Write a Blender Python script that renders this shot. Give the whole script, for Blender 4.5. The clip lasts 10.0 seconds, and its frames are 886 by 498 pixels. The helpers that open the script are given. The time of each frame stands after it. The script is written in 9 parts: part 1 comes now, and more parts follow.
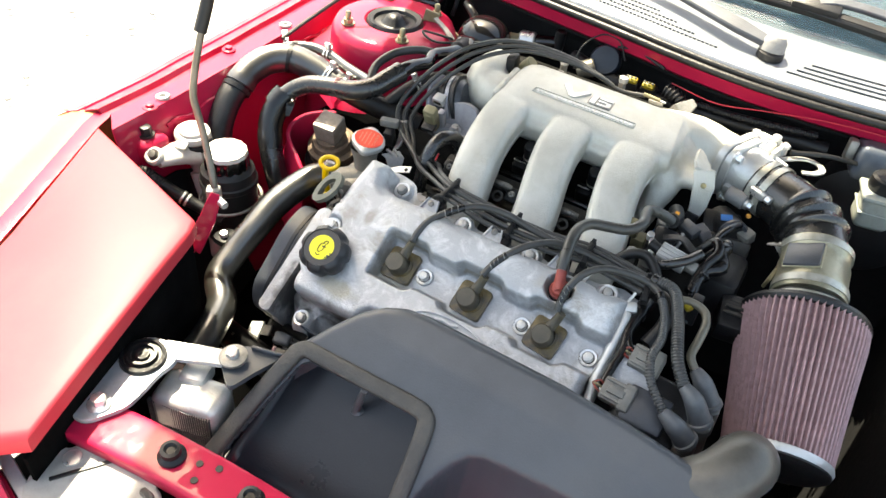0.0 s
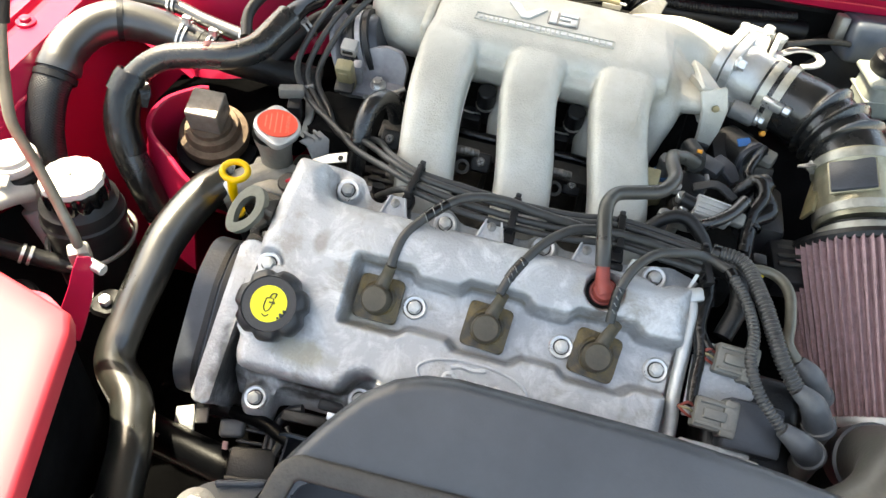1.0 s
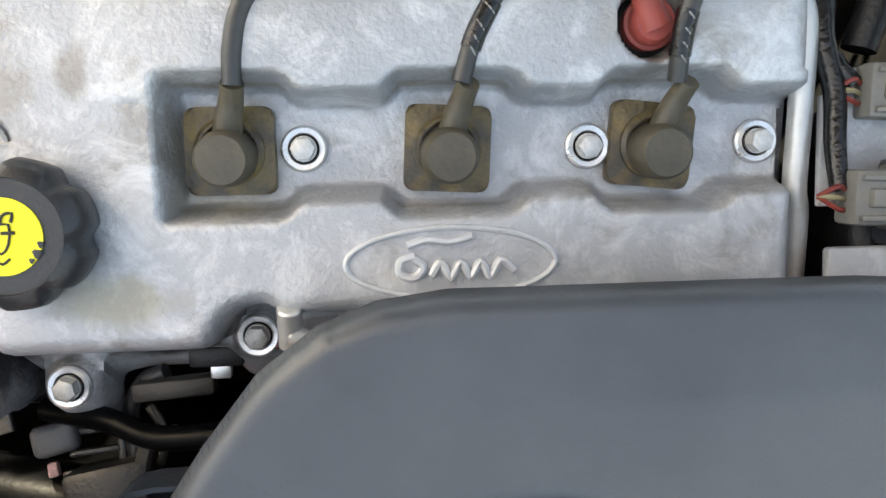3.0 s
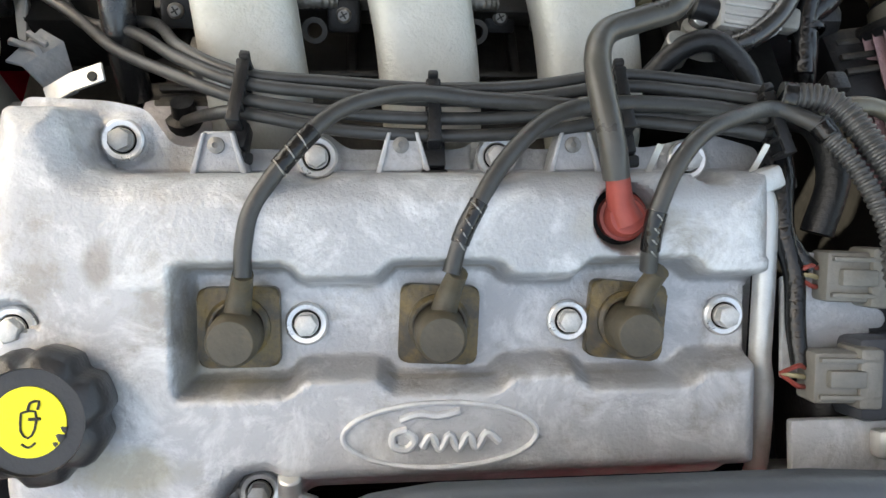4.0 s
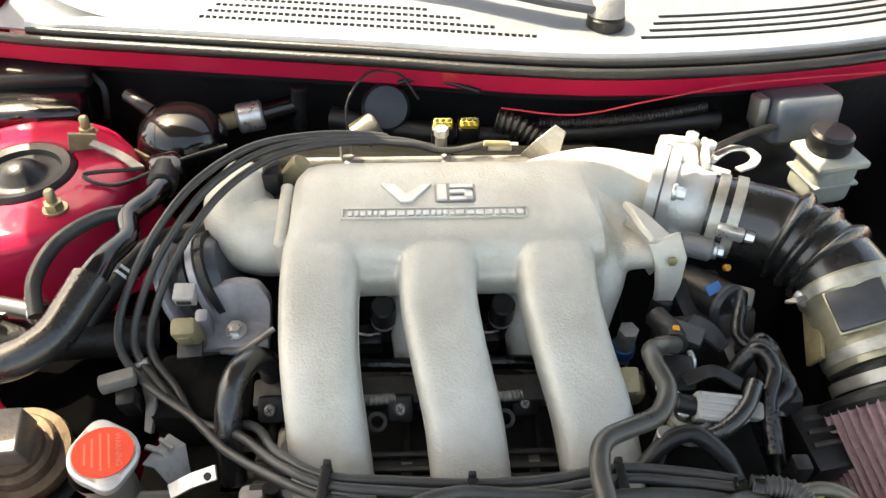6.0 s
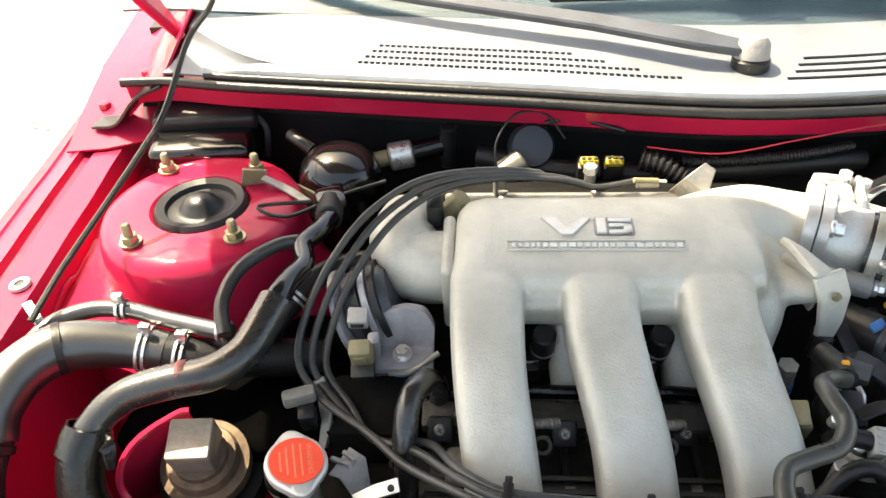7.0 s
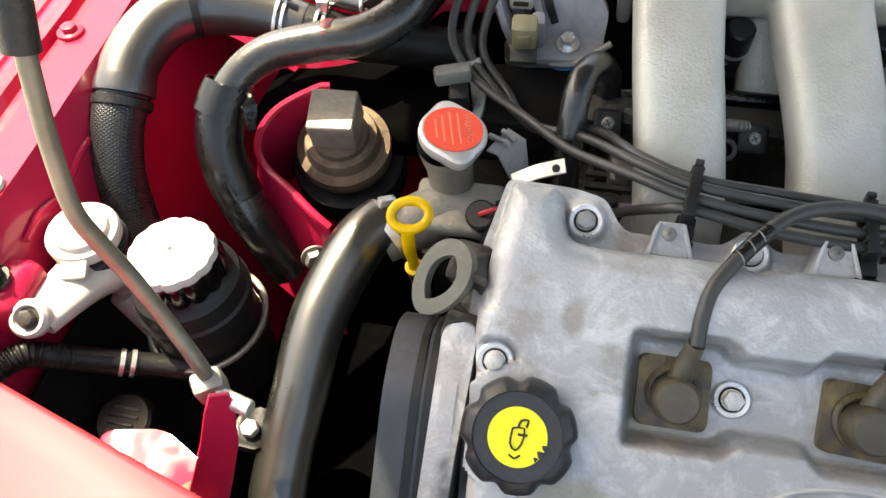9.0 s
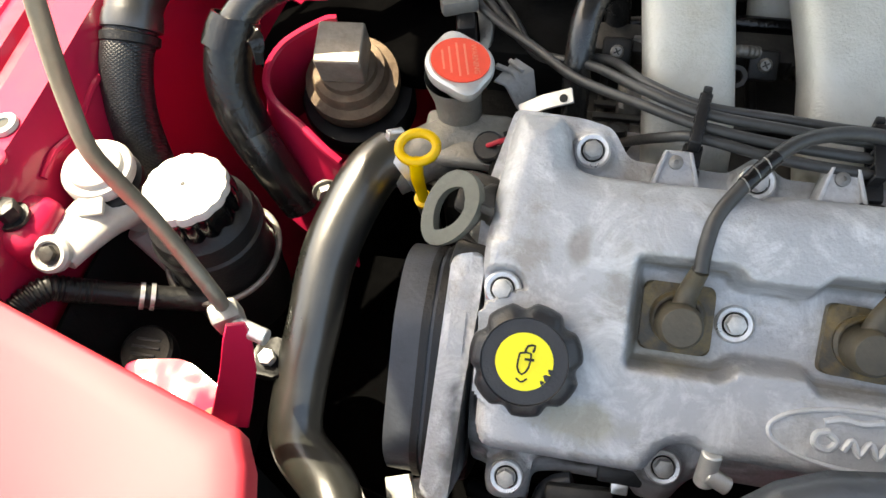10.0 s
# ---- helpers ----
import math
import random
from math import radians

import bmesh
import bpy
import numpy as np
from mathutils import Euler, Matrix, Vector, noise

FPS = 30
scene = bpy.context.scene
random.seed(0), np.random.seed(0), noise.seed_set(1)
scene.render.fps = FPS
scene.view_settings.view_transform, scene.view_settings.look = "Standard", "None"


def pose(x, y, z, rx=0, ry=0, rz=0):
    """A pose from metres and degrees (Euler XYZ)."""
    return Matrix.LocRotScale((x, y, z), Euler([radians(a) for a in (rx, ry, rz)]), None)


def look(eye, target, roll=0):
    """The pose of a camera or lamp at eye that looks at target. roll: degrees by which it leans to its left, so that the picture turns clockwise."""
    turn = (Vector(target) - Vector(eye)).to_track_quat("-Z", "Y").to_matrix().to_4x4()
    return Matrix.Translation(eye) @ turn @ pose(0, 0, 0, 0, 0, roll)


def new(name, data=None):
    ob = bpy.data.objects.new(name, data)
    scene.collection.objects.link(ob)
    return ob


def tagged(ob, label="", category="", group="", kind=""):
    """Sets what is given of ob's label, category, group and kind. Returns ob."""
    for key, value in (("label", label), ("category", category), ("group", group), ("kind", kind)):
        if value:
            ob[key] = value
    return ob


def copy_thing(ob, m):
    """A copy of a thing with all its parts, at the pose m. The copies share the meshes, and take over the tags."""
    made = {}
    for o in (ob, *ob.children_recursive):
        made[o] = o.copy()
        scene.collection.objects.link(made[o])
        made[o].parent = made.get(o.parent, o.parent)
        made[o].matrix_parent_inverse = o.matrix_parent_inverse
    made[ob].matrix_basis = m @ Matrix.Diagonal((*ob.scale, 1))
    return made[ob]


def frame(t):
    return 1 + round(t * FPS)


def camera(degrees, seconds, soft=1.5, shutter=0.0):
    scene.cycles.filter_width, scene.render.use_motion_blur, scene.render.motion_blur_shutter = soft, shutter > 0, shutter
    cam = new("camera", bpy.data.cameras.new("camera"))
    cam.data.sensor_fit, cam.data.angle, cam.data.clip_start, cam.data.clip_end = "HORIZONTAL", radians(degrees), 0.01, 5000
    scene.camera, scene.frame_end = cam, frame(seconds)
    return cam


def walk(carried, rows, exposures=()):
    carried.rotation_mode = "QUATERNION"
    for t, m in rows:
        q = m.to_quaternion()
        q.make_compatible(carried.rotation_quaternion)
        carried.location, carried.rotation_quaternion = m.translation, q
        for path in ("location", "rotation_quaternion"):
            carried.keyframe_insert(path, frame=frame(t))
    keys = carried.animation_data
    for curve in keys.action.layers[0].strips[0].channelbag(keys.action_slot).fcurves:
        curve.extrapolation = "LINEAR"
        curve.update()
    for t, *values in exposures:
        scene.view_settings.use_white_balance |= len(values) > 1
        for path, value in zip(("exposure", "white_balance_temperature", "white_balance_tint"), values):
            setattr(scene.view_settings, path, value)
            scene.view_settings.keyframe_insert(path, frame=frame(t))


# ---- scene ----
cam = camera(60.6, 10.0)
PATH = [
    (0, (0.229, -0.562, 1.398), (-0.432, 0.792, 0.084), 7.6),
    (0.2, (0.238, -0.522, 1.379), (-0.549, 0.782, 0.083), 4.0),
    (0.5, (0.174, -0.474, 1.368), (-0.49, 0.825, 0.0), 5.1),
    (0.8, (0.122, -0.435, 1.318), (-0.427, 0.923, -0.044), 5.0),
    (1, (0.005, -0.39, 1.306), (-0.178, 0.954, -0.164), 8.4),
    (1.2, (-0.023, -0.365, 1.277), (-0.104, 0.888, -0.280), 7.8),
    (1.5, (-0.076, -0.304, 1.233), (0.111, 0.825, -0.407), 13.9),
    (1.7, (-0.054, -0.275, 1.195), (0.151, 0.796, -0.481), 12.4),
    (2, (-0.045, -0.226, 1.134), (0.181, 0.727, -0.61), 10.7),
    (2.2, (-0.034, -0.206, 1.107), (0.163, 0.709, -0.66), 8.4),
    (3.3, (-0.032, -0.172, 1.085), (0.125, 0.647, -0.733), 8.5),
    (3.5, (-0.034, -0.162, 1.095), (0.124, 0.689, -0.708), 8.2),
    (4, (-0.029, -0.142, 1.137), (0.133, 0.804, -0.617), 7.8),
    (4.5, (-0.025, -0.143, 1.167), (0.12, 0.944, -0.505), 5.5),
    (5, (-0.021, -0.146, 1.207), (0.102, 1.082, -0.367), 3.6),
    (5.5, (-0.024, -0.145, 1.246), (0.072, 1.238, -0.196), 1.5),
    (5.7, (-0.028, -0.147, 1.263), (0.055, 1.281, -0.135), 1.1),
    (6.8, (-0.083, -0.173, 1.277), (-0.11, 1.427, 0.078), -0.8),
    (7, (-0.103, -0.18, 1.281), (-0.236, 1.387, 0.045), -3.0),
    (7.5, (-0.124, -0.18, 1.256), (-0.389, 1.341, -0.016), -4.9),
    (8, (-0.142, -0.188, 1.21), (-0.434, 1.198, -0.202), -4.5),
    (8.5, (-0.15, -0.19, 1.189), (-0.466, 1.086, -0.318), -4.9),
    (9, (-0.159, -0.205, 1.174), (-0.487, 0.979, -0.405), -5.2),
    (9.5, (-0.165, -0.212, 1.171), (-0.51, 0.87, -0.476), -6.5),
    (10, (-0.154, -0.21, 1.178), (-0.499, 0.828, -0.496), -8.3),
]
walk(cam, [(t, look(eye, target, roll)) for t, eye, target, roll in PATH], [(0.0, 2.42, 8700, 2), (1.5, 2.58, 9000, 2), (2.2, 2.54, 9100, 2), (3.5, 2.49, 9250, 3), (4.5, 2.56, 9400, 3), (5.0, 2.58, 9500, 3), (5.5, 2.47, 9600, 4), (7.0, 2.3, 9400, 4), (9.0, 2.22, 9300, 4), (10.0, 2.2, 9000, 4)])
# ---- world, sun, exposure ----
world = bpy.data.worlds.new("sky_world")
scene.world = world
world.use_nodes = True
wt = world.node_tree
wt.nodes.clear()
sky = wt.nodes.new("ShaderNodeTexSky")
sky.sky_type = "NISHITA"
sky.sun_disc = False
sky.air_density = 0.75
sky.dust_density = 3.0
SUN_TO = Vector((-0.5, 0.32, 1.0)).normalized()
sky.sun_elevation = math.asin(SUN_TO.z)
sky.sun_rotation = math.atan2(SUN_TO.x, SUN_TO.y)
wb = wt.nodes.new("ShaderNodeBackground")
wb.inputs["Strength"].default_value = 0.15
wo = wt.nodes.new("ShaderNodeOutputWorld")
wt.links.new(sky.outputs[0], wb.inputs[0])
wt.links.new(wb.outputs[0], wo.inputs[0])
sun_data = bpy.data.lights.new("sun", "SUN")
sun_data.energy = 3.7
sun_data.angle = radians(0.6)
sun_data.color = (1.0, 0.985, 0.965)
sun = new("sun", sun_data)
sun.matrix_world = look((-3, 3, 6), Vector((-3, 3, 6)) - SUN_TO)


# ---- materials ----
def mat(name, color, rough=0.5, metal=0.0, var=0.25, scale=30.0, bump=0.15, bscale=250.0, coat=0.0, dirt=None, dirt_amt=0.0,
        dscale=14.0, trans=0.0, per_ob=0.0, pale=None, spec=0.5, stretch=None, rvar=0.12, coat_rough=0.06, dmax=0.72, pmax=0.70):
    m = bpy.data.materials.new(name)
    m.use_nodes = True
    nt = m.node_tree
    N, L = nt.nodes, nt.links
    bs = N["Principled BSDF"]
    tc = N.new("ShaderNodeTexCoord")
    src = tc.outputs["Object"]
    if stretch:
        mp = N.new("ShaderNodeMapping")
        mp.inputs["Scale"].default_value = stretch
        L.new(src, mp.inputs[0])
        src = mp.outputs[0]
    n1 = N.new("ShaderNodeTexNoise")
    n1.inputs["Scale"].default_value = scale
    n1.inputs["Detail"].default_value = 6
    n1.inputs["Roughness"].default_value = 0.65
    L.new(src, n1.inputs["Vector"])
    ramp = N.new("ShaderNodeValToRGB")
    c = Vector(color[:3])
    lo, hi = c * (1 - var), c * (1 + var * 0.7)
    ramp.color_ramp.elements[0].position, ramp.color_ramp.elements[1].position = 0.3, 0.7
    ramp.color_ramp.elements[0].color = (*lo, 1)
    ramp.color_ramp.elements[1].color = (*[min(1.0, a) for a in hi], 1)
    L.new(n1.outputs["Fac"], ramp.inputs[0])
    col = ramp.outputs[0]
    if dirt:
        n2 = N.new("ShaderNodeTexNoise")
        n2.inputs["Scale"].default_value = dscale
        n2.inputs["Detail"].default_value = 8
        n2.inputs["Roughness"].default_value = 0.7
        L.new(src, n2.inputs["Vector"])
        r2 = N.new("ShaderNodeMapRange")
        r2.inputs["From Min"].default_value, r2.inputs["From Max"].default_value = 0.62 - 0.3 * dirt_amt, dmax
        r2.inputs["To Max"].default_value = 0.3 + 0.6 * dirt_amt
        L.new(n2.outputs["Fac"], r2.inputs["Value"])
        mx = N.new("ShaderNodeMixRGB")
        mx.inputs["Color2"].default_value = (*dirt, 1)
        L.new(r2.outputs[0], mx.inputs["Fac"])
        L.new(col, mx.inputs["Color1"])
        col = mx.outputs[0]
    if pale:
        n3 = N.new("ShaderNodeTexNoise")
        n3.inputs["Scale"].default_value = dscale * 1.7
        n3.inputs["Detail"].default_value = 9
        n3.inputs["Roughness"].default_value = 0.72
        n3.inputs["Distortion"].default_value = 0.6
        L.new(src, n3.inputs["Vector"])
        r3 = N.new("ShaderNodeMapRange")
        r3.inputs["From Min"].default_value, r3.inputs["From Max"].default_value = 0.48, pmax
        r3.inputs["To Max"].default_value = 0.75
        L.new(n3.outputs["Fac"], r3.inputs["Value"])
        m3 = N.new("ShaderNodeMixRGB")
        m3.inputs["Color2"].default_value = (*pale, 1)
        L.new(r3.outputs[0], m3.inputs["Fac"])
        L.new(col, m3.inputs["Color1"])
        col = m3.outputs[0]
    if per_ob:
        oi = N.new("ShaderNodeObjectInfo")
        hs = N.new("ShaderNodeHueSaturation")
        mr = N.new("ShaderNodeMapRange")
        mr.inputs["To Min"].default_value, mr.inputs["To Max"].default_value = 1 - per_ob, 1 + per_ob
        L.new(oi.outputs["Random"], mr.inputs["Value"])
        L.new(mr.outputs[0], hs.inputs["Value"])
        L.new(col, hs.inputs["Color"])
        col = hs.outputs[0]
    L.new(col, bs.inputs["Base Color"])
    rr = N.new("ShaderNodeMapRange")
    rr.inputs["To Min"].default_value = max(0.02, rough - rvar)
    rr.inputs["To Max"].default_value = min(1.0, rough + rvar)
    L.new(n1.outputs["Fac"], rr.inputs["Value"])
    L.new(rr.outputs[0], bs.inputs["Roughness"])
    bs.inputs["Metallic"].default_value = metal
    bs.inputs["Specular IOR Level"].default_value = spec
    if coat:
        bs.inputs["Coat Weight"].default_value = coat
        bs.inputs["Coat Roughness"].default_value = coat_rough
    if trans:
        bs.inputs["Transmission Weight"].default_value = trans
    if bump:
        nb = N.new("ShaderNodeTexNoise")
        nb.inputs["Scale"].default_value = bscale
        nb.inputs["Detail"].default_value = 5
        L.new(src, nb.inputs["Vector"])
        bp = N.new("ShaderNodeBump")
        bp.inputs["Strength"].default_value = bump
        bp.inputs["Distance"].default_value = 0.002
        L.new(nb.outputs["Fac"], bp.inputs["Height"])
        L.new(bp.outputs[0], bs.inputs["Normal"])
    return m


ALU = mat("cast_aluminium", (0.43, 0.44, 0.455), 0.46, 0.35, 0.18, 9, 0.4, 420, dirt=(0.23, 0.19, 0.14), dirt_amt=0.3, dscale=11, pale=(0.74, 0.75, 0.76), dmax=0.64, pmax=0.65)
PLEN = mat("sand_cast_alloy", (0.54, 0.53, 0.475), 0.48, 0.3, 0.14, 22, 0.4, 520, dirt=(0.36, 0.32, 0.22), dirt_amt=0.3, dscale=13, pale=(0.60, 0.59, 0.55))
PSEAM = mat("pale_mould_seam", (0.66, 0.65, 0.60), 0.4, 0.3, 0.1, 40, 0.2, 400)
BADGE = mat("worn_raised_alloy", (0.60, 0.62, 0.64), 0.5, 0.3, 0.15, 60, 0.3, 420, dirt=(0.34, 0.33, 0.31), dirt_amt=0.3, dscale=60)
CLAMP = mat("worn_clamp_steel", (0.50, 0.49, 0.43), 0.38, 0.6, 0.25, 60, 0.2, 300, dirt=(0.24, 0.22, 0.15), dirt_amt=0.45, dscale=50)
BRIGHT = mat("machined_alloy", (0.62, 0.62, 0.6), 0.42, 0.6, 0.2, 40, 0.2, 300, dirt=(0.26, 0.24, 0.2), dirt_amt=0.3, dscale=40)
ZINC = mat("zinc_plating", (0.76, 0.76, 0.75), 0.3, 0.8, 0.15, 90, 0.1, 500, dirt=(0.3, 0.26, 0.2), dirt_amt=0.25, dscale=80)
ZPLATE = mat("brushed_zinc_plate", (0.44, 0.46, 0.49), 0.45, 0.5, 0.2, 30, 0.2, 300, dirt=(0.35, 0.34, 0.32), dirt_amt=0.3, dscale=25)
HEADZ = mat("dirty_bolt_steel", (0.56, 0.55, 0.52), 0.42, 0.55, 0.3, 120, 0.25, 400, dirt=(0.22, 0.19, 0.15), dirt_amt=0.35, dscale=110, per_ob=0.25)
DULLP = mat("weathered_galvanised_steel", (0.26, 0.26, 0.26), 0.6, 0.3, 0.4, 60, 0.4, 300, dirt=(0.10, 0.095, 0.09), dirt_amt=0.4, dscale=60)
YZINC = mat("yellow_zinc", (0.36, 0.32, 0.20), 0.36, 0.8, 0.3, 80, 0.15, 400)
DULL = mat("dull_steel", (0.30, 0.29, 0.27), 0.5, 0.7, 0.3, 60, 0.25, 400, dirt=(0.12, 0.09, 0.07), dirt_amt=0.4, dscale=50)
RED = mat("red_car_paint", (0.43, 0.011, 0.050), 0.5, 0.0, 0.15, 6, 0.10, 22, coat=0.5, dirt=(0.30, 0.014, 0.036), dirt_amt=0.35, dscale=9, rvar=0.08, coat_rough=0.09, spec=0.08)
# shallow dents that break up the reflections in the clear coat
_nt = RED.node_tree
_dent = _nt.nodes.new("ShaderNodeTexNoise")
_dent.inputs["Scale"].default_value = 26
_dent.inputs["Detail"].default_value = 2
_tc = _nt.nodes.new("ShaderNodeTexCoord")
_nt.links.new(_tc.outputs["Object"], _dent.inputs["Vector"])
_bp = _nt.nodes.new("ShaderNodeBump")
_bp.inputs["Strength"].default_value = 0.6
_bp.inputs["Distance"].default_value = 0.004
_nt.links.new(_dent.outputs["Fac"], _bp.inputs["Height"])
_nt.links.new(_bp.outputs[0], _nt.nodes["Principled BSDF"].inputs["Coat Normal"])
# Red paint burnt out by sun; the glare is put into an orange base.
SUNGLARE = mat("sun_glare_paint", (0.44, 0.155, 0.055), 0.45, 0.0, 0.15, 5, 0.0, coat=0.6, dirt=(0.48, 0.21, 0.09), dirt_amt=0.4, dscale=6, rvar=0.08, coat_rough=0.3, spec=0.3)
# Pinker and rougher than RED, for the headlamp door.
LID = mat("pinkish_red_paint", (0.50, 0.032, 0.05), 0.6, 0.0, 0.06, 4, 0.0, coat=0.30, dirt=(0.52, 0.05, 0.06), dirt_amt=0.3, dscale=5, rvar=0.05, coat_rough=0.5, spec=0.25)
BLACKP = mat("black_plastic", (0.0135, 0.0135, 0.0145), 0.38, 0.0, 0.35, 50, 0.2, 500, spec=0.35)
CAPGREY = mat("worn_black_plastic", (0.022, 0.023, 0.026), 0.38, 0.0, 0.3, 40, 0.2, 500)
BLACKG = mat("gloss_black_paint", (0.004, 0.004, 0.0046), 0.14, 0.0, 0.3, 20, 0.03, 200, coat=0.3, coat_rough=0.06, rvar=0.05)
RUBBER = mat("black_rubber", (0.0110, 0.0110, 0.0115), 0.38, 0.0, 0.35, 35, 0.25, 400, dirt=(0.026, 0.025, 0.023), dirt_amt=0.2, dscale=22, spec=0.4)
HOSE = mat("worn_rubber_hose", (0.016, 0.0162, 0.0165), 0.27, 0.0, 0.3, 25, 0.15, 300, dirt=(0.042, 0.041, 0.038), dirt_amt=0.3, dscale=16, coat=0.6, coat_rough=0.24)
DUSTHOSE = mat("dusty_rubber_hose", (0.013, 0.0135, 0.012), 0.30, 0.0, 0.45, 22, 0.06, 300, dirt=(0.045, 0.046, 0.038), dirt_amt=0.3, dscale=14, coat=1.0, coat_rough=0.20, spec=0.8, rvar=0.10)
# Second hose rubber for sunlit hoses; their bright sheen is put into its gloss.
SUNHOSE = mat("sunlit_hose_rubber", (0.013, 0.013, 0.0135), 0.40, 0.0, 0.35, 22, 0.1, 300, dirt=(0.042, 0.041, 0.039), dirt_amt=0.35, dscale=14, coat=1.0, coat_rough=0.28, spec=0.9, rvar=0.08)
# Rubber darkened for low parts the sun still reaches; shade is in its colour.
SHADEHOSE = mat("shaded_black_rubber", (0.0018, 0.0020, 0.0025), 0.34, 0.0, 0.3, 30, 0.1, 300, spec=0.08)
WIRE = mat("grey_wire_jacket", (0.041, 0.041, 0.040), 0.36, 0.0, 0.3, 60, 0.15, 500)
BREATHER = mat("grey_rubber_hose", (0.052, 0.051, 0.047), 0.30, 0.0, 0.3, 30, 0.1, 300, dirt=(0.09, 0.085, 0.07), dirt_amt=0.3, dscale=25)
SLEEVE = mat("grey_ribbed_plastic", (0.060, 0.060, 0.060), 0.30, 0.0, 0.3, 60, 0.1, 400, dirt=(0.10, 0.098, 0.09), dirt_amt=0.3, dscale=50)
BOOTG = mat("slate_boot_rubber", (0.085, 0.090, 0.098), 0.42, 0.0, 0.3, 40, 0.15, 300, dirt=(0.14, 0.135, 0.12), dirt_amt=0.35, dscale=45)
TAPE = mat("black_tape", (0.0055, 0.0055, 0.006), 0.18, 0.0, 0.3, 60, 0.35, 300)
DUCT = mat("slate_plastic", (0.056, 0.063, 0.074), 0.36, 0.0, 0.22, 9, 0.12, 600, dirt=(0.075, 0.080, 0.086), dirt_amt=0.35, dscale=8)
# Darker copy of DUCT, with the mouth's shade put into the colour.
DUCTSHADE = mat("shaded_slate_plastic", (0.0125, 0.0155, 0.021), 0.30, 0.0, 0.3, 9, 0.1, 500, dirt=(0.018, 0.021, 0.026), dirt_amt=0.35, dscale=9, spec=0.4)
RIM = mat("dusty_foam_rim", (0.040, 0.040, 0.039), 0.55, 0.0, 0.4, 30, 0.4, 300, dirt=(0.10, 0.088, 0.066), dirt_amt=0.35, dscale=18)
BOOT = mat("aged_boot_rubber", (0.080, 0.068, 0.047), 0.5, 0.0, 0.35, 45, 0.25, 300, dirt=(0.22, 0.15, 0.05), dirt_amt=0.3, dscale=50)
PAD = mat("oily_pad_rubber", (0.070, 0.057, 0.036), 0.36, 0.0, 0.5, 70, 0.35, 300, dirt=(0.26, 0.17, 0.045), dirt_amt=0.6, dscale=55, dmax=0.66)
BRICK = mat("red_silicone", (0.30, 0.052, 0.04), 0.5, 0.0, 0.2, 60, 0.15, 300)
YELLOW = mat("yellow_plastic", (0.72, 0.43, 0.0), 0.4, 0.0, 0.15, 40, 0.08, 300)
DYELLOW = mat("grimy_yellow_plastic", (0.36, 0.27, 0.02), 0.45, 0.0, 0.35, 90, 0.15, 300, dirt=(0.05, 0.04, 0.02), dirt_amt=0.4, dscale=120)
LABEL = mat("yellow_label", (0.85, 0.76, 0.03), 0.5, 0.0, 0.1, 40, 0.1, 300)
INK = mat("black_ink", (0.015, 0.015, 0.012), 0.6, 0.0, 0.2, 40, 0.0)
CAPRED = mat("orange_red_sticker", (0.80, 0.07, 0.035), 0.45, 0.0, 0.1, 60, 0.08, 300)
CAPINK = mat("pale_print", (0.80, 0.20, 0.125), 0.5, 0.0, 0.1, 60, 0.0)
RUST = mat("rusted_iron", (0.145, 0.095, 0.062), 0.75, 0.1, 0.4, 55, 0.6, 220, dirt=(0.27, 0.20, 0.13), dirt_amt=0.5, dscale=45)
RUSTB = mat("worn_iron_block", (0.34, 0.29, 0.24), 0.5, 0.4, 0.3, 60, 0.35, 260, dirt=(0.17, 0.11, 0.07), dirt_amt=0.4, dscale=50)
GREYP = mat("grey_connector_plastic", (0.19, 0.183, 0.165), 0.5, 0.0, 0.25, 50, 0.2, 400, dirt=(0.07, 0.064, 0.05), dirt_amt=0.3, dscale=60)
LGREY = mat("pale_grey_plastic", (0.42, 0.41, 0.39), 0.45, 0.0, 0.15, 50, 0.15, 400, dirt=(0.2, 0.19, 0.16), dirt_amt=0.3, dscale=40)
WHITEP = mat("milky_plastic", (0.55, 0.53, 0.49), 0.42, 0.0, 0.12, 25, 0.1, 300, dirt=(0.36, 0.32, 0.24), dirt_amt=0.35, dscale=20)
TIMING = mat("dark_grey_plastic", (0.050, 0.056, 0.068), 0.34, 0.0, 0.3, 20, 0.15, 400, dirt=(0.02, 0.02, 0.02), dirt_amt=0.35, dscale=18)
PLEAT = mat("pink_filter_gauze", (0.40, 0.255, 0.265), 0.85, 0.0, 0.3, 120, 0.5, 700, dirt=(0.2, 0.13, 0.13), dirt_amt=0.35, dscale=60)
PIPE = mat("oily_tan_pipe", (0.17, 0.16, 0.13), 0.36, 0.45, 0.3, 25, 0.15, 300, dirt=(0.11, 0.10, 0.075), dirt_amt=0.4, dscale=20)
# Lighter and browner than DUCT, for the outlet and the cap towers.
HUMP = mat("brownish_slate_plastic", (0.085, 0.080, 0.072), 0.36, 0.0, 0.3, 25, 0.15, 300, dirt=(0.05, 0.048, 0.045), dirt_amt=0.4, dscale=20)
KHAKI = mat("khaki_metal_tube", (0.42, 0.39, 0.28), 0.33, 0.55, 0.25, 30, 0.15, 300, dirt=(0.12, 0.10, 0.07), dirt_amt=0.4, dscale=22)
GREASE = mat("greasy_black_iron", (0.0095, 0.0094, 0.0090), 0.6, 0.0, 0.5, 30, 0.6, 120, dirt=(0.014, 0.013, 0.012), dirt_amt=0.35, dscale=20, spec=0.04)
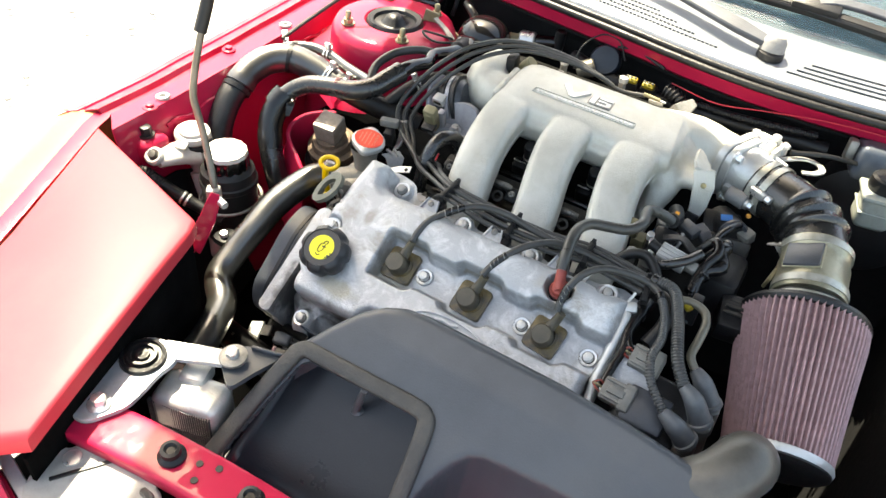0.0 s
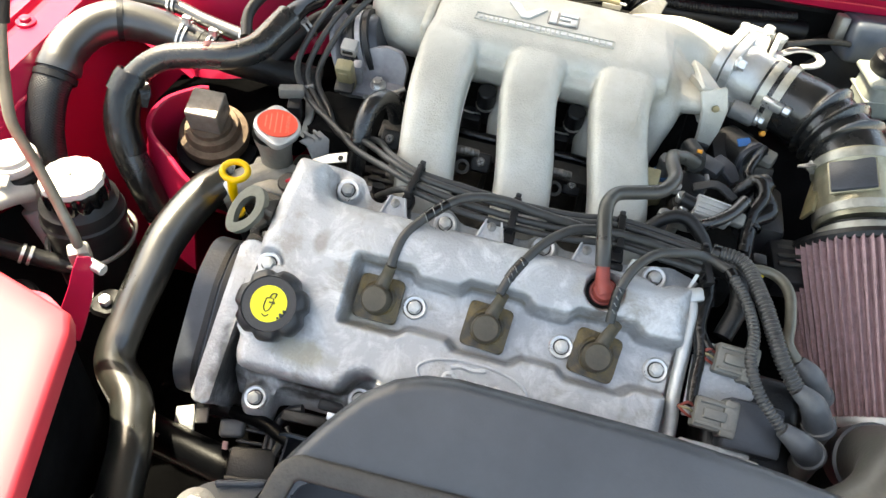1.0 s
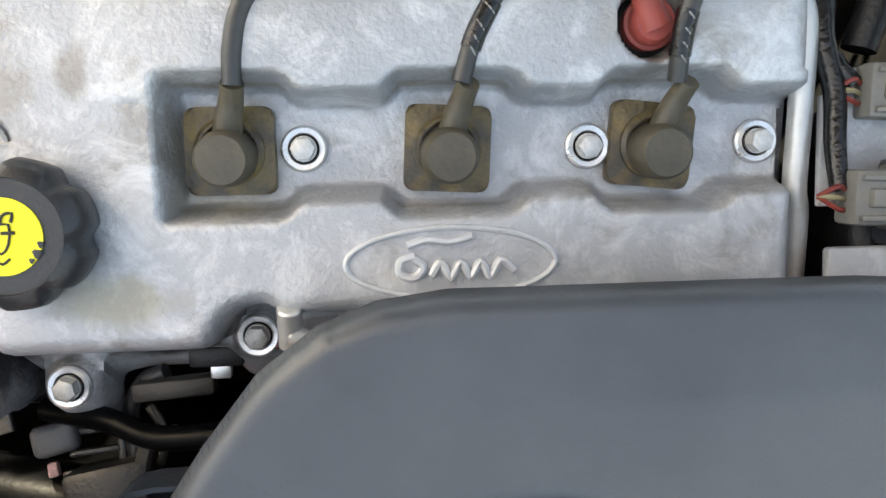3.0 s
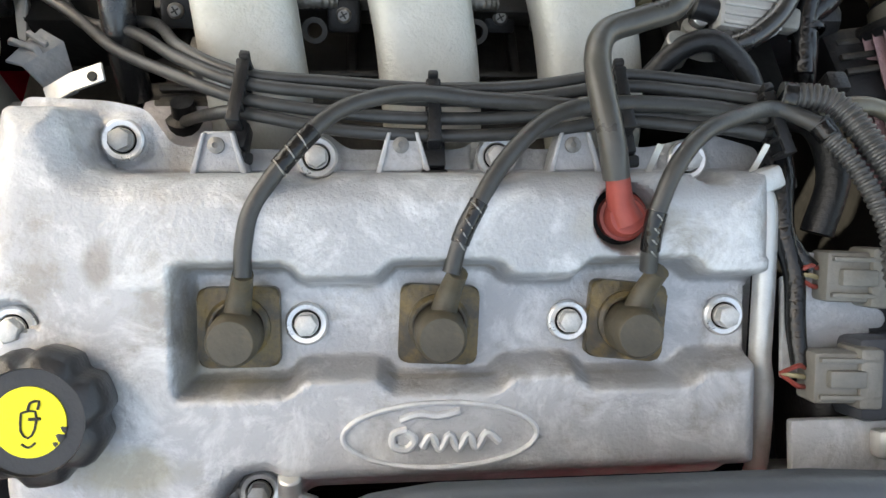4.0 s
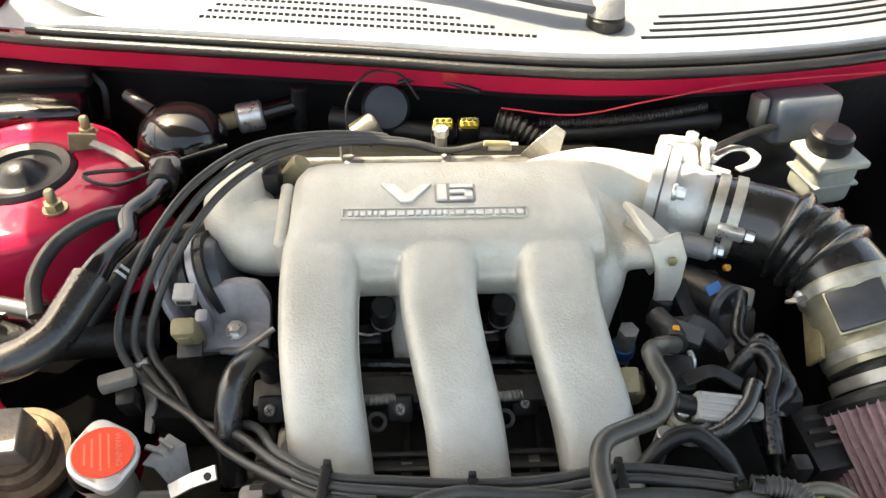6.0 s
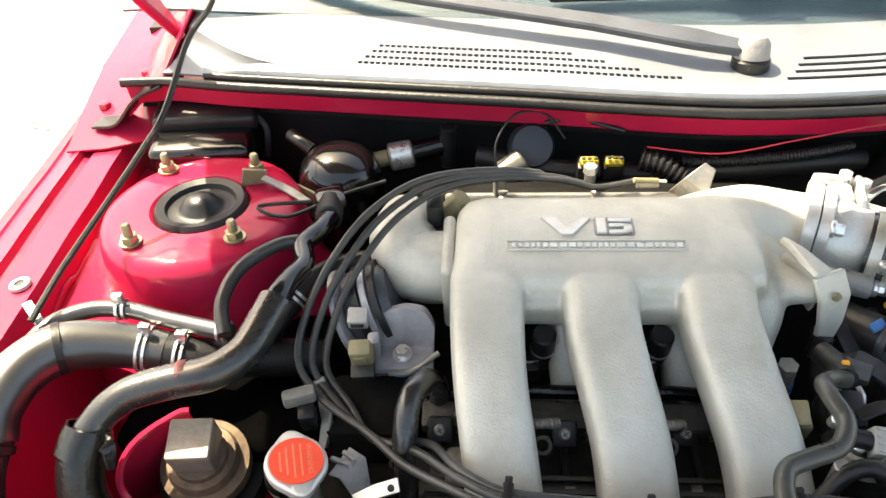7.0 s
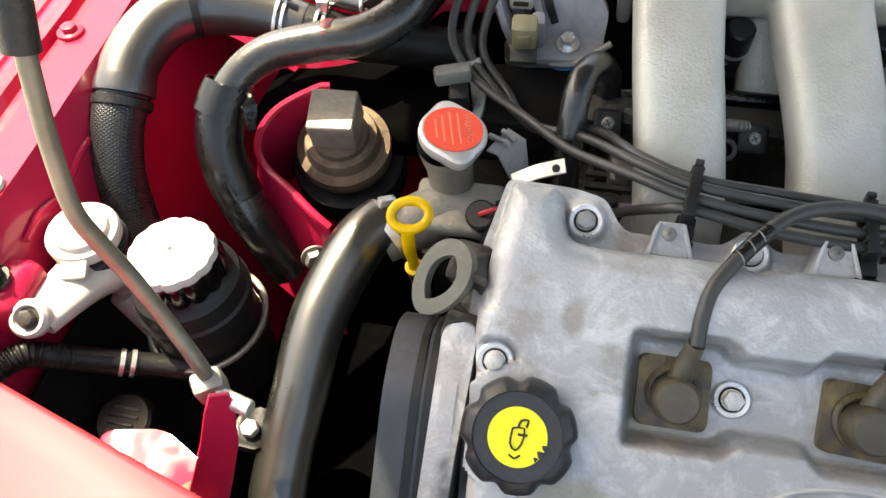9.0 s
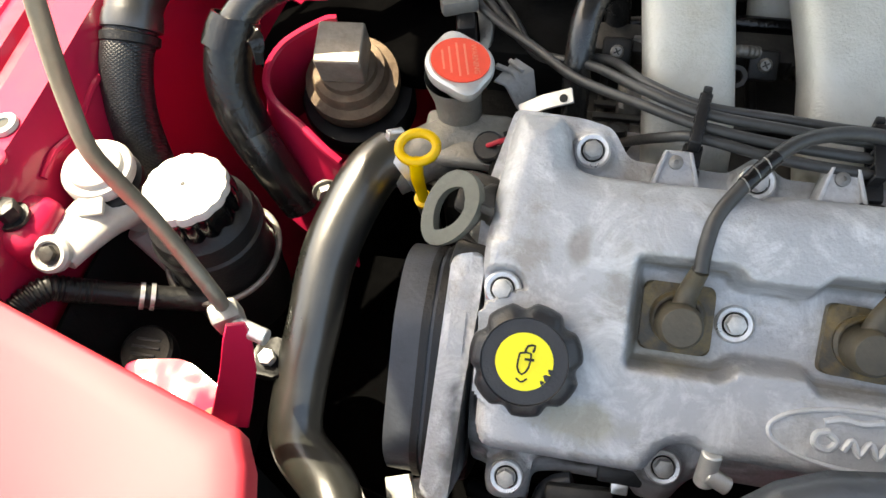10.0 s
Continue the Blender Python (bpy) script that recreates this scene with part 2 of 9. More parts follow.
# Near-black, without gloss: shade in the bay is put into these two colours.
VOID = mat("shade_black", (0.0055, 0.0055, 0.0056), 1.0, 0.0, 0.4, 18, 0.6, 90, spec=0.0)
DEEPVOID = mat("deep_shade_black", (0.0018, 0.0018, 0.0019), 1.0, 0.0, 0.4, 18, 0.6, 90, spec=0.0)
MILKB = mat("bluish_milky_plastic", (0.08, 0.095, 0.12), 0.4, 0.0, 0.25, 25, 0.1, 300, dirt=(0.16, 0.14, 0.11), dirt_amt=0.45, dscale=14)
TANK = mat("aged_translucent_tank", (0.30, 0.32, 0.29), 0.4, 0.0, 0.2, 25, 0.1, 300, dirt=(0.18, 0.17, 0.13), dirt_amt=0.4, dscale=18)
VACP = mat("blue_black_plastic", (0.020, 0.025, 0.034), 0.35, 0.0, 0.3, 30, 0.1, 300)
DIRON = mat("dirty_dark_iron", (0.048, 0.045, 0.041), 0.5, 0.3, 0.5, 45, 0.5, 160, dirt=(0.07, 0.06, 0.045), dirt_amt=0.4, dscale=35)
NECK = mat("tan_stained_alloy", (0.27, 0.255, 0.225), 0.48, 0.35, 0.25, 25, 0.35, 350, dirt=(0.13, 0.11, 0.08), dirt_amt=0.4, dscale=22)
EYE = mat("olive_grey_steel", (0.125, 0.128, 0.108), 0.5, 0.4, 0.25, 50, 0.3, 300)
LINER = mat("grey_felt_liner", (0.05, 0.05, 0.052), 0.9, 0.0, 0.3, 18, 0.4, 90)
INSUL = mat("black_insulation", (0.0105, 0.0105, 0.011), 0.8, 0.0, 0.4, 18, 0.6, 90, spec=0.15)
COWL = mat("weathered_cowl_plastic", (0.135, 0.148, 0.168), 0.40, 0.0, 0.18, 12, 0.25, 500, dirt=(0.20, 0.212, 0.23), dirt_amt=0.4, dscale=10)
TRIM = mat("silver_trim", (0.40, 0.40, 0.41), 0.35, 0.3, 0.15, 30, 0.1, 300)
GROUND = mat("pale_gravel", (0.47, 0.455, 0.43), 0.9, 0.0, 0.2, 3, 0.7, 40, dirt=(0.26, 0.25, 0.23), dirt_amt=0.15, dscale=6)
BLUEP = mat("blue_plastic", (0.03, 0.16, 0.42), 0.4, 0.0, 0.2, 60, 0.1, 300)
ORANGE = mat("orange_mark", (0.75, 0.3, 0.03), 0.5, 0.0, 0.2, 60, 0.1, 300)
LAMP = mat("grey_lamp_housing", (0.36, 0.35, 0.33), 0.55, 0.0, 0.2, 30, 0.2, 300, dirt=(0.2, 0.18, 0.15), dirt_amt=0.3, dscale=20)
FIN = mat("dark_fin_metal", (0.07, 0.07, 0.075), 0.45, 0.5, 0.3, 60, 0.2, 300)
STRIPE = mat("maroon_mark", (0.16, 0.02, 0.025), 0.5, 0.0, 0.2, 60, 0.1, 300)
CASTG = mat("grey_casting", (0.36, 0.355, 0.38), 0.5, 0.3, 0.3, 30, 0.35, 300, dirt=(0.11, 0.10, 0.085), dirt_amt=0.4, dscale=25)
TAN = mat("aged_tan_plastic", (0.27, 0.23, 0.13), 0.5, 0.0, 0.3, 50, 0.15, 300, dirt=(0.12, 0.10, 0.06), dirt_amt=0.45, dscale=45)
REDW = mat("red_wire", (0.5, 0.02, 0.04), 0.45, 0.0, 0.15, 50, 0.05, 300)
RUSTW = mat("faded_red_wire", (0.22, 0.035, 0.025), 0.5, 0.0, 0.3, 50, 0.05, 300)
GLASS = bpy.data.materials.new("windscreen_glass")
GLASS.use_nodes = True
_g = GLASS.node_tree.nodes["Principled BSDF"]
_g.inputs["Base Color"].default_value = (0.30, 0.44, 0.50, 1)
_g.inputs["Roughness"].default_value = 0.02
_g.inputs["Transmission Weight"].default_value = 0.9
_g.inputs["IOR"].default_value = 1.5

# valve cover alloy with oily smudges of its own, and near-black patches low on its front and end
COVER = mat("stained_cover_alloy", (0.43, 0.44, 0.455), 0.46, 0.35, 0.18, 9, 0.4, 420, dirt=(0.23, 0.19, 0.14), dirt_amt=0.3, dscale=21, pale=(0.68, 0.69, 0.695), dmax=0.64, pmax=0.65)
_nt = COVER.node_tree
_tc = _nt.nodes.new("ShaderNodeTexCoord")
_wob = _nt.nodes.new("ShaderNodeTexNoise")
_wob.inputs["Scale"].default_value = 70
_nt.links.new(_tc.outputs["Object"], _wob.inputs["Vector"])
_bsdf = _nt.nodes["Principled BSDF"]
_col = _bsdf.inputs["Base Color"].links[0].from_socket
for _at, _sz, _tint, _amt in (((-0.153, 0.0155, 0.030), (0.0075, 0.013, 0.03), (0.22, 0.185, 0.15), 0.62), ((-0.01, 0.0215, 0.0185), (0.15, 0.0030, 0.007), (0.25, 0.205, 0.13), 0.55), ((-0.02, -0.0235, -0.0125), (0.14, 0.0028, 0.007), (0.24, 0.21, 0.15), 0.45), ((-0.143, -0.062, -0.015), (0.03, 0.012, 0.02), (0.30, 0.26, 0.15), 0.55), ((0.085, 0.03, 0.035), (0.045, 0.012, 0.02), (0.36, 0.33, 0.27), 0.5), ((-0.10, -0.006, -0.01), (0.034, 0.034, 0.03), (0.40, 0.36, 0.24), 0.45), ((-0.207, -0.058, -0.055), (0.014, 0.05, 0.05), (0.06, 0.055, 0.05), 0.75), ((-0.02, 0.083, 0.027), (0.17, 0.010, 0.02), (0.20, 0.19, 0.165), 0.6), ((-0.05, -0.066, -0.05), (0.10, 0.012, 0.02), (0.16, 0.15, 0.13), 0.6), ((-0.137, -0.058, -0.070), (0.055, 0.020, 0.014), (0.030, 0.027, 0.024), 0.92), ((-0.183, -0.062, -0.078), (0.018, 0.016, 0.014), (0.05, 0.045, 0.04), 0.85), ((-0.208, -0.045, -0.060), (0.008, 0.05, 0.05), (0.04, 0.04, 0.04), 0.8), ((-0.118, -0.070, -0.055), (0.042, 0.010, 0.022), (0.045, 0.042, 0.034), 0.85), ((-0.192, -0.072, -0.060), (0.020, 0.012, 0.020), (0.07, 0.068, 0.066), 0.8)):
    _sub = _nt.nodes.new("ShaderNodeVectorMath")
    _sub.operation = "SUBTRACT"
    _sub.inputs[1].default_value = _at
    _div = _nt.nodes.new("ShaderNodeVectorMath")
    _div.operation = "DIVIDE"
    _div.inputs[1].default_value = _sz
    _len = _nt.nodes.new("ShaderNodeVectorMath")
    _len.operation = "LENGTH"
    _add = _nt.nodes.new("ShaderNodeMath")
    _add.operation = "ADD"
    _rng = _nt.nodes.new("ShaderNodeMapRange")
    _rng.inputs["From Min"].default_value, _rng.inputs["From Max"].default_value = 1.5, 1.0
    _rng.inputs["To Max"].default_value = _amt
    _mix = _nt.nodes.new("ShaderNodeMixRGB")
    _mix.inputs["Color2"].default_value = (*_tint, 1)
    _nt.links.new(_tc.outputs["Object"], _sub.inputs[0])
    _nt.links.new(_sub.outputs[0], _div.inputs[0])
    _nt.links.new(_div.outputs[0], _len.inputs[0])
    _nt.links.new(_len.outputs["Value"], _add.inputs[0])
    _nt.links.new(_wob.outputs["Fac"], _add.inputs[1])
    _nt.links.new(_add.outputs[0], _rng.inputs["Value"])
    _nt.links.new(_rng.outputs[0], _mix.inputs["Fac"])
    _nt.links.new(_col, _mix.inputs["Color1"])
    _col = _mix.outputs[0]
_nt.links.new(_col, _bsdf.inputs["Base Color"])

# braided hose: crossed diagonal ribs
BRAID = mat("woven_rubber", (0.018, 0.019, 0.021), 0.34, 0.0, 0.3, 40, 0.0, dirt=(0.07, 0.066, 0.055), dirt_amt=0.3, dscale=20)
_nt = BRAID.node_tree
_tc = _nt.nodes.new("ShaderNodeTexCoord")
_mx = _nt.nodes.new("ShaderNodeMath")
_mx.operation = "MAXIMUM"
for _k, _way in enumerate(((1.0, 0.9, 0.9), (1.0, -0.9, -0.9))):
    _mp = _nt.nodes.new("ShaderNodeVectorMath")
    _mp.operation = "DOT_PRODUCT"
    _mp.inputs[1].default_value = _way
    _sn = _nt.nodes.new("ShaderNodeMath")
    _sn.operation = "MULTIPLY"
    _sn.inputs[1].default_value = 1750.0
    _si = _nt.nodes.new("ShaderNodeMath")
    _si.operation = "SINE"
    _nt.links.new(_tc.outputs["Object"], _mp.inputs[0])
    _nt.links.new(_mp.outputs["Value"], _sn.inputs[0])
    _nt.links.new(_sn.outputs[0], _si.inputs[0])
    _nt.links.new(_si.outputs[0], _mx.inputs[_k])
_bp = _nt.nodes.new("ShaderNodeBump")
_bp.inputs["Strength"].default_value = 0.28
_bp.inputs["Distance"].default_value = 0.0012
_nt.links.new(_mx.outputs[0], _bp.inputs["Height"])
_nt.links.new(_bp.outputs[0], _nt.nodes["Principled BSDF"].inputs["Normal"])


# ---- builders ----
ORIGIN = {}


def thing(name, label, category, at=(0, 0, 0), group="", kind=""):
    ob = new(name)
    ob.empty_display_size = 0.01
    ob.location = at
    ORIGIN[ob] = Vector(at)
    return tagged(ob, label, category, group, kind)


def part(name, bm, material, parent=None, label="", smooth=38, kind=""):
    """Links a bmesh, given in world metres, as one mesh object under a thing or a part."""
    off = ORIGIN.get(parent, Vector((0, 0, 0)))
    if off.length:
        bmesh.ops.translate(bm, verts=bm.verts, vec=-off)
    bmesh.ops.recalc_face_normals(bm, faces=bm.faces)
    me = bpy.data.meshes.new(name)
    bm.to_mesh(me)
    bm.free()
    me.materials.append(material)
    for p in me.polygons:
        p.use_smooth = True
    me.set_sharp_from_angle(angle=radians(smooth))
    ob = new(name, me)
    ob.parent = parent
    ORIGIN[ob] = off
    if label or kind:
        tagged(ob, label, kind=kind)
    return ob


def solo(name, bm, material, label, category, group="", kind="", smooth=38):
    """A thing that is one plain mesh."""
    return tagged(part(name, bm, material, None, smooth=smooth), label, category, group, kind)


def frame_at(p, d, up=(0, 0, 1)):
    """A pose at p whose z runs along d."""
    z = Vector(d).normalized()
    x = Vector(up).cross(z)
    if x.length < 1e-4:
        x = Vector((1, 0, 0)).cross(z)
        if x.length < 1e-4:
            x = Vector((0, 1, 0)).cross(z)
    x.normalize()
    y = z.cross(x)
    m = Matrix((x, y, z)).transposed().to_4x4()
    m.translation = Vector(p)
    return m


def spline(pts, sub=8):
    P = [Vector(p) for p in pts]
    if len(P) == 2:
        return [P[0].lerp(P[1], i / sub) for i in range(sub + 1)], [i / sub for i in range(sub + 1)]
    out, par = [], []
    for i in range(len(P) - 1):
        p1, p2 = P[i], P[i + 1]
        p0 = P[i - 1] if i else p1 * 2 - p2
        p3 = P[i + 2] if i + 2 < len(P) else p2 * 2 - p1
        for k in range(sub):
            t = k / sub
            out.append(0.5 * (2 * p1 + (p2 - p0) * t + (2 * p0 - 5 * p1 + 4 * p2 - p3) * t * t + (3 * p1 - p0 - 3 * p2 + p3) * t ** 3))
            par.append(i + t)
    out.append(P[-1])
    par.append(len(P) - 1)
    return out, par


def sweep(path, radii, seg=14, bm=None, squash=(1, 1), power=1.0, up=None):
    """Rings along a path; squash gives the two half axes, power < 1 squares the section."""
    bm = bm or bmesh.new()
    n = len(path)
    rings = []
    nrm = None
    for i in range(n):
        d = (path[min(i + 1, n - 1)] - path[max(i - 1, 0)]).normalized()
        if up is not None:
            nrm = (Vector(up) - d * Vector(up).dot(d)).normalized()
        elif nrm is None:
            a = Vector((0, 0, 1)) if abs(d.z) < 0.9 else Vector((1, 0, 0))
            nrm = (a - d * a.dot(d)).normalized()
        else:
            nrm = (nrm - d * nrm.dot(d)).normalized()
        b = d.cross(nrm)
        ring = []
        for k in range(seg):
            a = 2 * math.pi * k / seg
            c, s = math.cos(a), math.sin(a)
            c = math.copysign(abs(c) ** power, c)
            s = math.copysign(abs(s) ** power, s)
            ring.append(bm.verts.new(path[i] + nrm * (radii[i] * squash[0] * c) + b * (radii[i] * squash[1] * s)))
        rings.append(ring)
    for r0, r1 in zip(rings, rings[1:]):
        for k in range(seg):
            bm.faces.new((r0[k], r0[(k + 1) % seg], r1[(k + 1) % seg], r1[k]))
    bm.faces.new(rings[0][::-1])
    bm.faces.new(rings[-1])
    return bm


def tube(pts, r, seg=14, sub=8, bm=None, **kw):
    path, par = spline(pts, sub)
    if not isinstance(r, (list, tuple)):
        radii = [r] * len(path)
    else:
        radii = []
        for q in par:
            i = min(int(q), len(r) - 2)
            radii.append(r[i] + (r[i + 1] - r[i]) * (q - i))
    return sweep(path, radii, seg, bm, **kw)


def corrugated(pts, r, pitch=0.0035, depth=0.14, seg=12, bm=None):
    path, _ = spline(pts, 40)
    L = [0.0]
    for a, b in zip(path, path[1:]):
        L.append(L[-1] + (b - a).length)
    n = int(L[-1] / pitch) * 4
    fine, radii, j = [], [], 0
    for i in range(n + 1):
        s = L[-1] * i / n
        while j < len(L) - 2 and L[j + 1] < s:
            j += 1
        f = (s - L[j]) / max(1e-9, L[j + 1] - L[j])
        fine.append(path[j].lerp(path[j + 1], min(1, f)))
        radii.append(r * (1 + depth * (1, 1, -1, -1)[i % 4] * 0.5))
    return sweep(fine, radii, seg, bm)


def lathe(profile, m=None, seg=28, bm=None, wave=None):
    """profile: (radius, height) rows turned round z. wave(angle, radius, height) scales the radius."""
    bm = bm or bmesh.new()
    m = m or Matrix()
    rings = []
    for r, z in profile:
        if r < 1e-6:
            rings.append([bm.verts.new(m @ Vector((0, 0, z)))])
            continue
        ring = []
        for k in range(seg):
            a = 2 * math.pi * k / seg
            q = r * (wave(a, r, z) if wave else 1)
            ring.append(bm.verts.new(m @ Vector((q * math.cos(a), q * math.sin(a), z))))
        rings.append(ring)
    for r0, r1 in zip(rings, rings[1:]):
        for k in range(seg):
            k2 = (k + 1) % seg
            if len(r0) == 1 and len(r1) == 1:
                continue
            if len(r0) == 1:
                bm.faces.new((r0[0], r1[k2], r1[k]))
            elif len(r1) == 1:
                bm.faces.new((r0[k], r0[k2], r1[0]))
            else:
                bm.faces.new((r0[k], r0[k2], r1[k2], r1[k]))
    return bm


def rod(a, b, r, seg=16, bev=0.0, bm=None):
    a, b = Vector(a), Vector(b)
    h = (b - a).length
    e = bev or min(r * 0.15, h * 0.2)
    return lathe([(0, 0), (r - e, 0), (r, e), (r, h - e), (r - e, h), (0, h)], frame_at(a, b - a), seg, bm)


def box(size, m=None, bev=0.002, seg=2, bm=None):
    """A bevelled box centred on the pose m."""
    own = bmesh.new()
    bmesh.ops.create_cube(own, size=1.0)
    bmesh.ops.scale(own, vec=Vector(size), verts=own.verts)
    if bev:
        bmesh.ops.bevel(own, geom=own.edges[:], offset=min(bev, min(size) * 0.45), segments=seg, profile=0.5, affect="EDGES")
    bmesh.ops.transform(own, matrix=m or Matrix(), verts=own.verts)
    return merged(own, bm)


def merged(own, bm):
    if bm is None:
        return own
    me = bpy.data.meshes.new("tmp")
    own.to_mesh(me)
    own.free()
    bm.from_mesh(me)
    bpy.data.meshes.remove(me)
    return bm


def prism(outline, z0, z1, m=None, bev=0.0, seg=3, bm=None):
    """A 2-D outline raised from z0 to z1 in the pose m, its upper rim rounded."""
    own = bmesh.new()
    lo = [own.verts.new((x, y, z0)) for x, y in outline]
    hi = [own.verts.new((x, y, z1)) for x, y in outline]
    n = len(lo)
    own.faces.new(lo[::-1])
    top = own.faces.new(hi)
    for i in range(n):
        own.faces.new((lo[i], lo[(i + 1) % n], hi[(i + 1) % n], hi[i]))
    if bev:
        bmesh.ops.bevel(own, geom=list(top.edges), offset=bev, segments=seg, profile=0.5, affect="EDGES")
    bmesh.ops.transform(own, matrix=m or Matrix(), verts=own.verts)
    return merged(own, bm)


def rounded(pts, r, n=4):
    """A 2-D outline with its corners rounded by about r."""
    out = []
    P = [Vector(p).to_2d() if len(p) > 2 else Vector(p) for p in pts]
    for i, p in enumerate(P):
        a, b = P[i - 1] - p, P[(i + 1) % len(P)] - p
        q = min(r, a.length * 0.45, b.length * 0.45)
        s, e = p + a.normalized() * q, p + b.normalized() * q
        for k in range(n + 1):
            t = k / n
            v = s * (1 - t) ** 2 + p * 2 * t * (1 - t) + e * t * t
            out.append((v.x, v.y))
    return out


def sheet(rows, thick=0.0, bm=None):
    """A skin through a grid of world points, with thickness when asked."""
    own = bmesh.new()
    g = [[own.verts.new(p) for p in row] for row in rows]
    for r0, r1 in zip(g, g[1:]):
        for k in range(len(r0) - 1):
            own.faces.new((r0[k], r0[k + 1], r1[k + 1], r1[k]))
    if thick:
        bmesh.ops.recalc_face_normals(own, faces=own.faces)
        bmesh.ops.solidify(own, geom=own.faces[:], thickness=thick)
    return merged(own, bm)


def strip(pts, width, thick, up, bm=None, sub=1):
    """A flat strap along a polyline; up is the way its flat side faces."""
    path = spline(pts, sub)[0] if sub > 1 else [Vector(p) for p in pts]
    own = bmesh.new()
    rings = []
    for i, p in enumerate(path):
        d = (path[min(i + 1, len(path) - 1)] - path[max(i - 1, 0)]).normalized()
        u = Vector(up)
        s = d.cross(u).normalized()
        nn = s.cross(d).normalized()
        w = width
        if isinstance(width, (list, tuple)):
            g = i / (len(path) - 1) * (len(width) - 1)
            k0 = min(int(g), len(width) - 2)
            w = width[k0] + (width[k0 + 1] - width[k0]) * (g - k0)
        rings.append([own.verts.new(p + s * (w / 2 * a) + nn * (thick / 2 * b)) for a, b in ((-1, -1), (1, -1), (1, 1), (-1, 1))])
    for r0, r1 in zip(rings, rings[1:]):
        for k in range(4):
            own.faces.new((r0[k], r0[(k + 1) % 4], r1[(k + 1) % 4], r1[k]))
    own.faces.new(rings[0][::-1])
    own.faces.new(rings[-1])
    bmesh.ops.bevel(own, geom=own.edges[:], offset=thick * 0.2, segments=1, affect="EDGES")
    return merged(own, bm)


def words(text, size, m, depth=0.0006):
    """Raised built-in lettering as a bmesh, centred on the pose m."""
    cu = bpy.data.curves.new("lettering", "FONT")
    cu.body, cu.size, cu.extrude = text, size, depth
    cu.align_x, cu.align_y = "CENTER", "CENTER"
    cu.resolution_u = 3
    ob = new("lettering", cu)
    bpy.context.view_layer.update()
    me = bpy.data.meshes.new_from_object(ob)
    bpy.data.objects.remove(ob)
    bpy.data.curves.remove(cu)
    bm = bmesh.new()
    bm.from_mesh(me)
    bpy.data.meshes.remove(me)
    bmesh.ops.transform(bm, matrix=m, verts=bm.verts)
    return bm


def fused(bm, voxel, rounds):
    """Overlapping closed forms melted into one smooth skin."""
    me = bpy.data.meshes.new("fused")
    bmesh.ops.recalc_face_normals(bm, faces=bm.faces)
    bm.to_mesh(me)
    bm.free()
    ob = new("fused", me)
    r = ob.modifiers.new("remesh", "REMESH")
    r.mode, r.voxel_size = "VOXEL", voxel
    sm = ob.modifiers.new("smooth", "SMOOTH")
    sm.factor, sm.iterations = 0.5, rounds
    bpy.context.view_layer.update()
    got = bpy.data.meshes.new_from_object(ob.evaluated_get(bpy.context.evaluated_depsgraph_get()))
    bpy.data.objects.remove(ob)
    out = bmesh.new()
    out.from_mesh(got)
    bpy.data.meshes.remove(got)
    bpy.data.meshes.remove(me)
    return out


def hexagon(r, z0, z1, m, bev=0.0008, bm=None):
    return prism([(r * math.cos(math.pi / 3 * k), r * math.sin(math.pi / 3 * k)) for k in range(6)], z0, z1, m, bev, 2, bm)


# ---- the setting ----
def build_ground():
    bm = bmesh.new()
    bmesh.ops.create_grid(bm, x_segments=40, y_segments=40, size=60)
    for v in bm.verts:
        v.co.z = -0.02 + 0.02 * noise.noise(v.co * 0.3)
    solo("ground", bm, GROUND, "pale sunlit gravel ground beside the car", "ground", kind="structure")


build_ground()

CAR = thing("car_body", "red car body with its engine bay open", "car", (0, 0.2, 0.6))


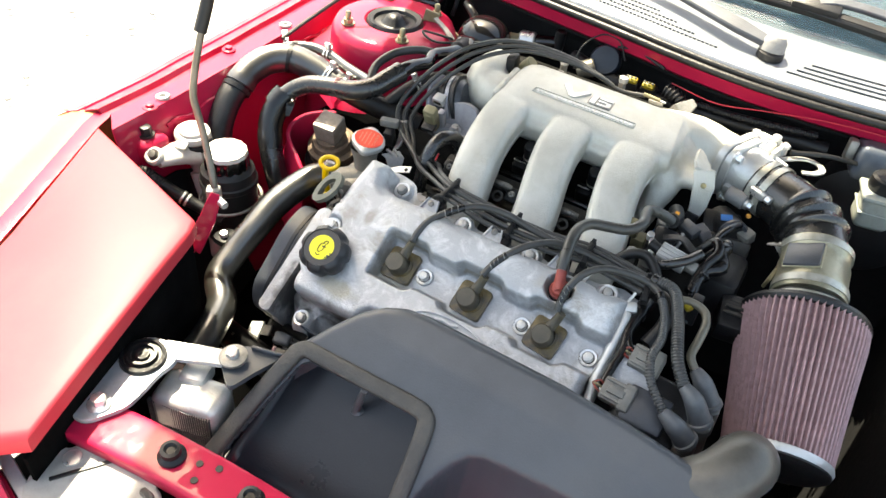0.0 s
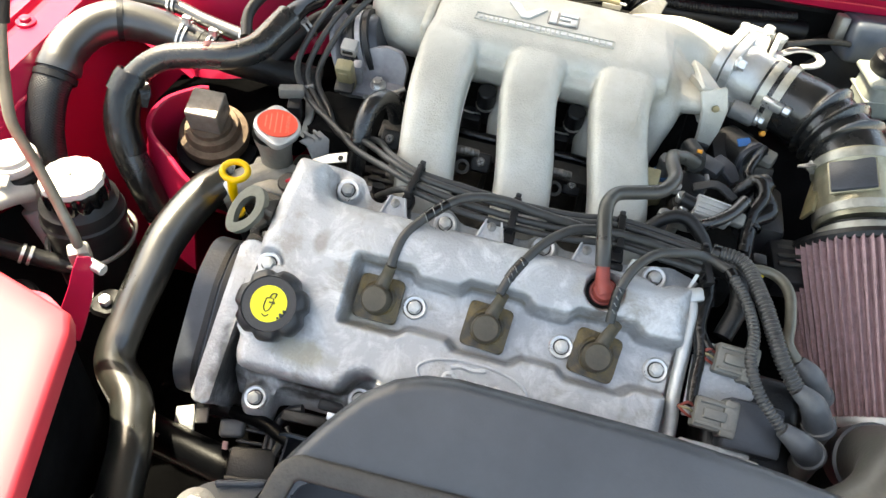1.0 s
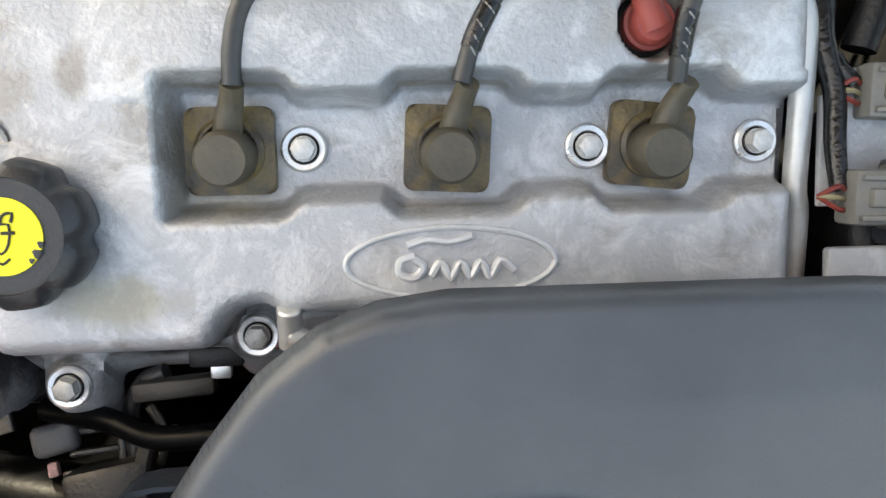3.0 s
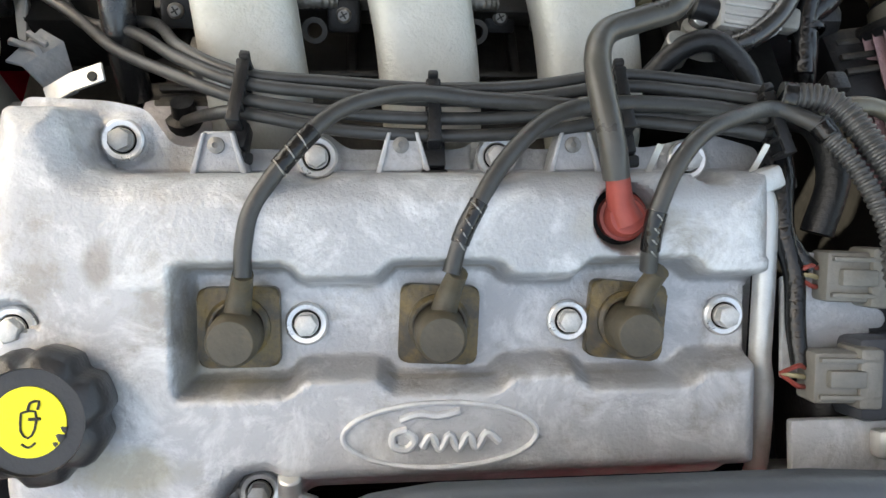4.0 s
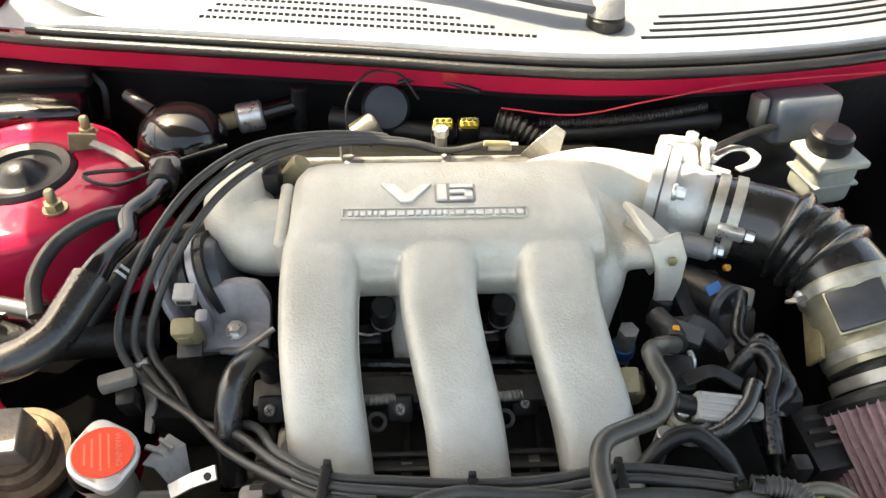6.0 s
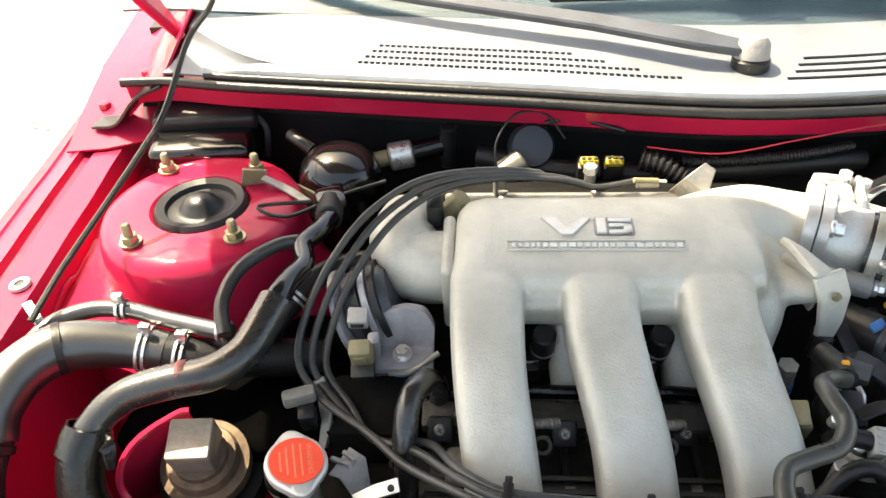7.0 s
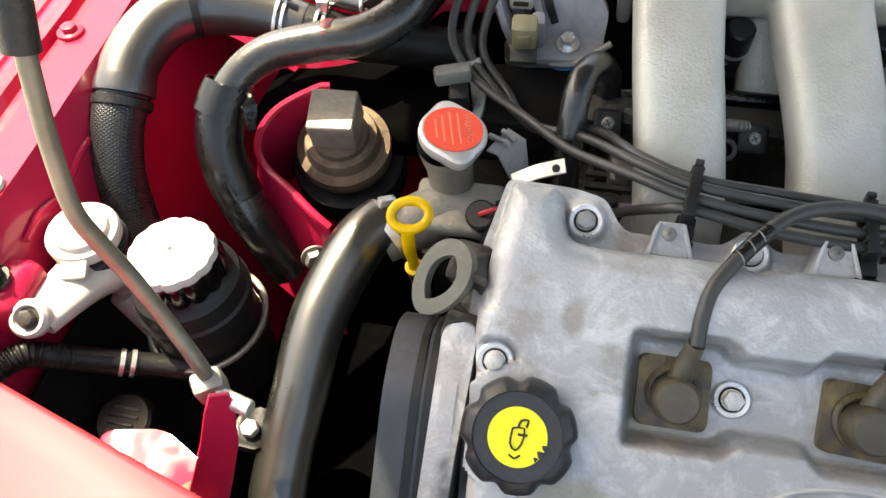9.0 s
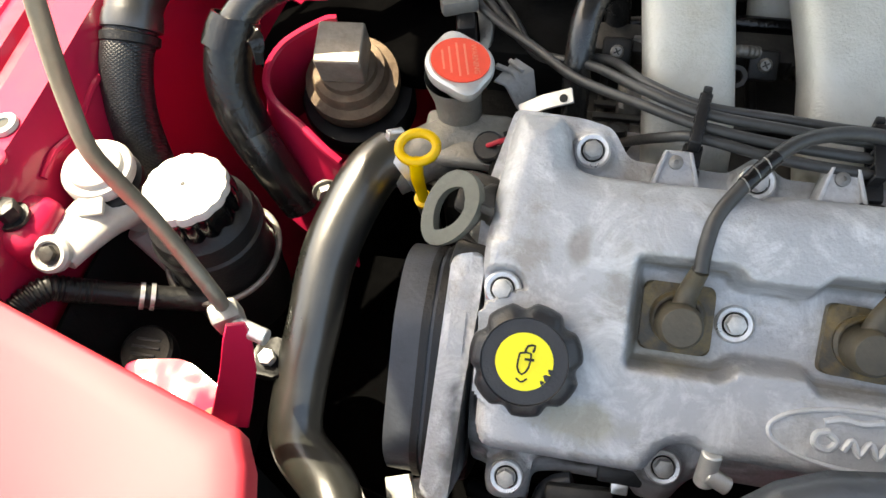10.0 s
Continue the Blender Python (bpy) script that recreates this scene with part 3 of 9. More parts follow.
def build_bay():
    # left wing: rounded outer shoulder, top strip, gutter, inner apron
    sec = [(-0.71, 0.42), (-0.70, 0.62), (-0.672, 0.752), (-0.650, 0.785), (-0.634, 0.803), (-0.620, 0.813), (-0.602, 0.8195), (-0.600, 0.8175), (-0.592, 0.8195), (-0.590, 0.8225), (-0.570, 0.8285),
           (-0.5665, 0.821), (-0.557, 0.820), (-0.553, 0.8265), (-0.520, 0.829), (-0.514, 0.815), (-0.507, 0.78), (-0.495, 0.72), (-0.47, 0.62), (-0.44, 0.5), (-0.43, 0.36)]
    rows = []
    for i in range(61):
        row = []
        for x, z in sec:
            y0 = -0.012 + 0.3 * (x + 0.556) if x < -0.55 else -0.030 - 0.3 * (x + 0.548)
            y = y0 + (0.96 - y0) * i / 60
            row.append((x - 0.03 * (y - 0.1) * min(1.0, i / 12) + 0.0012 * noise.noise((x * 30, y * 14, 1)), y, z + 0.03 * max(0, y - 0.1) + 0.0016 * noise.noise((x * 22, y * 11, 4))))
        rows.append(row)
    part("wing", sheet([r[5:] for r in rows], 0.002), RED, CAR, "red front wing with a gutter along its inner edge", smooth=30)
    part("wing_shoulder", sheet([r[:6] for r in rows], 0.002), SUNGLARE, CAR, "outer shoulder of the wing, coloured orange for sun glare", smooth=30)
    # right wing, far side
    rows = []
    for i in range(15):
        y = -0.5 + i * 1.45 / 14
        rows.append([(-x + 0.06, y, z + 0.03 * max(0, y - 0.1)) for x, z in sec])
    part("wing", sheet(rows, 0.002), RED, CAR, "red front wing on the far side of the bay")
    # Added black sheet over the far apron, in place of the hood's shade.
    part("splash_panel", sheet([[(0.47, -0.45, 0.35), (0.47, 0.1, 0.35), (0.46, 0.55, 0.35)], [(0.50, -0.45, 0.66), (0.495, 0.1, 0.67), (0.48, 0.55, 0.70)], [(0.535, -0.45, 0.80), (0.53, 0.1, 0.81), (0.51, 0.55, 0.83)]], 0.004), INSUL, CAR, "added black sheet for the shade on the far side")
    # Added black sheet that stands for the deep shade below the engine.
    part("under_tray", box((0.82, 0.44, 0.012), pose(-0.12, -0.03, 0.500), 0.004), DEEPVOID, CAR, "added black sheet for the shade below the engine")
    # bulkhead: dark insulation with a red upper panel
    seal = [(-0.515, 0.575), (-0.47, 0.577), (-0.44, 0.572), (-0.38, 0.56), (-0.2, 0.534), (-0.06, 0.514), (0.14, 0.486), (0.34, 0.50), (0.5, 0.54), (0.62, 0.60)]
    path = spline([(x, y, 0) for x, y in seal], 6)[0]
    rows = [[(p.x, p.y + 0.06, z) for p in path] for z in (0.3, 0.5, 0.7, 0.84, 0.872)]
    rows.append([(p.x, p.y + 0.035, 0.884) for p in path])
    part("bulkhead_pad", sheet(rows, 0.01), INSUL, CAR, "black insulated bulkhead behind the engine")
    rows = [[(p.x, p.y + dy, z) for p in path] for dy, z in ((0.05, 0.878), (0.022, 0.884), (0.010, 0.892), (0.006, 0.914), (0.012, 0.918))]
    part("cowl_panel", sheet(rows, 0.003), RED, CAR, "red painted panel under the cowl seal")
    # seal, trim and cowl
    b = tube([(p.x, p.y - 0.001, 0.921) for p in path[::3]], 0.0055, 10, 4)
    tube([(p.x, p.y + 0.009, 0.927) for p in path[::3] if p.x > -0.43], 0.0045, 10, 4, bm=b)
    part("cowl_seal", b, RUBBER, CAR, "black rubber seal along the cowl")
    rows = [[(p.x, p.y + dy * min(1.0, 0.45 + 8 * (p.x + 0.42)), z) for p in path if p.x > -0.42] for dy, z in ((0.013, 0.926), (0.016, 0.934), (0.020, 0.936), (0.030, 0.936), (0.034, 0.932))]
    part("cowl_trim", sheet(rows, 0.002), TRIM, CAR, "pale trim strip on the cowl edge")
    # cowl cover with slots cut through it
    bm = bmesh.new()
    nx, ny = 330, 72
    x0, x1 = -0.475, 0.62
    def edge(x):
        best = min(path, key=lambda p: abs(p.x - x))
        i = path.index(best)
        j = min(i + 1, len(path) - 1) if x > best.x else max(i - 1, 0)
        o = path[j]
        f = (x - best.x) / (o.x - best.x) if abs(o.x - best.x) > 1e-6 else 0
        return best.y + (o.y - best.y) * f + swept(x)
    def swept(x):
        return 0.086 * max(0.0, (-0.335 - x) / 0.137) ** 1.5
    ys = []
    for iy in range(ny + 1):
        ys.append(0.034 + 0.128 * iy / ny)
    grid = []
    for ix in range(nx + 1):
        x = x0 + (x1 - x0) * (ix + (0.22 if ix % 2 else -0.22)) / nx
        e = edge(x)
        grid.append([bm.verts.new((x, e + d, 0.934 + 0.10 * (d - 0.034) + 0.25 * max(0, d - 0.12) ** 1.5)) for d in ys])
    cell = (ys[1] - ys[0])
    for ix in range(nx):
        x = x0 + (x1 - x0) * (ix + 0.5) / nx
        for iy in range(ny):
            d = (ys[iy] + ys[iy + 1]) / 2
            row = int((d - 0.042) / (7 * cell))
            ph = ((d - 0.042) / (7 * cell)) % 1
            slot = 0 <= row < 4 and ph < 0.5 and d > 0.042
            span = (-0.25 + 0.006 * row < x < 0.085 - 0.035 * row) or (0.19 + 0.008 * row < x < 0.52)
            if slot and span and (ix % 2 == 0 or (x > 0.15 and ix % 22)):
                continue
            bm.faces.new((grid[ix][iy], grid[ix + 1][iy], grid[ix + 1][iy + 1], grid[ix][iy + 1]))
    for v in [v for v in bm.verts if not v.link_faces]:
        bm.verts.remove(v)
    bmesh.ops.recalc_face_normals(bm, faces=bm.faces)
    bmesh.ops.solidify(bm, geom=bm.faces[:], thickness=0.002)
    part("cowl_cover", bm, COWL, CAR, "weathered grey cowl cover with rows of slots")
    # Added black sheet close below the cowl; it paints the slots' dark depth.
    rows = [[(p.x, p.y + d, 0.926 + 0.10 * (d - 0.034)) for p in path if p.x > -0.29] for d in (0.036, 0.08, 0.12)]
    part("slot_backing", sheet(rows, 0.002), VOID, CAR, "black sheet for the shade under the slots")
    rows = [[(p.x, p.y + d, z) for p in path if p.x > -0.29] for d, z in ((0.036, 0.925), (0.05, 0.86), (0.2, 0.86))]
    part("cowl_tray", sheet(rows, 0.002), INSUL, CAR, "black tray under the cowl slots")
    # windscreen
    rows = []
    for j in range(7):
        d = j / 6
        rows.append([(p.x * 1.1, p.y + 0.152 + 0.62 * d, 0.947 + 0.36 * d) for p in path])
    part("windscreen", sheet(rows, 0.005), GLASS, CAR, "tinted windscreen glass")
    rows = [[(p.x * 1.1, p.y + 0.21 + d, 0.90 + zz) for p in path] for d, zz in ((0.0, 0.0), (0.35, 0.02), (0.7, 0.0))]
    part("dashboard", sheet(rows, 0.01), BLACKP, CAR, "dark dashboard top behind the glass")
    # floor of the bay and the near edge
    # Floor coloured near-black in place of the deep shade over it.
    part("bay_floor", box((1.16, 1.1, 0.02), pose(0, 0.1, 0.33), 0.004), VOID, CAR, "floor closing the bay, coloured black for its deep shade")
    part("nose_panel", box((1.3, 0.03, 0.45), pose(0, -0.56, 0.5), 0.01), RED, CAR, "red nose panel")
    # corner hinge plates, red
    rows = [[(-0.60, 0.56, 0.842), (-0.55, 0.56, 0.846), (-0.50, 0.57, 0.852), (-0.47, 0.58, 0.86)], [(-0.61, 0.64, 0.855), (-0.56, 0.64, 0.868), (-0.51, 0.64, 0.885), (-0.47, 0.64, 0.90)], [(-0.62, 0.74, 0.87), (-0.57, 0.74, 0.885), (-0.52, 0.74, 0.91), (-0.48, 0.74, 0.92)], [(-0.63, 0.95, 0.89), (-0.58, 0.95, 0.90), (-0.53, 0.95, 0.92), (-0.48, 0.95, 0.93)]]
    part("corner_panel", sheet(rows, 0.003), RED, CAR, "red corner panel under the hood hinge", smooth=60)
    b = strip([(-0.575, 0.60, 0.857), (-0.535, 0.59, 0.868), (-0.50, 0.578, 0.905), (-0.47, 0.577, 0.918)], [0.024, 0.03, 0.024, 0.016], 0.004, (0.2, -0.1, 1), sub=4)
    part("seal_end", b, RUBBER, CAR, "flattened end of the cowl seal")
    for x, y, z in ((-0.575, 0.63, 0.861), (-0.53, 0.67, 0.884)):
        part("hinge_bolt", hexagon(0.008, 0, 0.008, pose(x, y, z)), RED, CAR, "red painted hinge bolt")
    ends = [-0.475 + 0.015 * k for k in range(11)]
    rows = [[(x, edge(x) + 0.034 - f * (swept(x) + 0.016), 0.9335 - g) for x in ends] for f, g in ((0.0, 0.0), (0.06, 0.007), (0.18, 0.012), (0.45, 0.014), (0.8, 0.0135), (1.0, 0.011))]
    part("cowl_side", sheet(rows, 0.002), COWL, CAR, "hollowed front corner of the cowl", smooth=60)
    rows = [[(-0.525, 0.585, 0.875), (-0.500, 0.590, 0.898), (-0.480, 0.595, 0.912)], [(-0.525, 0.64, 0.885), (-0.502, 0.64, 0.910), (-0.478, 0.64, 0.926)], [(-0.535, 0.72, 0.90), (-0.505, 0.72, 0.930), (-0.476, 0.72, 0.948)], [(-0.54, 0.95, 0.92), (-0.51, 0.95, 0.950), (-0.474, 0.95, 0.970)]]
    part("hinge_pillar", sheet(rows, 0.003), RED, CAR, "red panel between the hood hinge and the cowl", smooth=60)
    # pocket holes along the wing flange
    for y in (0.058, 0.33):
        m = pose(-0.532 - 0.04 * (y - 0.1), y, 0.8292 + 0.03 * max(0, y - 0.1), 0, -4)
        part("flange_hole", lathe([(0.0, 0.0012), (0.0046, 0.0012)], m, 20), INK, CAR, "dark round hole")
        part("flange_washer", lathe([(0.0046, 0.0010), (0.0050, 0.0026), (0.0094, 0.0024), (0.0100, 0.0006), (0.0098, -0.001)], m, 28), LGREY, CAR, "pale washer round the hole")
    for x, y in ((-0.525, 0.030), (-0.556, 0.215)):
        m = pose(x, y, 0.8285 + 0.03 * max(0, y - 0.1), 0, 0, 20)
        part("wing_bolt", merged(lathe([(0.0105, -0.002), (0.0102, 0.0006), (0.008, 0.0016), (0, 0.0018)], m, 24), hexagon(0.0064, 0.0016, 0.0055, m)), RED, CAR, "red painted wing bolt")
    # added black sheet low on the apron, beside the reservoirs, standing for shade there
    rows = [[(x - 0.03 * (y - 0.1), y, z - d) for x, z in ((-0.4945, 0.742), (-0.484, 0.70), (-0.462, 0.62), (-0.425, 0.50), (-0.415, 0.36))] for y, d in ((-0.10, 0.0), (-0.02, 0.0), (0.03, 0.004), (0.06, 0.016), (0.09, 0.036), (0.12, 0.060), (0.16, 0.085), (0.21, 0.10))]
    part("apron_liner", sheet(rows, 0.003), INSUL, CAR, "added black sheet for the shade low on the apron")
    # Added filler block; its black stands for shade beside the tower.
    part("rail_cover", box((0.20, 0.16, 0.03), pose(-0.335, 0.292, 0.748, 4, -8, -8), 0.012, 3), DEEPVOID, CAR, "added black block for the dark beside the strut tower")
    # wavy sealant bead along the apron seam
    bead = [(-0.5105 - 0.03 * (0.02 * k - 0.06), 0.04 + 0.02 * k, 0.800 + 0.03 * max(0, 0.02 * k - 0.06) + 0.005 * math.sin(1.9 * k) * math.sin(0.7 * k)) for k in range(24)]
    part("sealant_bead", tube(bead, 0.0028, 8, 3), RED, CAR, "painted sealant bead on the apron")


build_bay()


def build_hood():
    h = thing("hood", "red hood standing open over the engine", "hood", (0, 0.52, 1.09))
    a, bq = Vector((0, 0.446, 1.115)), Vector((0, -0.11, 1.82))
    rows = []
    for i in range(13):
        f = i / 12
        p = a.lerp(bq, f)
        w = 0.54 + 0.034 * f + 0.22 * min(max(f - 0.208, 0.0), 0.3)
        rows.append([(x * w, p.y + (0.42 * (x * w - 0.1) ** 2 + min(0.12, 2.5 * max(0.0, x * w - 0.06) ** 2)) * (1 - f) - 0.03 * f * (1 - x * x), p.z + 0.03 * (1 - x * x)) for x in [k / 8 - 1 for k in range(17)]])
    part("outer_skin", sheet(rows, 0.003), RED, h)
    # Out of view; added dark so that no red light bounces onto the engine.
    rows = [[(x * 1.0, y - 0.012, z - 0.010) for x, y, z in r] for r in rows]
    part("liner", sheet(rows, 0.004), LINER, h, "unseen dark lining added against red bounce")
    for s in (-1, 1):
        part("hinge", strip([(s * 0.492, 0.705, 0.925), (s * 0.53, 0.68, 1.01), (s * 0.50, 0.60, 1.112)], [0.045, 0.065, 0.075], 0.012, (s, -0.6, 0.3)), RED, h)


build_hood()


def build_wheels():
    for x in (-0.66, 0.72):
        m = frame_at((x, 0.33, 0.30), (1, 0, 0))
        tyre = part("tyre", lathe([(0.19, -0.09), (0.27, -0.10), (0.295, -0.085), (0.30, -0.05), (0.30, 0.05), (0.295, 0.085), (0.27, 0.10), (0.19, 0.09), (0.19, -0.09)], m, 48), RUBBER, CAR, "black front tyre")
        part("rim", lathe([(0.05, -0.06), (0.10, -0.05), (0.17, -0.07), (0.192, -0.09), (0.192, 0.09), (0.17, 0.07), (0.10, 0.05), (0.05, 0.06)], m, 40), BRIGHT, tyre, "alloy rim")


build_wheels()


def build_lamp_door():
    d = thing("headlamp_door", "glossy red pop-up headlamp door, closed", "headlamp door", (-0.37, -0.22, 0.82))
    P = [(-0.548, -0.037, 0.822), (-0.302, -0.112, 0.838), (-0.292, -0.128, 0.838), (-0.2715, -0.195, 0.838), (-0.216, -0.394, 0.826), (-0.40, -0.50, 0.765), (-0.475, -0.225, 0.803)]
    c = Vector((-0.38, -0.2, 0.832))
    bm = bmesh.new()
    def ring(f, dz):
        return [bm.verts.new(c.lerp(Vector(p), f) + Vector((0, 0, dz))) for p in P]
    rings = [ring(0.45, 0.003), ring(0.8, 0.002), ring(0.96, 0.0), ring(0.985, -0.0015), ring(1.0, -0.006), ring(1.003, -0.020)]
    cv = bm.verts.new(c + Vector((0, 0, 0.003)))
    n = len(P)
    for k in range(n):
        bm.faces.new((cv, rings[0][k], rings[0][(k + 1) % n]))
    for r0, r1 in zip(rings, rings[1:]):
        for k in range(n):
            bm.faces.new((r0[k], r1[k], r1[(k + 1) % n], r0[(k + 1) % n]))
    part("skin", bm, LID, d, smooth=60)
    # The well's shade is put into the wall's black colour.
    rows = [[Vector(p) + Vector((-0.008, -0.006, dz)) for p in P[1:5]] for dz in (-0.03, -0.10, -0.16)]
    part("inner_wall", sheet(rows, 0.004), VOID, d, "inner wall of the lamp well, coloured black for shade")


build_lamp_door()
rim = [((-0.556, -0.008, 0.822), 1.0), ((-0.550, -0.034, 0.820), 1.0), ((-0.515, -0.125, 0.812), 1.0), ((-0.478, -0.226, 0.802), 1.0), ((-0.440, -0.36, 0.785), 1.0), ((-0.404, -0.503, 0.763), 1.0)]
fall = ((0.0, 0.0), (0.004, -0.001), (0.022, 0.0005), (0.03, 0.001), (0.055, 0.0065), (0.078, 0.019), (0.095, 0.038), (0.115, 0.07), (0.145, 0.20), (0.155, 0.40))
for who, lo, hi, paint, say in (("wing_front", 0, 3, RED, "red front end of the wing"), ("wing_front_edge", 2, 10, SUNGLARE, "front edge of the wing, coloured orange for sun glare")):
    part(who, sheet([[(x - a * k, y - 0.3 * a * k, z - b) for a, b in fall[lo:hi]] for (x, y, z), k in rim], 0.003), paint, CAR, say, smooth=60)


def build_front():
    # red upper cross member and the silver mounting bracket on it
    sup = thing("cross_member", "red painted upper radiator cross member", "cross member", (-0.05, -0.30, 0.75))
    path = [(-0.245, -0.334, 0.767), (-0.20, -0.328, 0.768), (-0.14, -0.321, 0.768), (-0.04, -0.315, 0.768), (0.2, -0.312, 0.768), (0.5, -0.32, 0.765)]
    part("beam", tube(path, 0.022, 24, 6, squash=(0.42, 1.1), power=0.32, up=(0, 0, 1)), RED, sup)
    for x, y in ((-0.134, -0.320), (-0.045, -0.315)):
        b = lathe([(0, 0), (0.013, 0), (0.013, 0.003), (0.0095, 0.006), (0.0095, 0.012), (0.006, 0.013), (0.004, 0.010), (0, 0.010)], pose(x, y, 0.777), 20)
        part("clip", b, BLACKP, sup, "black plastic push clip")
    for x, y in ((-0.108, -0.312), (-0.090, -0.306), (-0.100, -0.327)):
        part("hole", lathe([(0, 0), (0.0035, 0), (0.0035, 0.0006), (0, 0.0006)], pose(x, y, 0.7778), 12), INK, sup)
    br = thing("radiator_bracket", "bright silver radiator mounting bracket with a rubber bush", "bracket", (-0.234, -0.26, 0.78))
    o = rounded([(-0.244, -0.343), (-0.222, -0.342), (-0.204, -0.308), (-0.206, -0.285), (-0.210, -0.262), (-0.207, -0.240), (-0.226, -0.226), (-0.254, -0.232), (-0.266, -0.255), (-0.258, -0.285), (-0.247, -0.298), (-0.249, -0.320)], 0.012)
    part("plate", prism(o, 0.778, 0.7835, None, 0.001), ZPLATE, br)
    o = rounded([(-0.24, -0.228), (-0.222, -0.245), (-0.185, -0.226), (-0.158, -0.214), (-0.166, -0.196), (-0.195, -0.208)], 0.006)
    part("arm", prism(o, 0.778, 0.783, None, 0.001), ZPLATE, br)
    b = lathe([(0, 0.004), (0.004, 0.006), (0.0065, 0.006), (0.007, 0.003), (0.011, 0.003), (0.0115, 0.0065), (0.0145, 0.0065), (0.015, 0.002), (0.018, 0.002), (0.019, 0.005), (0.0225, 0.004), (0.0235, 0)], pose(-0.237, -0.257, 0.784), 28)
    part("bush", b, RUBBER, br, "black rubber bush")
    b = lathe([(0.0115, 0), (0.0115, 0.002), (0.009, 0.0035), (0, 0.0035)], pose(-0.2265, -0.320, 0.7835), 20)
    hexagon(0.0072, 0.003, 0.011, pose(-0.2265, -0.320, 0.7835), bm=b)
    part("bolt", b, ZINC, br, "bright hexagon bolt")
    # duct ear bolted to the bracket's far end
    rad = thing("radiator", "aluminium radiator end tank and dark fins", "radiator", (-0.19, -0.25, 0.7))
    b = box((0.074, 0.046, 0.05), pose(-0.187, -0.246, 0.733, 0, 0, 14), 0.010, 3)
    part("tank", b, BRIGHT, rad, "bright end tank")
    b = box((0.03, 0.03, 0.02), pose(-0.198, -0.227, 0.755, 0, 0, 18), 0.006, 2)
    part("filler_lug", b, BRIGHT, rad)
    for i in range(28):
        f = i / 27
        part("fin", box((0.0010, 0.005, 0.06), pose(-0.219 + 0.068 * f, -0.274 + 0.014 * f, 0.720, 0, 0, 10), 0), FIN, rad)
    part("core", box((0.62, 0.035, 0.28), pose(0.12, -0.245, 0.51), 0.004), FIN, rad)
    # lamp housing and rubber strip at the nose
    lh = thing("headlamp_housing", "grey plastic headlamp housing", "lamp housing", (-0.18, -0.36, 0.76))
    part("shell", prism(rounded([(-0.235, -0.40), (-0.226, -0.35), (-0.195, -0.335), (-0.12, -0.345), (-0.10, -0.42), (-0.16, -0.47)], 0.012), 0.70, 0.762, None, 0.006), LAMP, lh)
    part("seam", strip([(-0.213, -0.392, 0.7625), (-0.178, -0.341, 0.7625)], 0.004, 0.002, (0, 0, 1)), BLACKP, lh)
    b = lathe([(0.0085, 0), (0.0085, 0.002), (0, 0.0035)], pose(-0.214, -0.366, 0.762), 18)
    part("screw", b, ZINC, lh)
    part("lead", tube([(-0.135, -0.355, 0.765), (-0.12, -0.36, 0.772), (-0.11, -0.375, 0.768), (-0.10, -0.39, 0.75)], 0.004, 8, 5), WIRE, lh)
    solo("rubber_strip", strip([(-0.268, -0.283, 0.787), (-0.252, -0.330, 0.785), (-0.235, -0.384, 0.780)], 0.018, 0.020, (-0.3, -0.2, 1)), DUCT, "black rubber strip beside the headlamp door", "seal")
    # red bumper edge in front of the lamp
    rows = [[(-0.30, -0.40, 0.78), (-0.22, -0.425, 0.765), (-0.15, -0.45, 0.75)], [(-0.31, -0.45, 0.75), (-0.22, -0.47, 0.74), (-0.12, -0.5, 0.73)], [(-0.32, -0.55, 0.66), (-0.2, -0.57, 0.65), (-0.1, -0.58, 0.64)]]
    part("bumper_edge", sheet(rows, 0.004), RED, CAR, "red bumper top", smooth=60)
    rows = [[(-0.335, -0.385, 0.762), (-0.297, -0.398, 0.758), (-0.25, -0.411, 0.754), (-0.20, -0.425, 0.750)], [(-0.335, -0.45, 0.745), (-0.297, -0.46, 0.742), (-0.25, -0.47, 0.738), (-0.20, -0.48, 0.735)], [(-0.34, -0.57, 0.66), (-0.3, -0.575, 0.655), (-0.25, -0.58, 0.65), (-0.20, -0.585, 0.645)]]
    part("bumper_corner", sheet(rows, 0.004), RED, CAR, "red bumper corner beside the lamp", smooth=60)
    part("bumper_trim", strip([(-0.335, -0.378, 0.764), (-0.297, -0.390, 0.760), (-0.25, -0.403, 0.756), (-0.205, -0.416, 0.752)], 0.012, 0.004, (0.1, -0.2, 1)), TRIM, CAR, "pale trim along the bumper edge")


build_front()

# ---- engine: frames of the tilted cylinder bank ----
BANK = Matrix.Translation((0, 0, 0.8)) @ pose(0, 0, 0, 31.6, 0, 0)


def bank(u, v, w):
    return BANK @ Vector((u, v, w))


def poly_dist(px, py, poly):
    """Distance to a polygon's edge, positive inside."""
    best = np.full(px.shape, 1e9)
    inside = np.zeros(px.shape, bool)
    n = len(poly)
    for i in range(n):
        x1, y1 = poly[i]
        x2, y2 = poly[(i + 1) % n]
        dx, dy = x2 - x1, y2 - y1
        t = np.clip(((px - x1) * dx + (py - y1) * dy) / (dx * dx + dy * dy + 1e-12), 0, 1)
        best = np.minimum(best, np.hypot(px - x1 - t * dx, py - y1 - t * dy))
        c = ((y1 > py) != (y2 > py)) & (px < (x2 - x1) * (py - y1) / (y2 - y1 + 1e-12) + x1)
        inside ^= c
    return np.where(inside, best, -best)


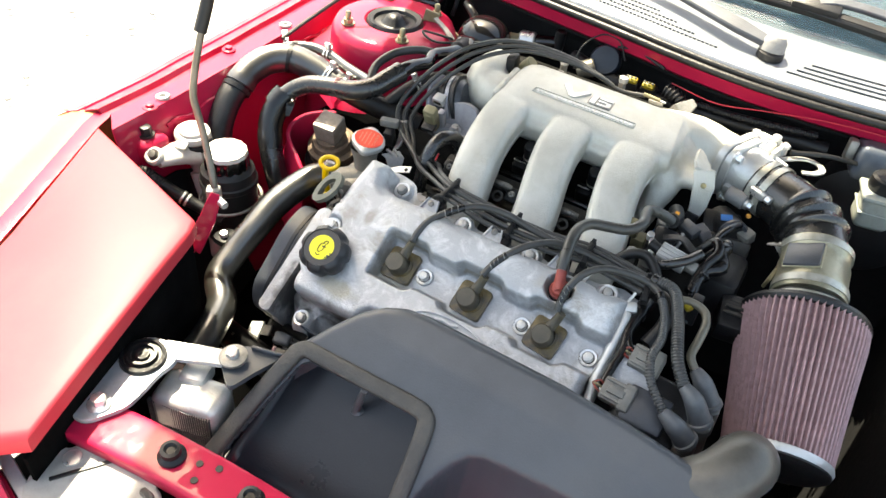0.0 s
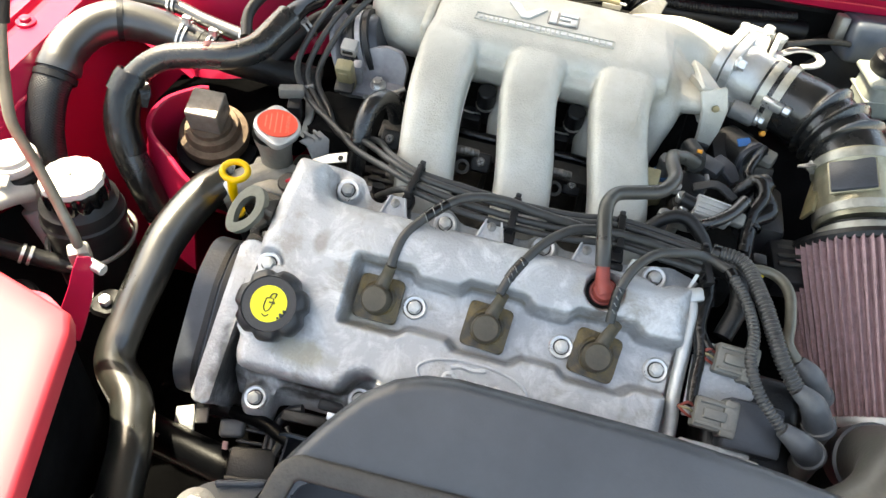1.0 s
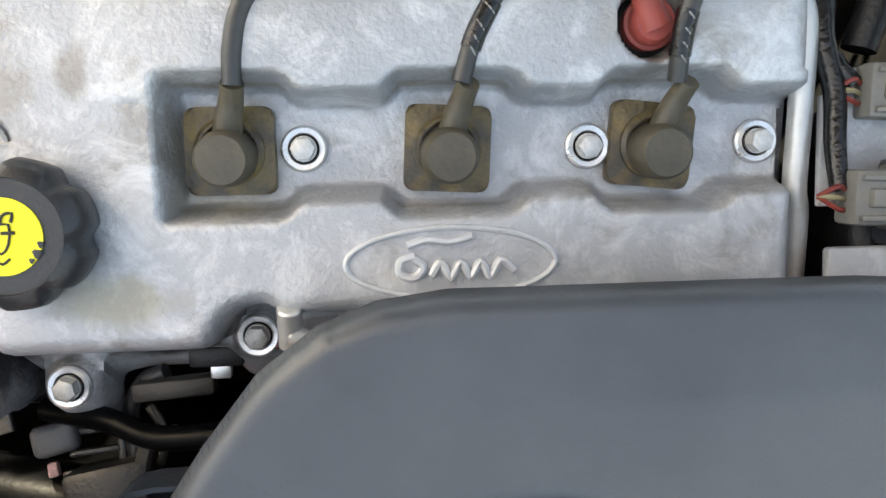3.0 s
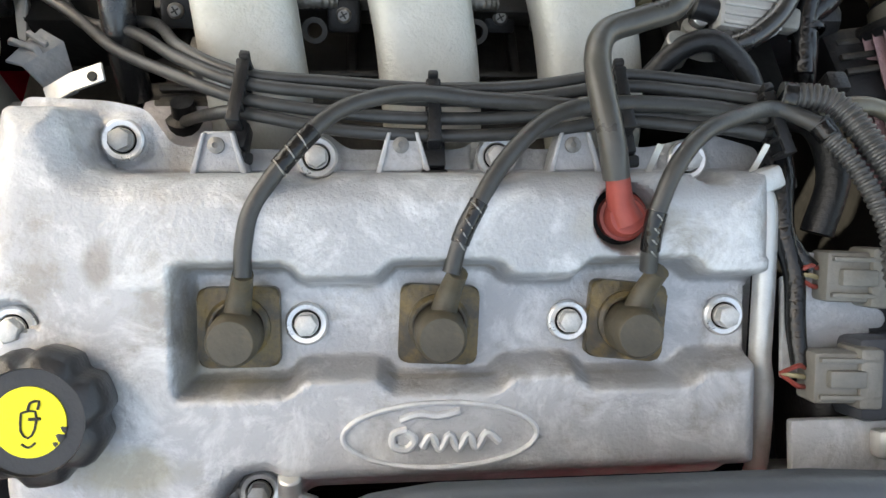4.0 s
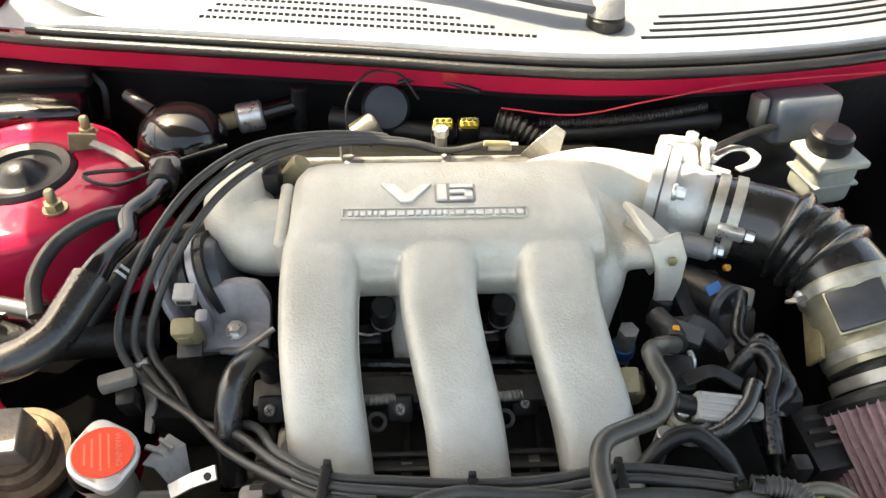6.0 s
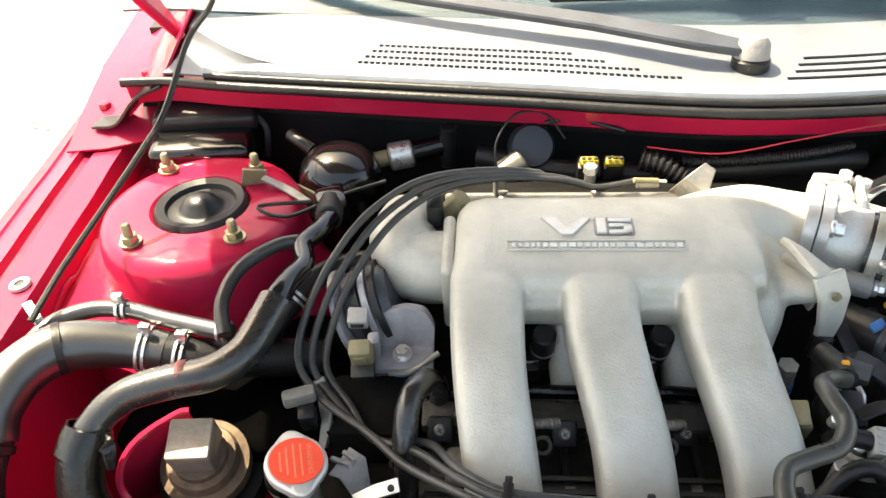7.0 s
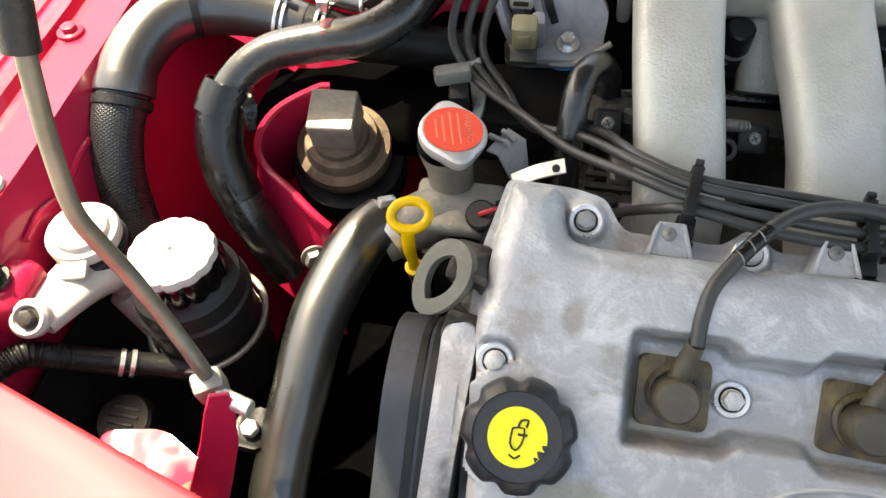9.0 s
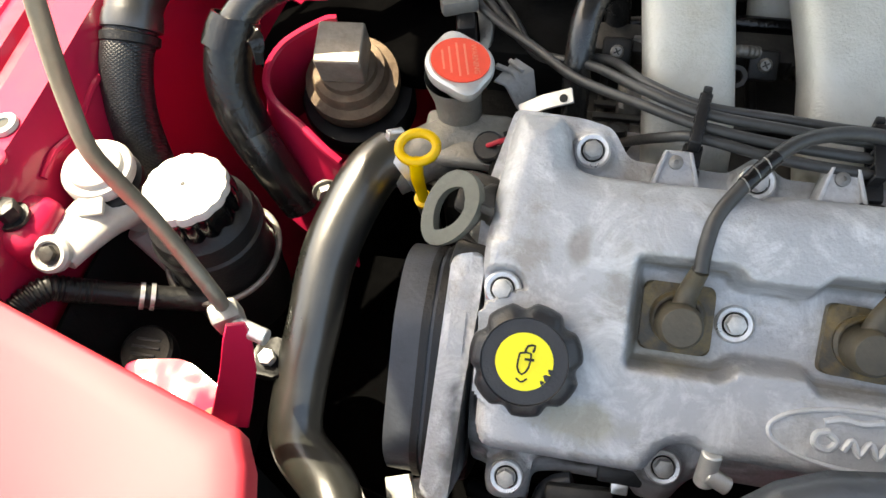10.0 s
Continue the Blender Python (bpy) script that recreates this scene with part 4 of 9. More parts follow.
def snapped(px, py, poly, st):
    """Grid points near a polygon's edge moved onto it."""
    d = poly_dist(px, py, poly)
    e = 1e-5
    gx = (poly_dist(px + e, py, poly) - poly_dist(px - e, py, poly)) / (2 * e)
    gy = (poly_dist(px, py + e, poly) - poly_dist(px, py - e, poly)) / (2 * e)
    near = np.abs(d) < 0.5 * st
    return np.where(near, px - d * gx, px), np.where(near, py - d * gy, py)


def trimmed(px, py, poly, st):
    """The grid cut to a polygon: its rim points moved onto the edge, and which points stay."""
    d = poly_dist(px, py, poly)
    keep = d > -0.5 * st
    rim = keep.copy()
    pad = np.pad(keep, 1)
    for a in (0, 1, 2):
        for b in (0, 1, 2):
            rim &= pad[a:a + keep.shape[0], b:b + keep.shape[1]]
    rim = keep & ~rim
    e = 1e-5
    gx = (poly_dist(px + e, py, poly) - poly_dist(px - e, py, poly)) / (2 * e)
    gy = (poly_dist(px, py + e, poly) - poly_dist(px, py - e, poly)) / (2 * e)
    return np.where(rim, px - d * gx, px), np.where(rim, py - d * gy, py), keep


def skirt(bm, way):
    """Drops the open rim of a skin along a vector."""
    for v in [v for v in bm.verts if not v.link_faces]:
        bm.verts.remove(v)
    rim = [e for e in bm.edges if len(e.link_faces) == 1]
    got = bmesh.ops.extrude_edge_only(bm, edges=rim)
    bmesh.ops.translate(bm, verts=[g for g in got["geom"] if isinstance(g, bmesh.types.BMVert)], vec=way)


def build_block():
    e = thing("engine_block", "greasy dark engine block under the covers", "engine", (0, 0.15, 0.5))
    part("front_head", box((0.37, 0.17, 0.16), BANK @ pose(-0.03, 0.0, -0.12), 0.008), GREASE, e)
    part("rear_head", box((0.36, 0.16, 0.18), pose(-0.02, 0.40, 0.70, -30), 0.01), GREASE, e)
    part("end_casting", box((0.10, 0.12, 0.13), pose(-0.200, 0.142, 0.695), 0.012), GREASE, e)
    part("crankcase", box((0.40, 0.36, 0.30), pose(-0.02, 0.16, 0.50), 0.02), GREASE, e)
    part("valley", box((0.34, 0.12, 0.06), pose(-0.02, 0.21, 0.73), 0.006), DIRON, e)
    for k in range(6):
        part("valley_rib", box((0.006, 0.11, 0.012), pose(-0.15 + 0.052 * k, 0.21, 0.764), 0.002), DIRON, e)
    return e


ENGINE = build_block()


def build_valve_cover():
    vc = thing("valve_cover", "stained cast aluminium valve cover with a raised oval badge", "valve cover", (0, 0, 0.8))
    body = rounded([(-0.207, 0.020), (-0.204, 0.06), (-0.197, 0.104), (-0.167, 0.104), (-0.160, 0.076), (-0.146, 0.073), (0.157, 0.073), (0.157, 0.018), (0.153, 0.012),
                    (0.152, -0.073), (-0.076, -0.073), (-0.082, -0.068), (-0.094, -0.070), (-0.104, -0.087), (-0.194, -0.087), (-0.200, -0.075), (-0.201, -0.02)], 0.006, 3)
    flange = rounded([(-0.204, -0.092), (-0.191, -0.094), (-0.191, -0.114), (-0.185, -0.120), (-0.171, -0.120), (-0.165, -0.114), (-0.164, -0.094), (-0.150, -0.091), (-0.106, -0.091), (-0.101, -0.098), (-0.082, -0.098), (-0.076, -0.088), (-0.068, -0.080), (0.160, -0.080), (0.168, 0.084), (0.14, 0.092), (0.11, 0.085),
                      (0.045, 0.084), (0.03, 0.096), (0.012, 0.084), (-0.045, 0.084), (-0.06, 0.096), (-0.075, 0.084), (-0.13, 0.086), (-0.142, 0.104), (-0.16, 0.108), (-0.2, 0.11), (-0.212, 0.06), (-0.213, 0.02), (-0.208, -0.03)], 0.005, 3)
    top = []
    for u in [k * 0.004 - 0.119 for k in range(75)]:
        near = min(abs(u + 0.096), abs(u - 0.0), abs(u - 0.091))
        f = max(0.0, min(1.0, (near - 0.022) / 0.010))
        f = f * f * (3 - 2 * f)
        top.append((u, 0.0285 - 0.0075 * f))
    low = [(u, -v + 0.0015) for u, v in top]
    pocket = [(-0.1195, 0.024), *top, (0.20, 0.021), (0.20, -0.020), *low[::-1], (-0.1195, -0.024)]
    st = 0.0016
    us, vs = np.arange(-0.226, 0.172, st), np.arange(-0.126, 0.114, st)
    U, Vv = np.meshgrid(us, vs, indexing="ij")
    U, Vv = snapped(U, Vv, body, st)
    U, Vv, keep = trimmed(U, Vv, flange, st)
    db, dp = poly_dist(U, Vv, body), poly_dist(U, Vv, pocket)
    db = np.where(np.abs(db) < 1e-5, 1e-5, db)
    base, high = -0.022, 0.0205
    q = lambda d, r: np.sqrt(np.clip(1 - (1 - np.clip(d / r, 0, 1)) ** 2, 0, 1))
    rr = np.where(Vv > 0.03, 0.017, 0.011)
    h = base + (high - base) * (0.45 * np.clip(db / 0.0025, 0, 1) + 0.55 * q(db, rr))
    # the rear ridge is a barrel, the front one a lower roll
    h += np.where((db > 0) & (Vv > 0.02), 0.004 * np.cos(np.clip((Vv - 0.045) / 0.03, -1.57, 1.57)), 0) * np.clip((U + 0.15) / 0.05, 0, 1)
    s = np.clip((dp + 0.004) / 0.008, 0, 1)
    s = s * s * (3 - 2 * s)
    h = np.where(db > 0, h * (1 - s) + np.minimum(h, -0.0045) * s, h)
    # sloped shoulder into the long pocket below
    h = np.where(db <= 0, base, h)
    # wells round the red elbow and the bolts
    for (u, v, r, z) in ((0.0835, 0.050, 0.0132, 0.006),):
        d = np.hypot(U - u, Vv - v)
        f = np.clip((d - r) / 0.0034, 0, 1)
        h = h * f + np.minimum(h, z) * (1 - f)
    for (u, v) in ((-0.060, 0.080), (0.029, 0.080), (0.127, 0.078), (-0.152, 0.0885), (-0.178, -0.107), (-0.091, -0.086)):
        d = np.hypot(U - u, Vv - v)
        f = np.clip((d - 0.0108) / 0.0026, 0, 1)
        h = h * f + (base + 0.004) * (1 - f)
    d = np.hypot(U + 0.191, Vv - 0.003)
    f = np.clip((d - 0.0115) / 0.002, 0, 1)
    h = h * f + np.minimum(h, 0.0135) * (1 - f)
    # seat of the filler cap
    d = np.hypot(U + 0.173, Vv + 0.031)
    h = np.where((d < 0.036) & (db > 0), np.maximum(h, 0.0205), h)
    bm = bmesh.new()
    idx = {}
    for i in range(len(us)):
        for j in range(len(vs)):
            if keep[i, j]:
                idx[i, j] = bm.verts.new(bank(U[i, j], Vv[i, j], h[i, j]))
    for i in range(len(us) - 1):
        for j in range(len(vs) - 1):
            k = [(i, j), (i + 1, j), (i + 1, j + 1), (i, j + 1)]
            if all(c in idx for c in k):
                bm.faces.new([idx[c] for c in k])
    skirt(bm, Vector((0, 0, -0.03)))
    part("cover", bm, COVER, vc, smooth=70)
    # raised strip beside the timing cover
    o = rounded([(-0.2245, -0.120), (-0.208, -0.122), (-0.2065, -0.05), (-0.2040, -0.012), (-0.203, 0.016), (-0.208, 0.022), (-0.2225, 0.018)], 0.005)
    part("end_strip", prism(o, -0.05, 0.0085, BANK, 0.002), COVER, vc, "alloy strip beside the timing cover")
    # oval badge: ring and plain flourish
    ring = [bank(-0.003 + 0.0445 * math.cos(a), -0.0490 + 0.0150 * math.sin(a), 0.0212) for a in [2 * math.pi * k / 48 for k in range(49)]]
    part("badge_ring", sweep(ring, [0.0013] * 49, 8), BADGE, vc, "raised oval ring")
    for curl, r in ((((-0.0215, -0.0415), (-0.0130, -0.0390), (-0.0040, -0.0400), (0.0060, -0.0380)), 0.0019),
                    (((-0.0185, -0.0460), (-0.0245, -0.0480), (-0.0245, -0.0535), (-0.0185, -0.0550), (-0.0150, -0.0505), (-0.0190, -0.0470)), 0.0019),
                    (((-0.0115, -0.0545), (-0.0075, -0.0490), (-0.0035, -0.0555), (0.0010, -0.0490), (0.0050, -0.0555), (0.0095, -0.0490), (0.0135, -0.0555), (0.0180, -0.0485), (0.0240, -0.0530)), 0.0019)):
        part("badge_curl", tube([bank(u, v, 0.0212) for u, v in curl], r, 8, 5), BADGE, vc, "raised plain curl")
    # casting marks on the pocket floor
    for u in (-0.062, 0.002, 0.085):
        for k in range(5):
            part("cast_mark", box((0.0022, 0.002, 0.0008), BANK @ pose(u + k * 0.003, -0.0265, -0.004), 0), DULL, vc)
    # web ears along the rear edge
    for u in (-0.105, -0.018, 0.066):
        o = [(u - 0.013, 0.072), (u + 0.013, 0.072), (u + 0.007, 0.092), (u - 0.007, 0.092)]
        part("ear", prism(o, -0.02, -0.006, BANK, 0.002), ALU, vc)
        part("ear_screw", lathe([(0.0040, 0), (0.0040, 0.0018), (0.0014, 0.0026), (0.0014, 0.0012), (0, 0.0012)], BANK @ pose(u - 0.001, 0.085, -0.006), 14), DULL, vc, "dull screw")
        part("ear_web", prism([(u - 0.0135, 0.071), (u - 0.0105, 0.071), (u - 0.0055, 0.091), (u - 0.0075, 0.091)], -0.02, -0.0035, BANK, 0.0008), ALU, vc)
        part("ear_web", prism([(u + 0.0105, 0.071), (u + 0.0135, 0.071), (u + 0.0075, 0.091), (u + 0.0055, 0.091)], -0.02, -0.0035, BANK, 0.0008), ALU, vc)
    # end pipe beside the lid
    b = tube([bank(0.150, 0.066, 0.004), bank(0.1575, 0.055, 0.006), bank(0.158, 0.02, 0.005), bank(0.1580, -0.02, 0.002), bank(0.1605, -0.036, 0.0), bank(0.1615, -0.075, -0.006), bank(0.162, -0.10, -0.02)], 0.0056, 12, 6)
    part("end_pipe", b, BRIGHT, vc, "smooth bright pipe along the cover's end")
    b = box((0.02, 0.012, 0.012), BANK @ pose(0.155, 0.066, 0.006, 0, 0, 20), 0.003)
    part("pipe_lug", b, BRIGHT, vc)
    return vc


build_valve_cover()


def flange_bolt(name="cover_bolt"):
    b = thing(name, "zinc hexagon bolt with a wide washer on the valve cover", "bolt", group="valve cover bolts")
    part("washer", lathe([(0.0045, 0), (0.0100, 0), (0.0104, 0.001), (0.0102, 0.0026), (0.0092, 0.0034), (0.0070, 0.0030), (0.0064, 0.0016), (0.0045, 0.001)], None, 28), ZINC, b)
    # Dark ring that paints the shade in the groove round the head.
    part("recess", lathe([(0.0045, 0.0014), (0.0065, 0.0017), (0.0064, 0.0021), (0.0045, 0.0018)], None, 24), GREASE, b, "dark ring for the shade in the groove")
    part("head", merged(hexagon(0.0056, 0.003, 0.0095, Matrix()), lathe([(0.0058, 0.0014), (0.0058, 0.0038), (0, 0.004)], None, 18)), HEADZ, b)
    return b


first = flange_bolt()
spots = [(-0.065, 0.0, -0.0045), (0.062, -0.001, -0.0045), (0.141, 0.0, -0.0045), (-0.060, 0.080, -0.018), (0.029, 0.080, -0.018), (0.127, 0.078, -0.018),
         (-0.152, 0.0885, -0.018), (-0.178, -0.107, -0.018), (-0.091, -0.086, -0.018), (-0.191, 0.003, 0.0135)]
first.matrix_basis = BANK @ pose(*spots[0])
for k, s in enumerate(spots[1:]):
    copy_thing(first, BANK @ pose(*s, 0, 0, 17 * k))


def spark_boot():
    b = thing("spark_plug_boot", "oil-stained brown rubber spark plug boot with a square pad", "spark plug boot", group="spark plug boots")
    o = rounded([(-0.019, -0.019), (0.019, -0.019), (0.019, 0.019), (-0.019, 0.019)], 0.005)
    part("pad", prism(o, -0.0045, 0.0025, None, 0.0015), PAD, b, "oily square pad")
    part("collar", lathe([(0.0150, 0.0025), (0.0150, 0.005), (0.0132, 0.0065), (0.0122, 0.0065)], None, 24), PAD, b)
    part("stub", lathe([(0.0125, 0.002), (0.0122, 0.016), (0.0115, 0.0225), (0.010, 0.0245), (0, 0.0250)], pose(0, -0.002, 0, 4, 0, 0), 24), BOOT, b)
    part("elbow", tube([(0.0005, 0.003, 0.0105), (0.0020, 0.012, 0.0125), (0.0040, 0.020, 0.0165), (0.006, 0.027, 0.0225)], [0.0066, 0.0060, 0.0052, 0.0047], 14, 5), BOOT, b)
    return b


boot = spark_boot()
boot.matrix_basis = BANK @ pose(-0.096, -0.0005, 0)
for u, z in ((-0.002, 3), (0.090, 6)):
    copy_thing(boot, BANK @ pose(u, -0.001, 0, 0, 0, -z))


def build_oil_cap():
    c = thing("oil_filler_cap", "black scalloped oil filler cap with a worn yellow label", "oil cap", bank(-0.173, -0.031, 0.02))
    m = BANK @ pose(-0.173, -0.031, 0.019, 0, 0, -6) @ Matrix.Diagonal((0.86, 0.86, 1, 1))
    wave = lambda a, r, z: 1 + (0.035 - 0.115 * max(0.0, math.cos(7 * a)) ** 1.6 if r > 0.028 else 0)
    prof = [(0.024, 0), (0.029, 0.001), (0.0325, 0.005), (0.0335, 0.015), (0.0325, 0.021), (0.0295, 0.0245), (0.0262, 0.0262), (0.0255, 0.0248), (0.0, 0.0248)]
    part("grip", lathe(prof, m, 96, wave=wave), CAPGREY, c)
    lab = part("label", lathe([(0.0, 0.0), (0.0172, 0.0), (0.0172, 0.0009), (0.0, 0.0009)], m @ pose(0, 0, 0.0246), 40), LABEL, c, "worn yellow oil label")
    mm = m @ pose(0, 0, 0.0258, 0, 0, 2)
    can = [(-0.0035, 0.0045), (0.0030, 0.0055), (0.0030, -0.0030), (0.0000, -0.0075), (-0.0035, -0.0040), (-0.0035, 0.0045)]
    part("oil_can_mark", tube([mm @ Vector((x, y, 0)) for x, y in can], 0.0005, 5, 2), INK, lab, "black oil can outline")
    part("spout_mark", tube([mm @ Vector((x, y, 0)) for x, y in ((-0.0005, 0.0055), (0.0005, 0.0095), (0.0045, 0.0105), (0.0040, 0.0065))], 0.0006, 5, 2), INK, lab)
    part("handle_mark", tube([mm @ Vector((x, y, 0)) for x, y in ((0.0000, 0.0015), (0.0055, 0.0020))], 0.0007, 5, 2), INK, lab)
    part("drop_mark", tube([mm @ Vector((x, y, 0)) for x, y in ((-0.0030, -0.0105), (0.0005, -0.0120), (0.0035, -0.0095))], 0.0005, 5, 3), INK, lab)
    for x, y, r in ((0.0163, -0.0020, 0.0016), (0.0150, -0.0062, 0.0022), (0.0128, -0.0095, 0.0013)):
        part("chip", lathe([(0, 0), (r, 0), (r * 0.8, 0.0003), (0, 0.0004)], m @ pose(x, y, 0.0255, 0, 0, 40 * x), 9, wave=lambda a, rr, z: 1 + 0.25 * math.sin(3 * a)), CAPGREY, lab, "worn bare spot")


build_oil_cap()


def build_timing_cover():
    t = thing("timing_cover", "dark grey plastic timing belt cover at the engine's end", "timing cover", bank(-0.235, -0.04, -0.03))
    o = rounded([(-0.120, -0.10), (0.012, -0.10), (0.024, -0.03), (0.014, -0.004), (-0.02, 0.007), (-0.10, -0.004), (-0.12, -0.03)], 0.014)
    m = BANK @ Matrix(((0, 0, 1, -0.252), (1, 0, 0, 0), (0, 1, 0, 0), (0, 0, 0, 1)))
    part("shell", prism(o, 0.0, 0.034, m, 0.002), TIMING, t)
    o2 = [(a * 1.03 + 0.001, b * 1.02 + 0.002) for a, b in o]
    part("gasket_lip", prism(o2, 0.024, 0.031, m, 0.001), RUBBER, t, "black rubber lip")
    part("gasket_lip", prism([(a * 1.02, b * 1.01 + 0.001) for a, b in o], 0.0165, 0.0215, m, 0.001), RUBBER, t, "black rubber lip")
    o3 = [(a * 1.045 + 0.002, b * 1.02 + 0.004) for a, b in o]
    part("back_plate", prism(o3, 0.033, 0.042, m, 0.001), ALU, t, "cast backing plate")
    part("lower_shell", box((0.05, 0.13, 0.16), BANK @ pose(-0.232, -0.075, -0.17), 0.01), BLACKP, t)
    for p in ((-0.216, 0.052, 0.822), (-0.214, 0.012, 0.808)):
        m2 = frame_at(p, (-0.1, -0.45, 0.9))
        part("bolt_pad", box((0.024, 0.026, 0.016), m2 @ pose(0, 0, -0.009), 0.004), DIRON, t, "dark bolt pad")
        part("flange_bolt", merged(lathe([(0.0095, -0.001), (0.0095, 0.001), (0, 0.0015)], m2, 20), hexagon(0.0068, 0.001, 0.006, m2)), DIRON, t)
    part("clip_arm", strip([(-0.214, 0.045, 0.812), (-0.222, 0.034, 0.806), (-0.214, 0.026, 0.802)], 0.008, 0.006, (-0.2, -0.4, 0.9), sub=4), DIRON, t)
    for v, w in ((0.030, -0.03), (0.036, -0.055), (0.04, -0.08)):
        m2 = BANK @ pose(-0.214, v, w, -60, 0, 0)
        part("bolt", merged(hexagon(0.006, 0, 0.006, m2), lathe([(0.009, -0.003), (0.009, 0), (0, 0.0002)], m2, 16)), DULL, t)


build_timing_cover()


# ---- intake duct in front ----
DUCTM = Matrix.Translation((0, -0.088, 0.846)) @ pose(0, 0, 0, 34, 0, 0) @ Matrix.Diagonal((1, -1, 1, 1))


def duct(x, s, w=0.0):
    return DUCTM @ Vector((x, s, w))


def build_duct():
    d = thing("air_intake_duct", "slate grey plastic air intake duct with an open square mouth", "intake duct", duct(0.0, 0.08, -0.03))
    out = [(-0.149, 0.222), (-0.146, 0.190), (-0.137, 0.140), (-0.127, 0.104), (-0.116, 0.082), (-0.098, 0.055), (-0.077, 0.028), (-0.056, 0.012), (-0.035, 0.0035), (-0.01, 0.0), (0.06, 0.0), (0.14, 0.0),
           (0.22, 0.005), (0.272, 0.011), (0.30, 0.02), (0.315, 0.05), (0.30, 0.082), (0.24, 0.093), (0.188, 0.0935), (0.130, 0.0970), (0.108, 0.0995), (0.094, 0.106), (0.084, 0.119), (0.073, 0.142), (0.066, 0.170), (0.062, 0.205), (0.066, 0.222)]
    # top shell with the mouth left open: a grid cut by the outline, rounded at the rim
    st = 0.0025
    xs, ss = np.arange(-0.154, 0.320, st), np.arange(-0.004, 0.228, st)
    X, S = np.meshgrid(xs, ss, indexing="ij")
    mouth = rounded([(-0.102, 0.097), (0.036, 0.093), (0.052, 0.2165), (-0.131, 0.2165)], 0.012, 5)
    X, S = snapped(X, S, mouth, st)
    X, S, keep = trimmed(X, S, out, st)
    D = poly_dist(X, S, out)
    M = poly_dist(X, S, mouth)
    q = np.sqrt(np.clip(1 - (1 - np.clip(D / 0.010, 0, 1)) ** 2, 0, 1))
    H = -0.010 + 0.010 * q
    H += 0.003 * np.clip((0.05 - np.abs(S - 0.04)) / 0.05, 0, 1) * np.clip((X + 0.08) / 0.08, 0, 1)
    H = H - 0.0015 * (np.clip((M + 0.014) / 0.004, 0, 1))
    # the mouth is a hole in the shell, over a floor that runs on under its edges
    H = np.where(M > 0, -0.004 - 0.010 * np.clip(M / 0.006, 0, 1), H)
    bm = bmesh.new()
    idx = {}
    for i in range(len(xs)):
        for j in range(len(ss)):
            if keep[i, j] and M[i, j] < 0.0008 and not (S[i, j] > 0.2135 and -0.1285 < X[i, j] < 0.0500):
                idx[i, j] = bm.verts.new(duct(X[i, j], S[i, j], H[i, j]))
    for i in range(len(xs) - 1):
        for j in range(len(ss) - 1):
            k = [(i, j), (i + 1, j), (i + 1, j + 1), (i, j + 1)]
            if all(c in idx for c in k):
                bm.faces.new([idx[c] for c in k])
    for v in [v for v in bm.verts if not v.link_faces]:
        bm.verts.remove(v)
    # the outer rim drops to the skirt, the rim of the mouth turns in by a few millimetres
    rim_e = [e for e in bm.edges if len(e.link_faces) == 1]
    flat = lambda e: DUCTM.inverted() @ ((e.verts[0].co + e.verts[1].co) / 2)
    hole = [e for e in rim_e if -0.129 < flat(e).x < 0.052 and 0.088 < flat(e).y < 0.2135]
    for edges, way in ((hole, Vector((0, 0.003, -0.006))), ([e for e in rim_e if e not in hole], Vector((0, -0.012, -0.05)))):
        got = bmesh.ops.extrude_edge_only(bm, edges=edges)
        bmesh.ops.translate(bm, verts=[g for g in got["geom"] if isinstance(g, bmesh.types.BMVert)], vec=way)
    part("shell", bm, DUCT, d, smooth=75)
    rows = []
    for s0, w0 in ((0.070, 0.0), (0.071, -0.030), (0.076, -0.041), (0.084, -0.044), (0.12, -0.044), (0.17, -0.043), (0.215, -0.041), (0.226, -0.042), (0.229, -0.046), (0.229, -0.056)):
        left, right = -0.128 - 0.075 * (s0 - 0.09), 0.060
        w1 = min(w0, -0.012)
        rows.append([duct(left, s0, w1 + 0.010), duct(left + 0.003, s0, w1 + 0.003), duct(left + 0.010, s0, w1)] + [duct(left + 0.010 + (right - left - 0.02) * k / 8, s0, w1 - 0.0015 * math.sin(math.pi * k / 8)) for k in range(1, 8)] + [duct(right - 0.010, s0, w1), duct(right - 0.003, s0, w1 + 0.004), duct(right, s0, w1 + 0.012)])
    part("mouth_floor", sheet(rows, 0.002), DUCTSHADE, d, "inside of the mouth, coloured dark for its shade", smooth=75)
    rim_o = [(-0.139, 0.224), (-0.135, 0.200), (-0.126, 0.150), (-0.1155, 0.104), (-0.112, 0.094), (-0.104, 0.0885), (-0.09, 0.088), (-0.02, 0.0865), (0.026, 0.0855), (0.038, 0.0885), (0.044, 0.098), (0.049, 0.130), (0.056, 0.190), (0.060, 0.224)]
    path = spline([duct(x, s, 0.0) for x, s in rim_o], 4)[0]
    part("mouth_seal", sweep(path, [0.0088] * len(path), 16, squash=(0.62, 1.0), power=0.55, up=DUCTM.to_3x3() @ Vector((0, 0, 1))), RIM, d, "dusty foam seal round the mouth")
    part("stud", sweep([duct(-0.0405, 0.117, -0.044), duct(-0.0410, 0.116, -0.041), duct(-0.034, 0.105, -0.016), duct(-0.029, 0.096, 0.0)], [0.0078, 0.0050, 0.0040, 0.0034], 14), BOOTG, d, "tapered moulded post")
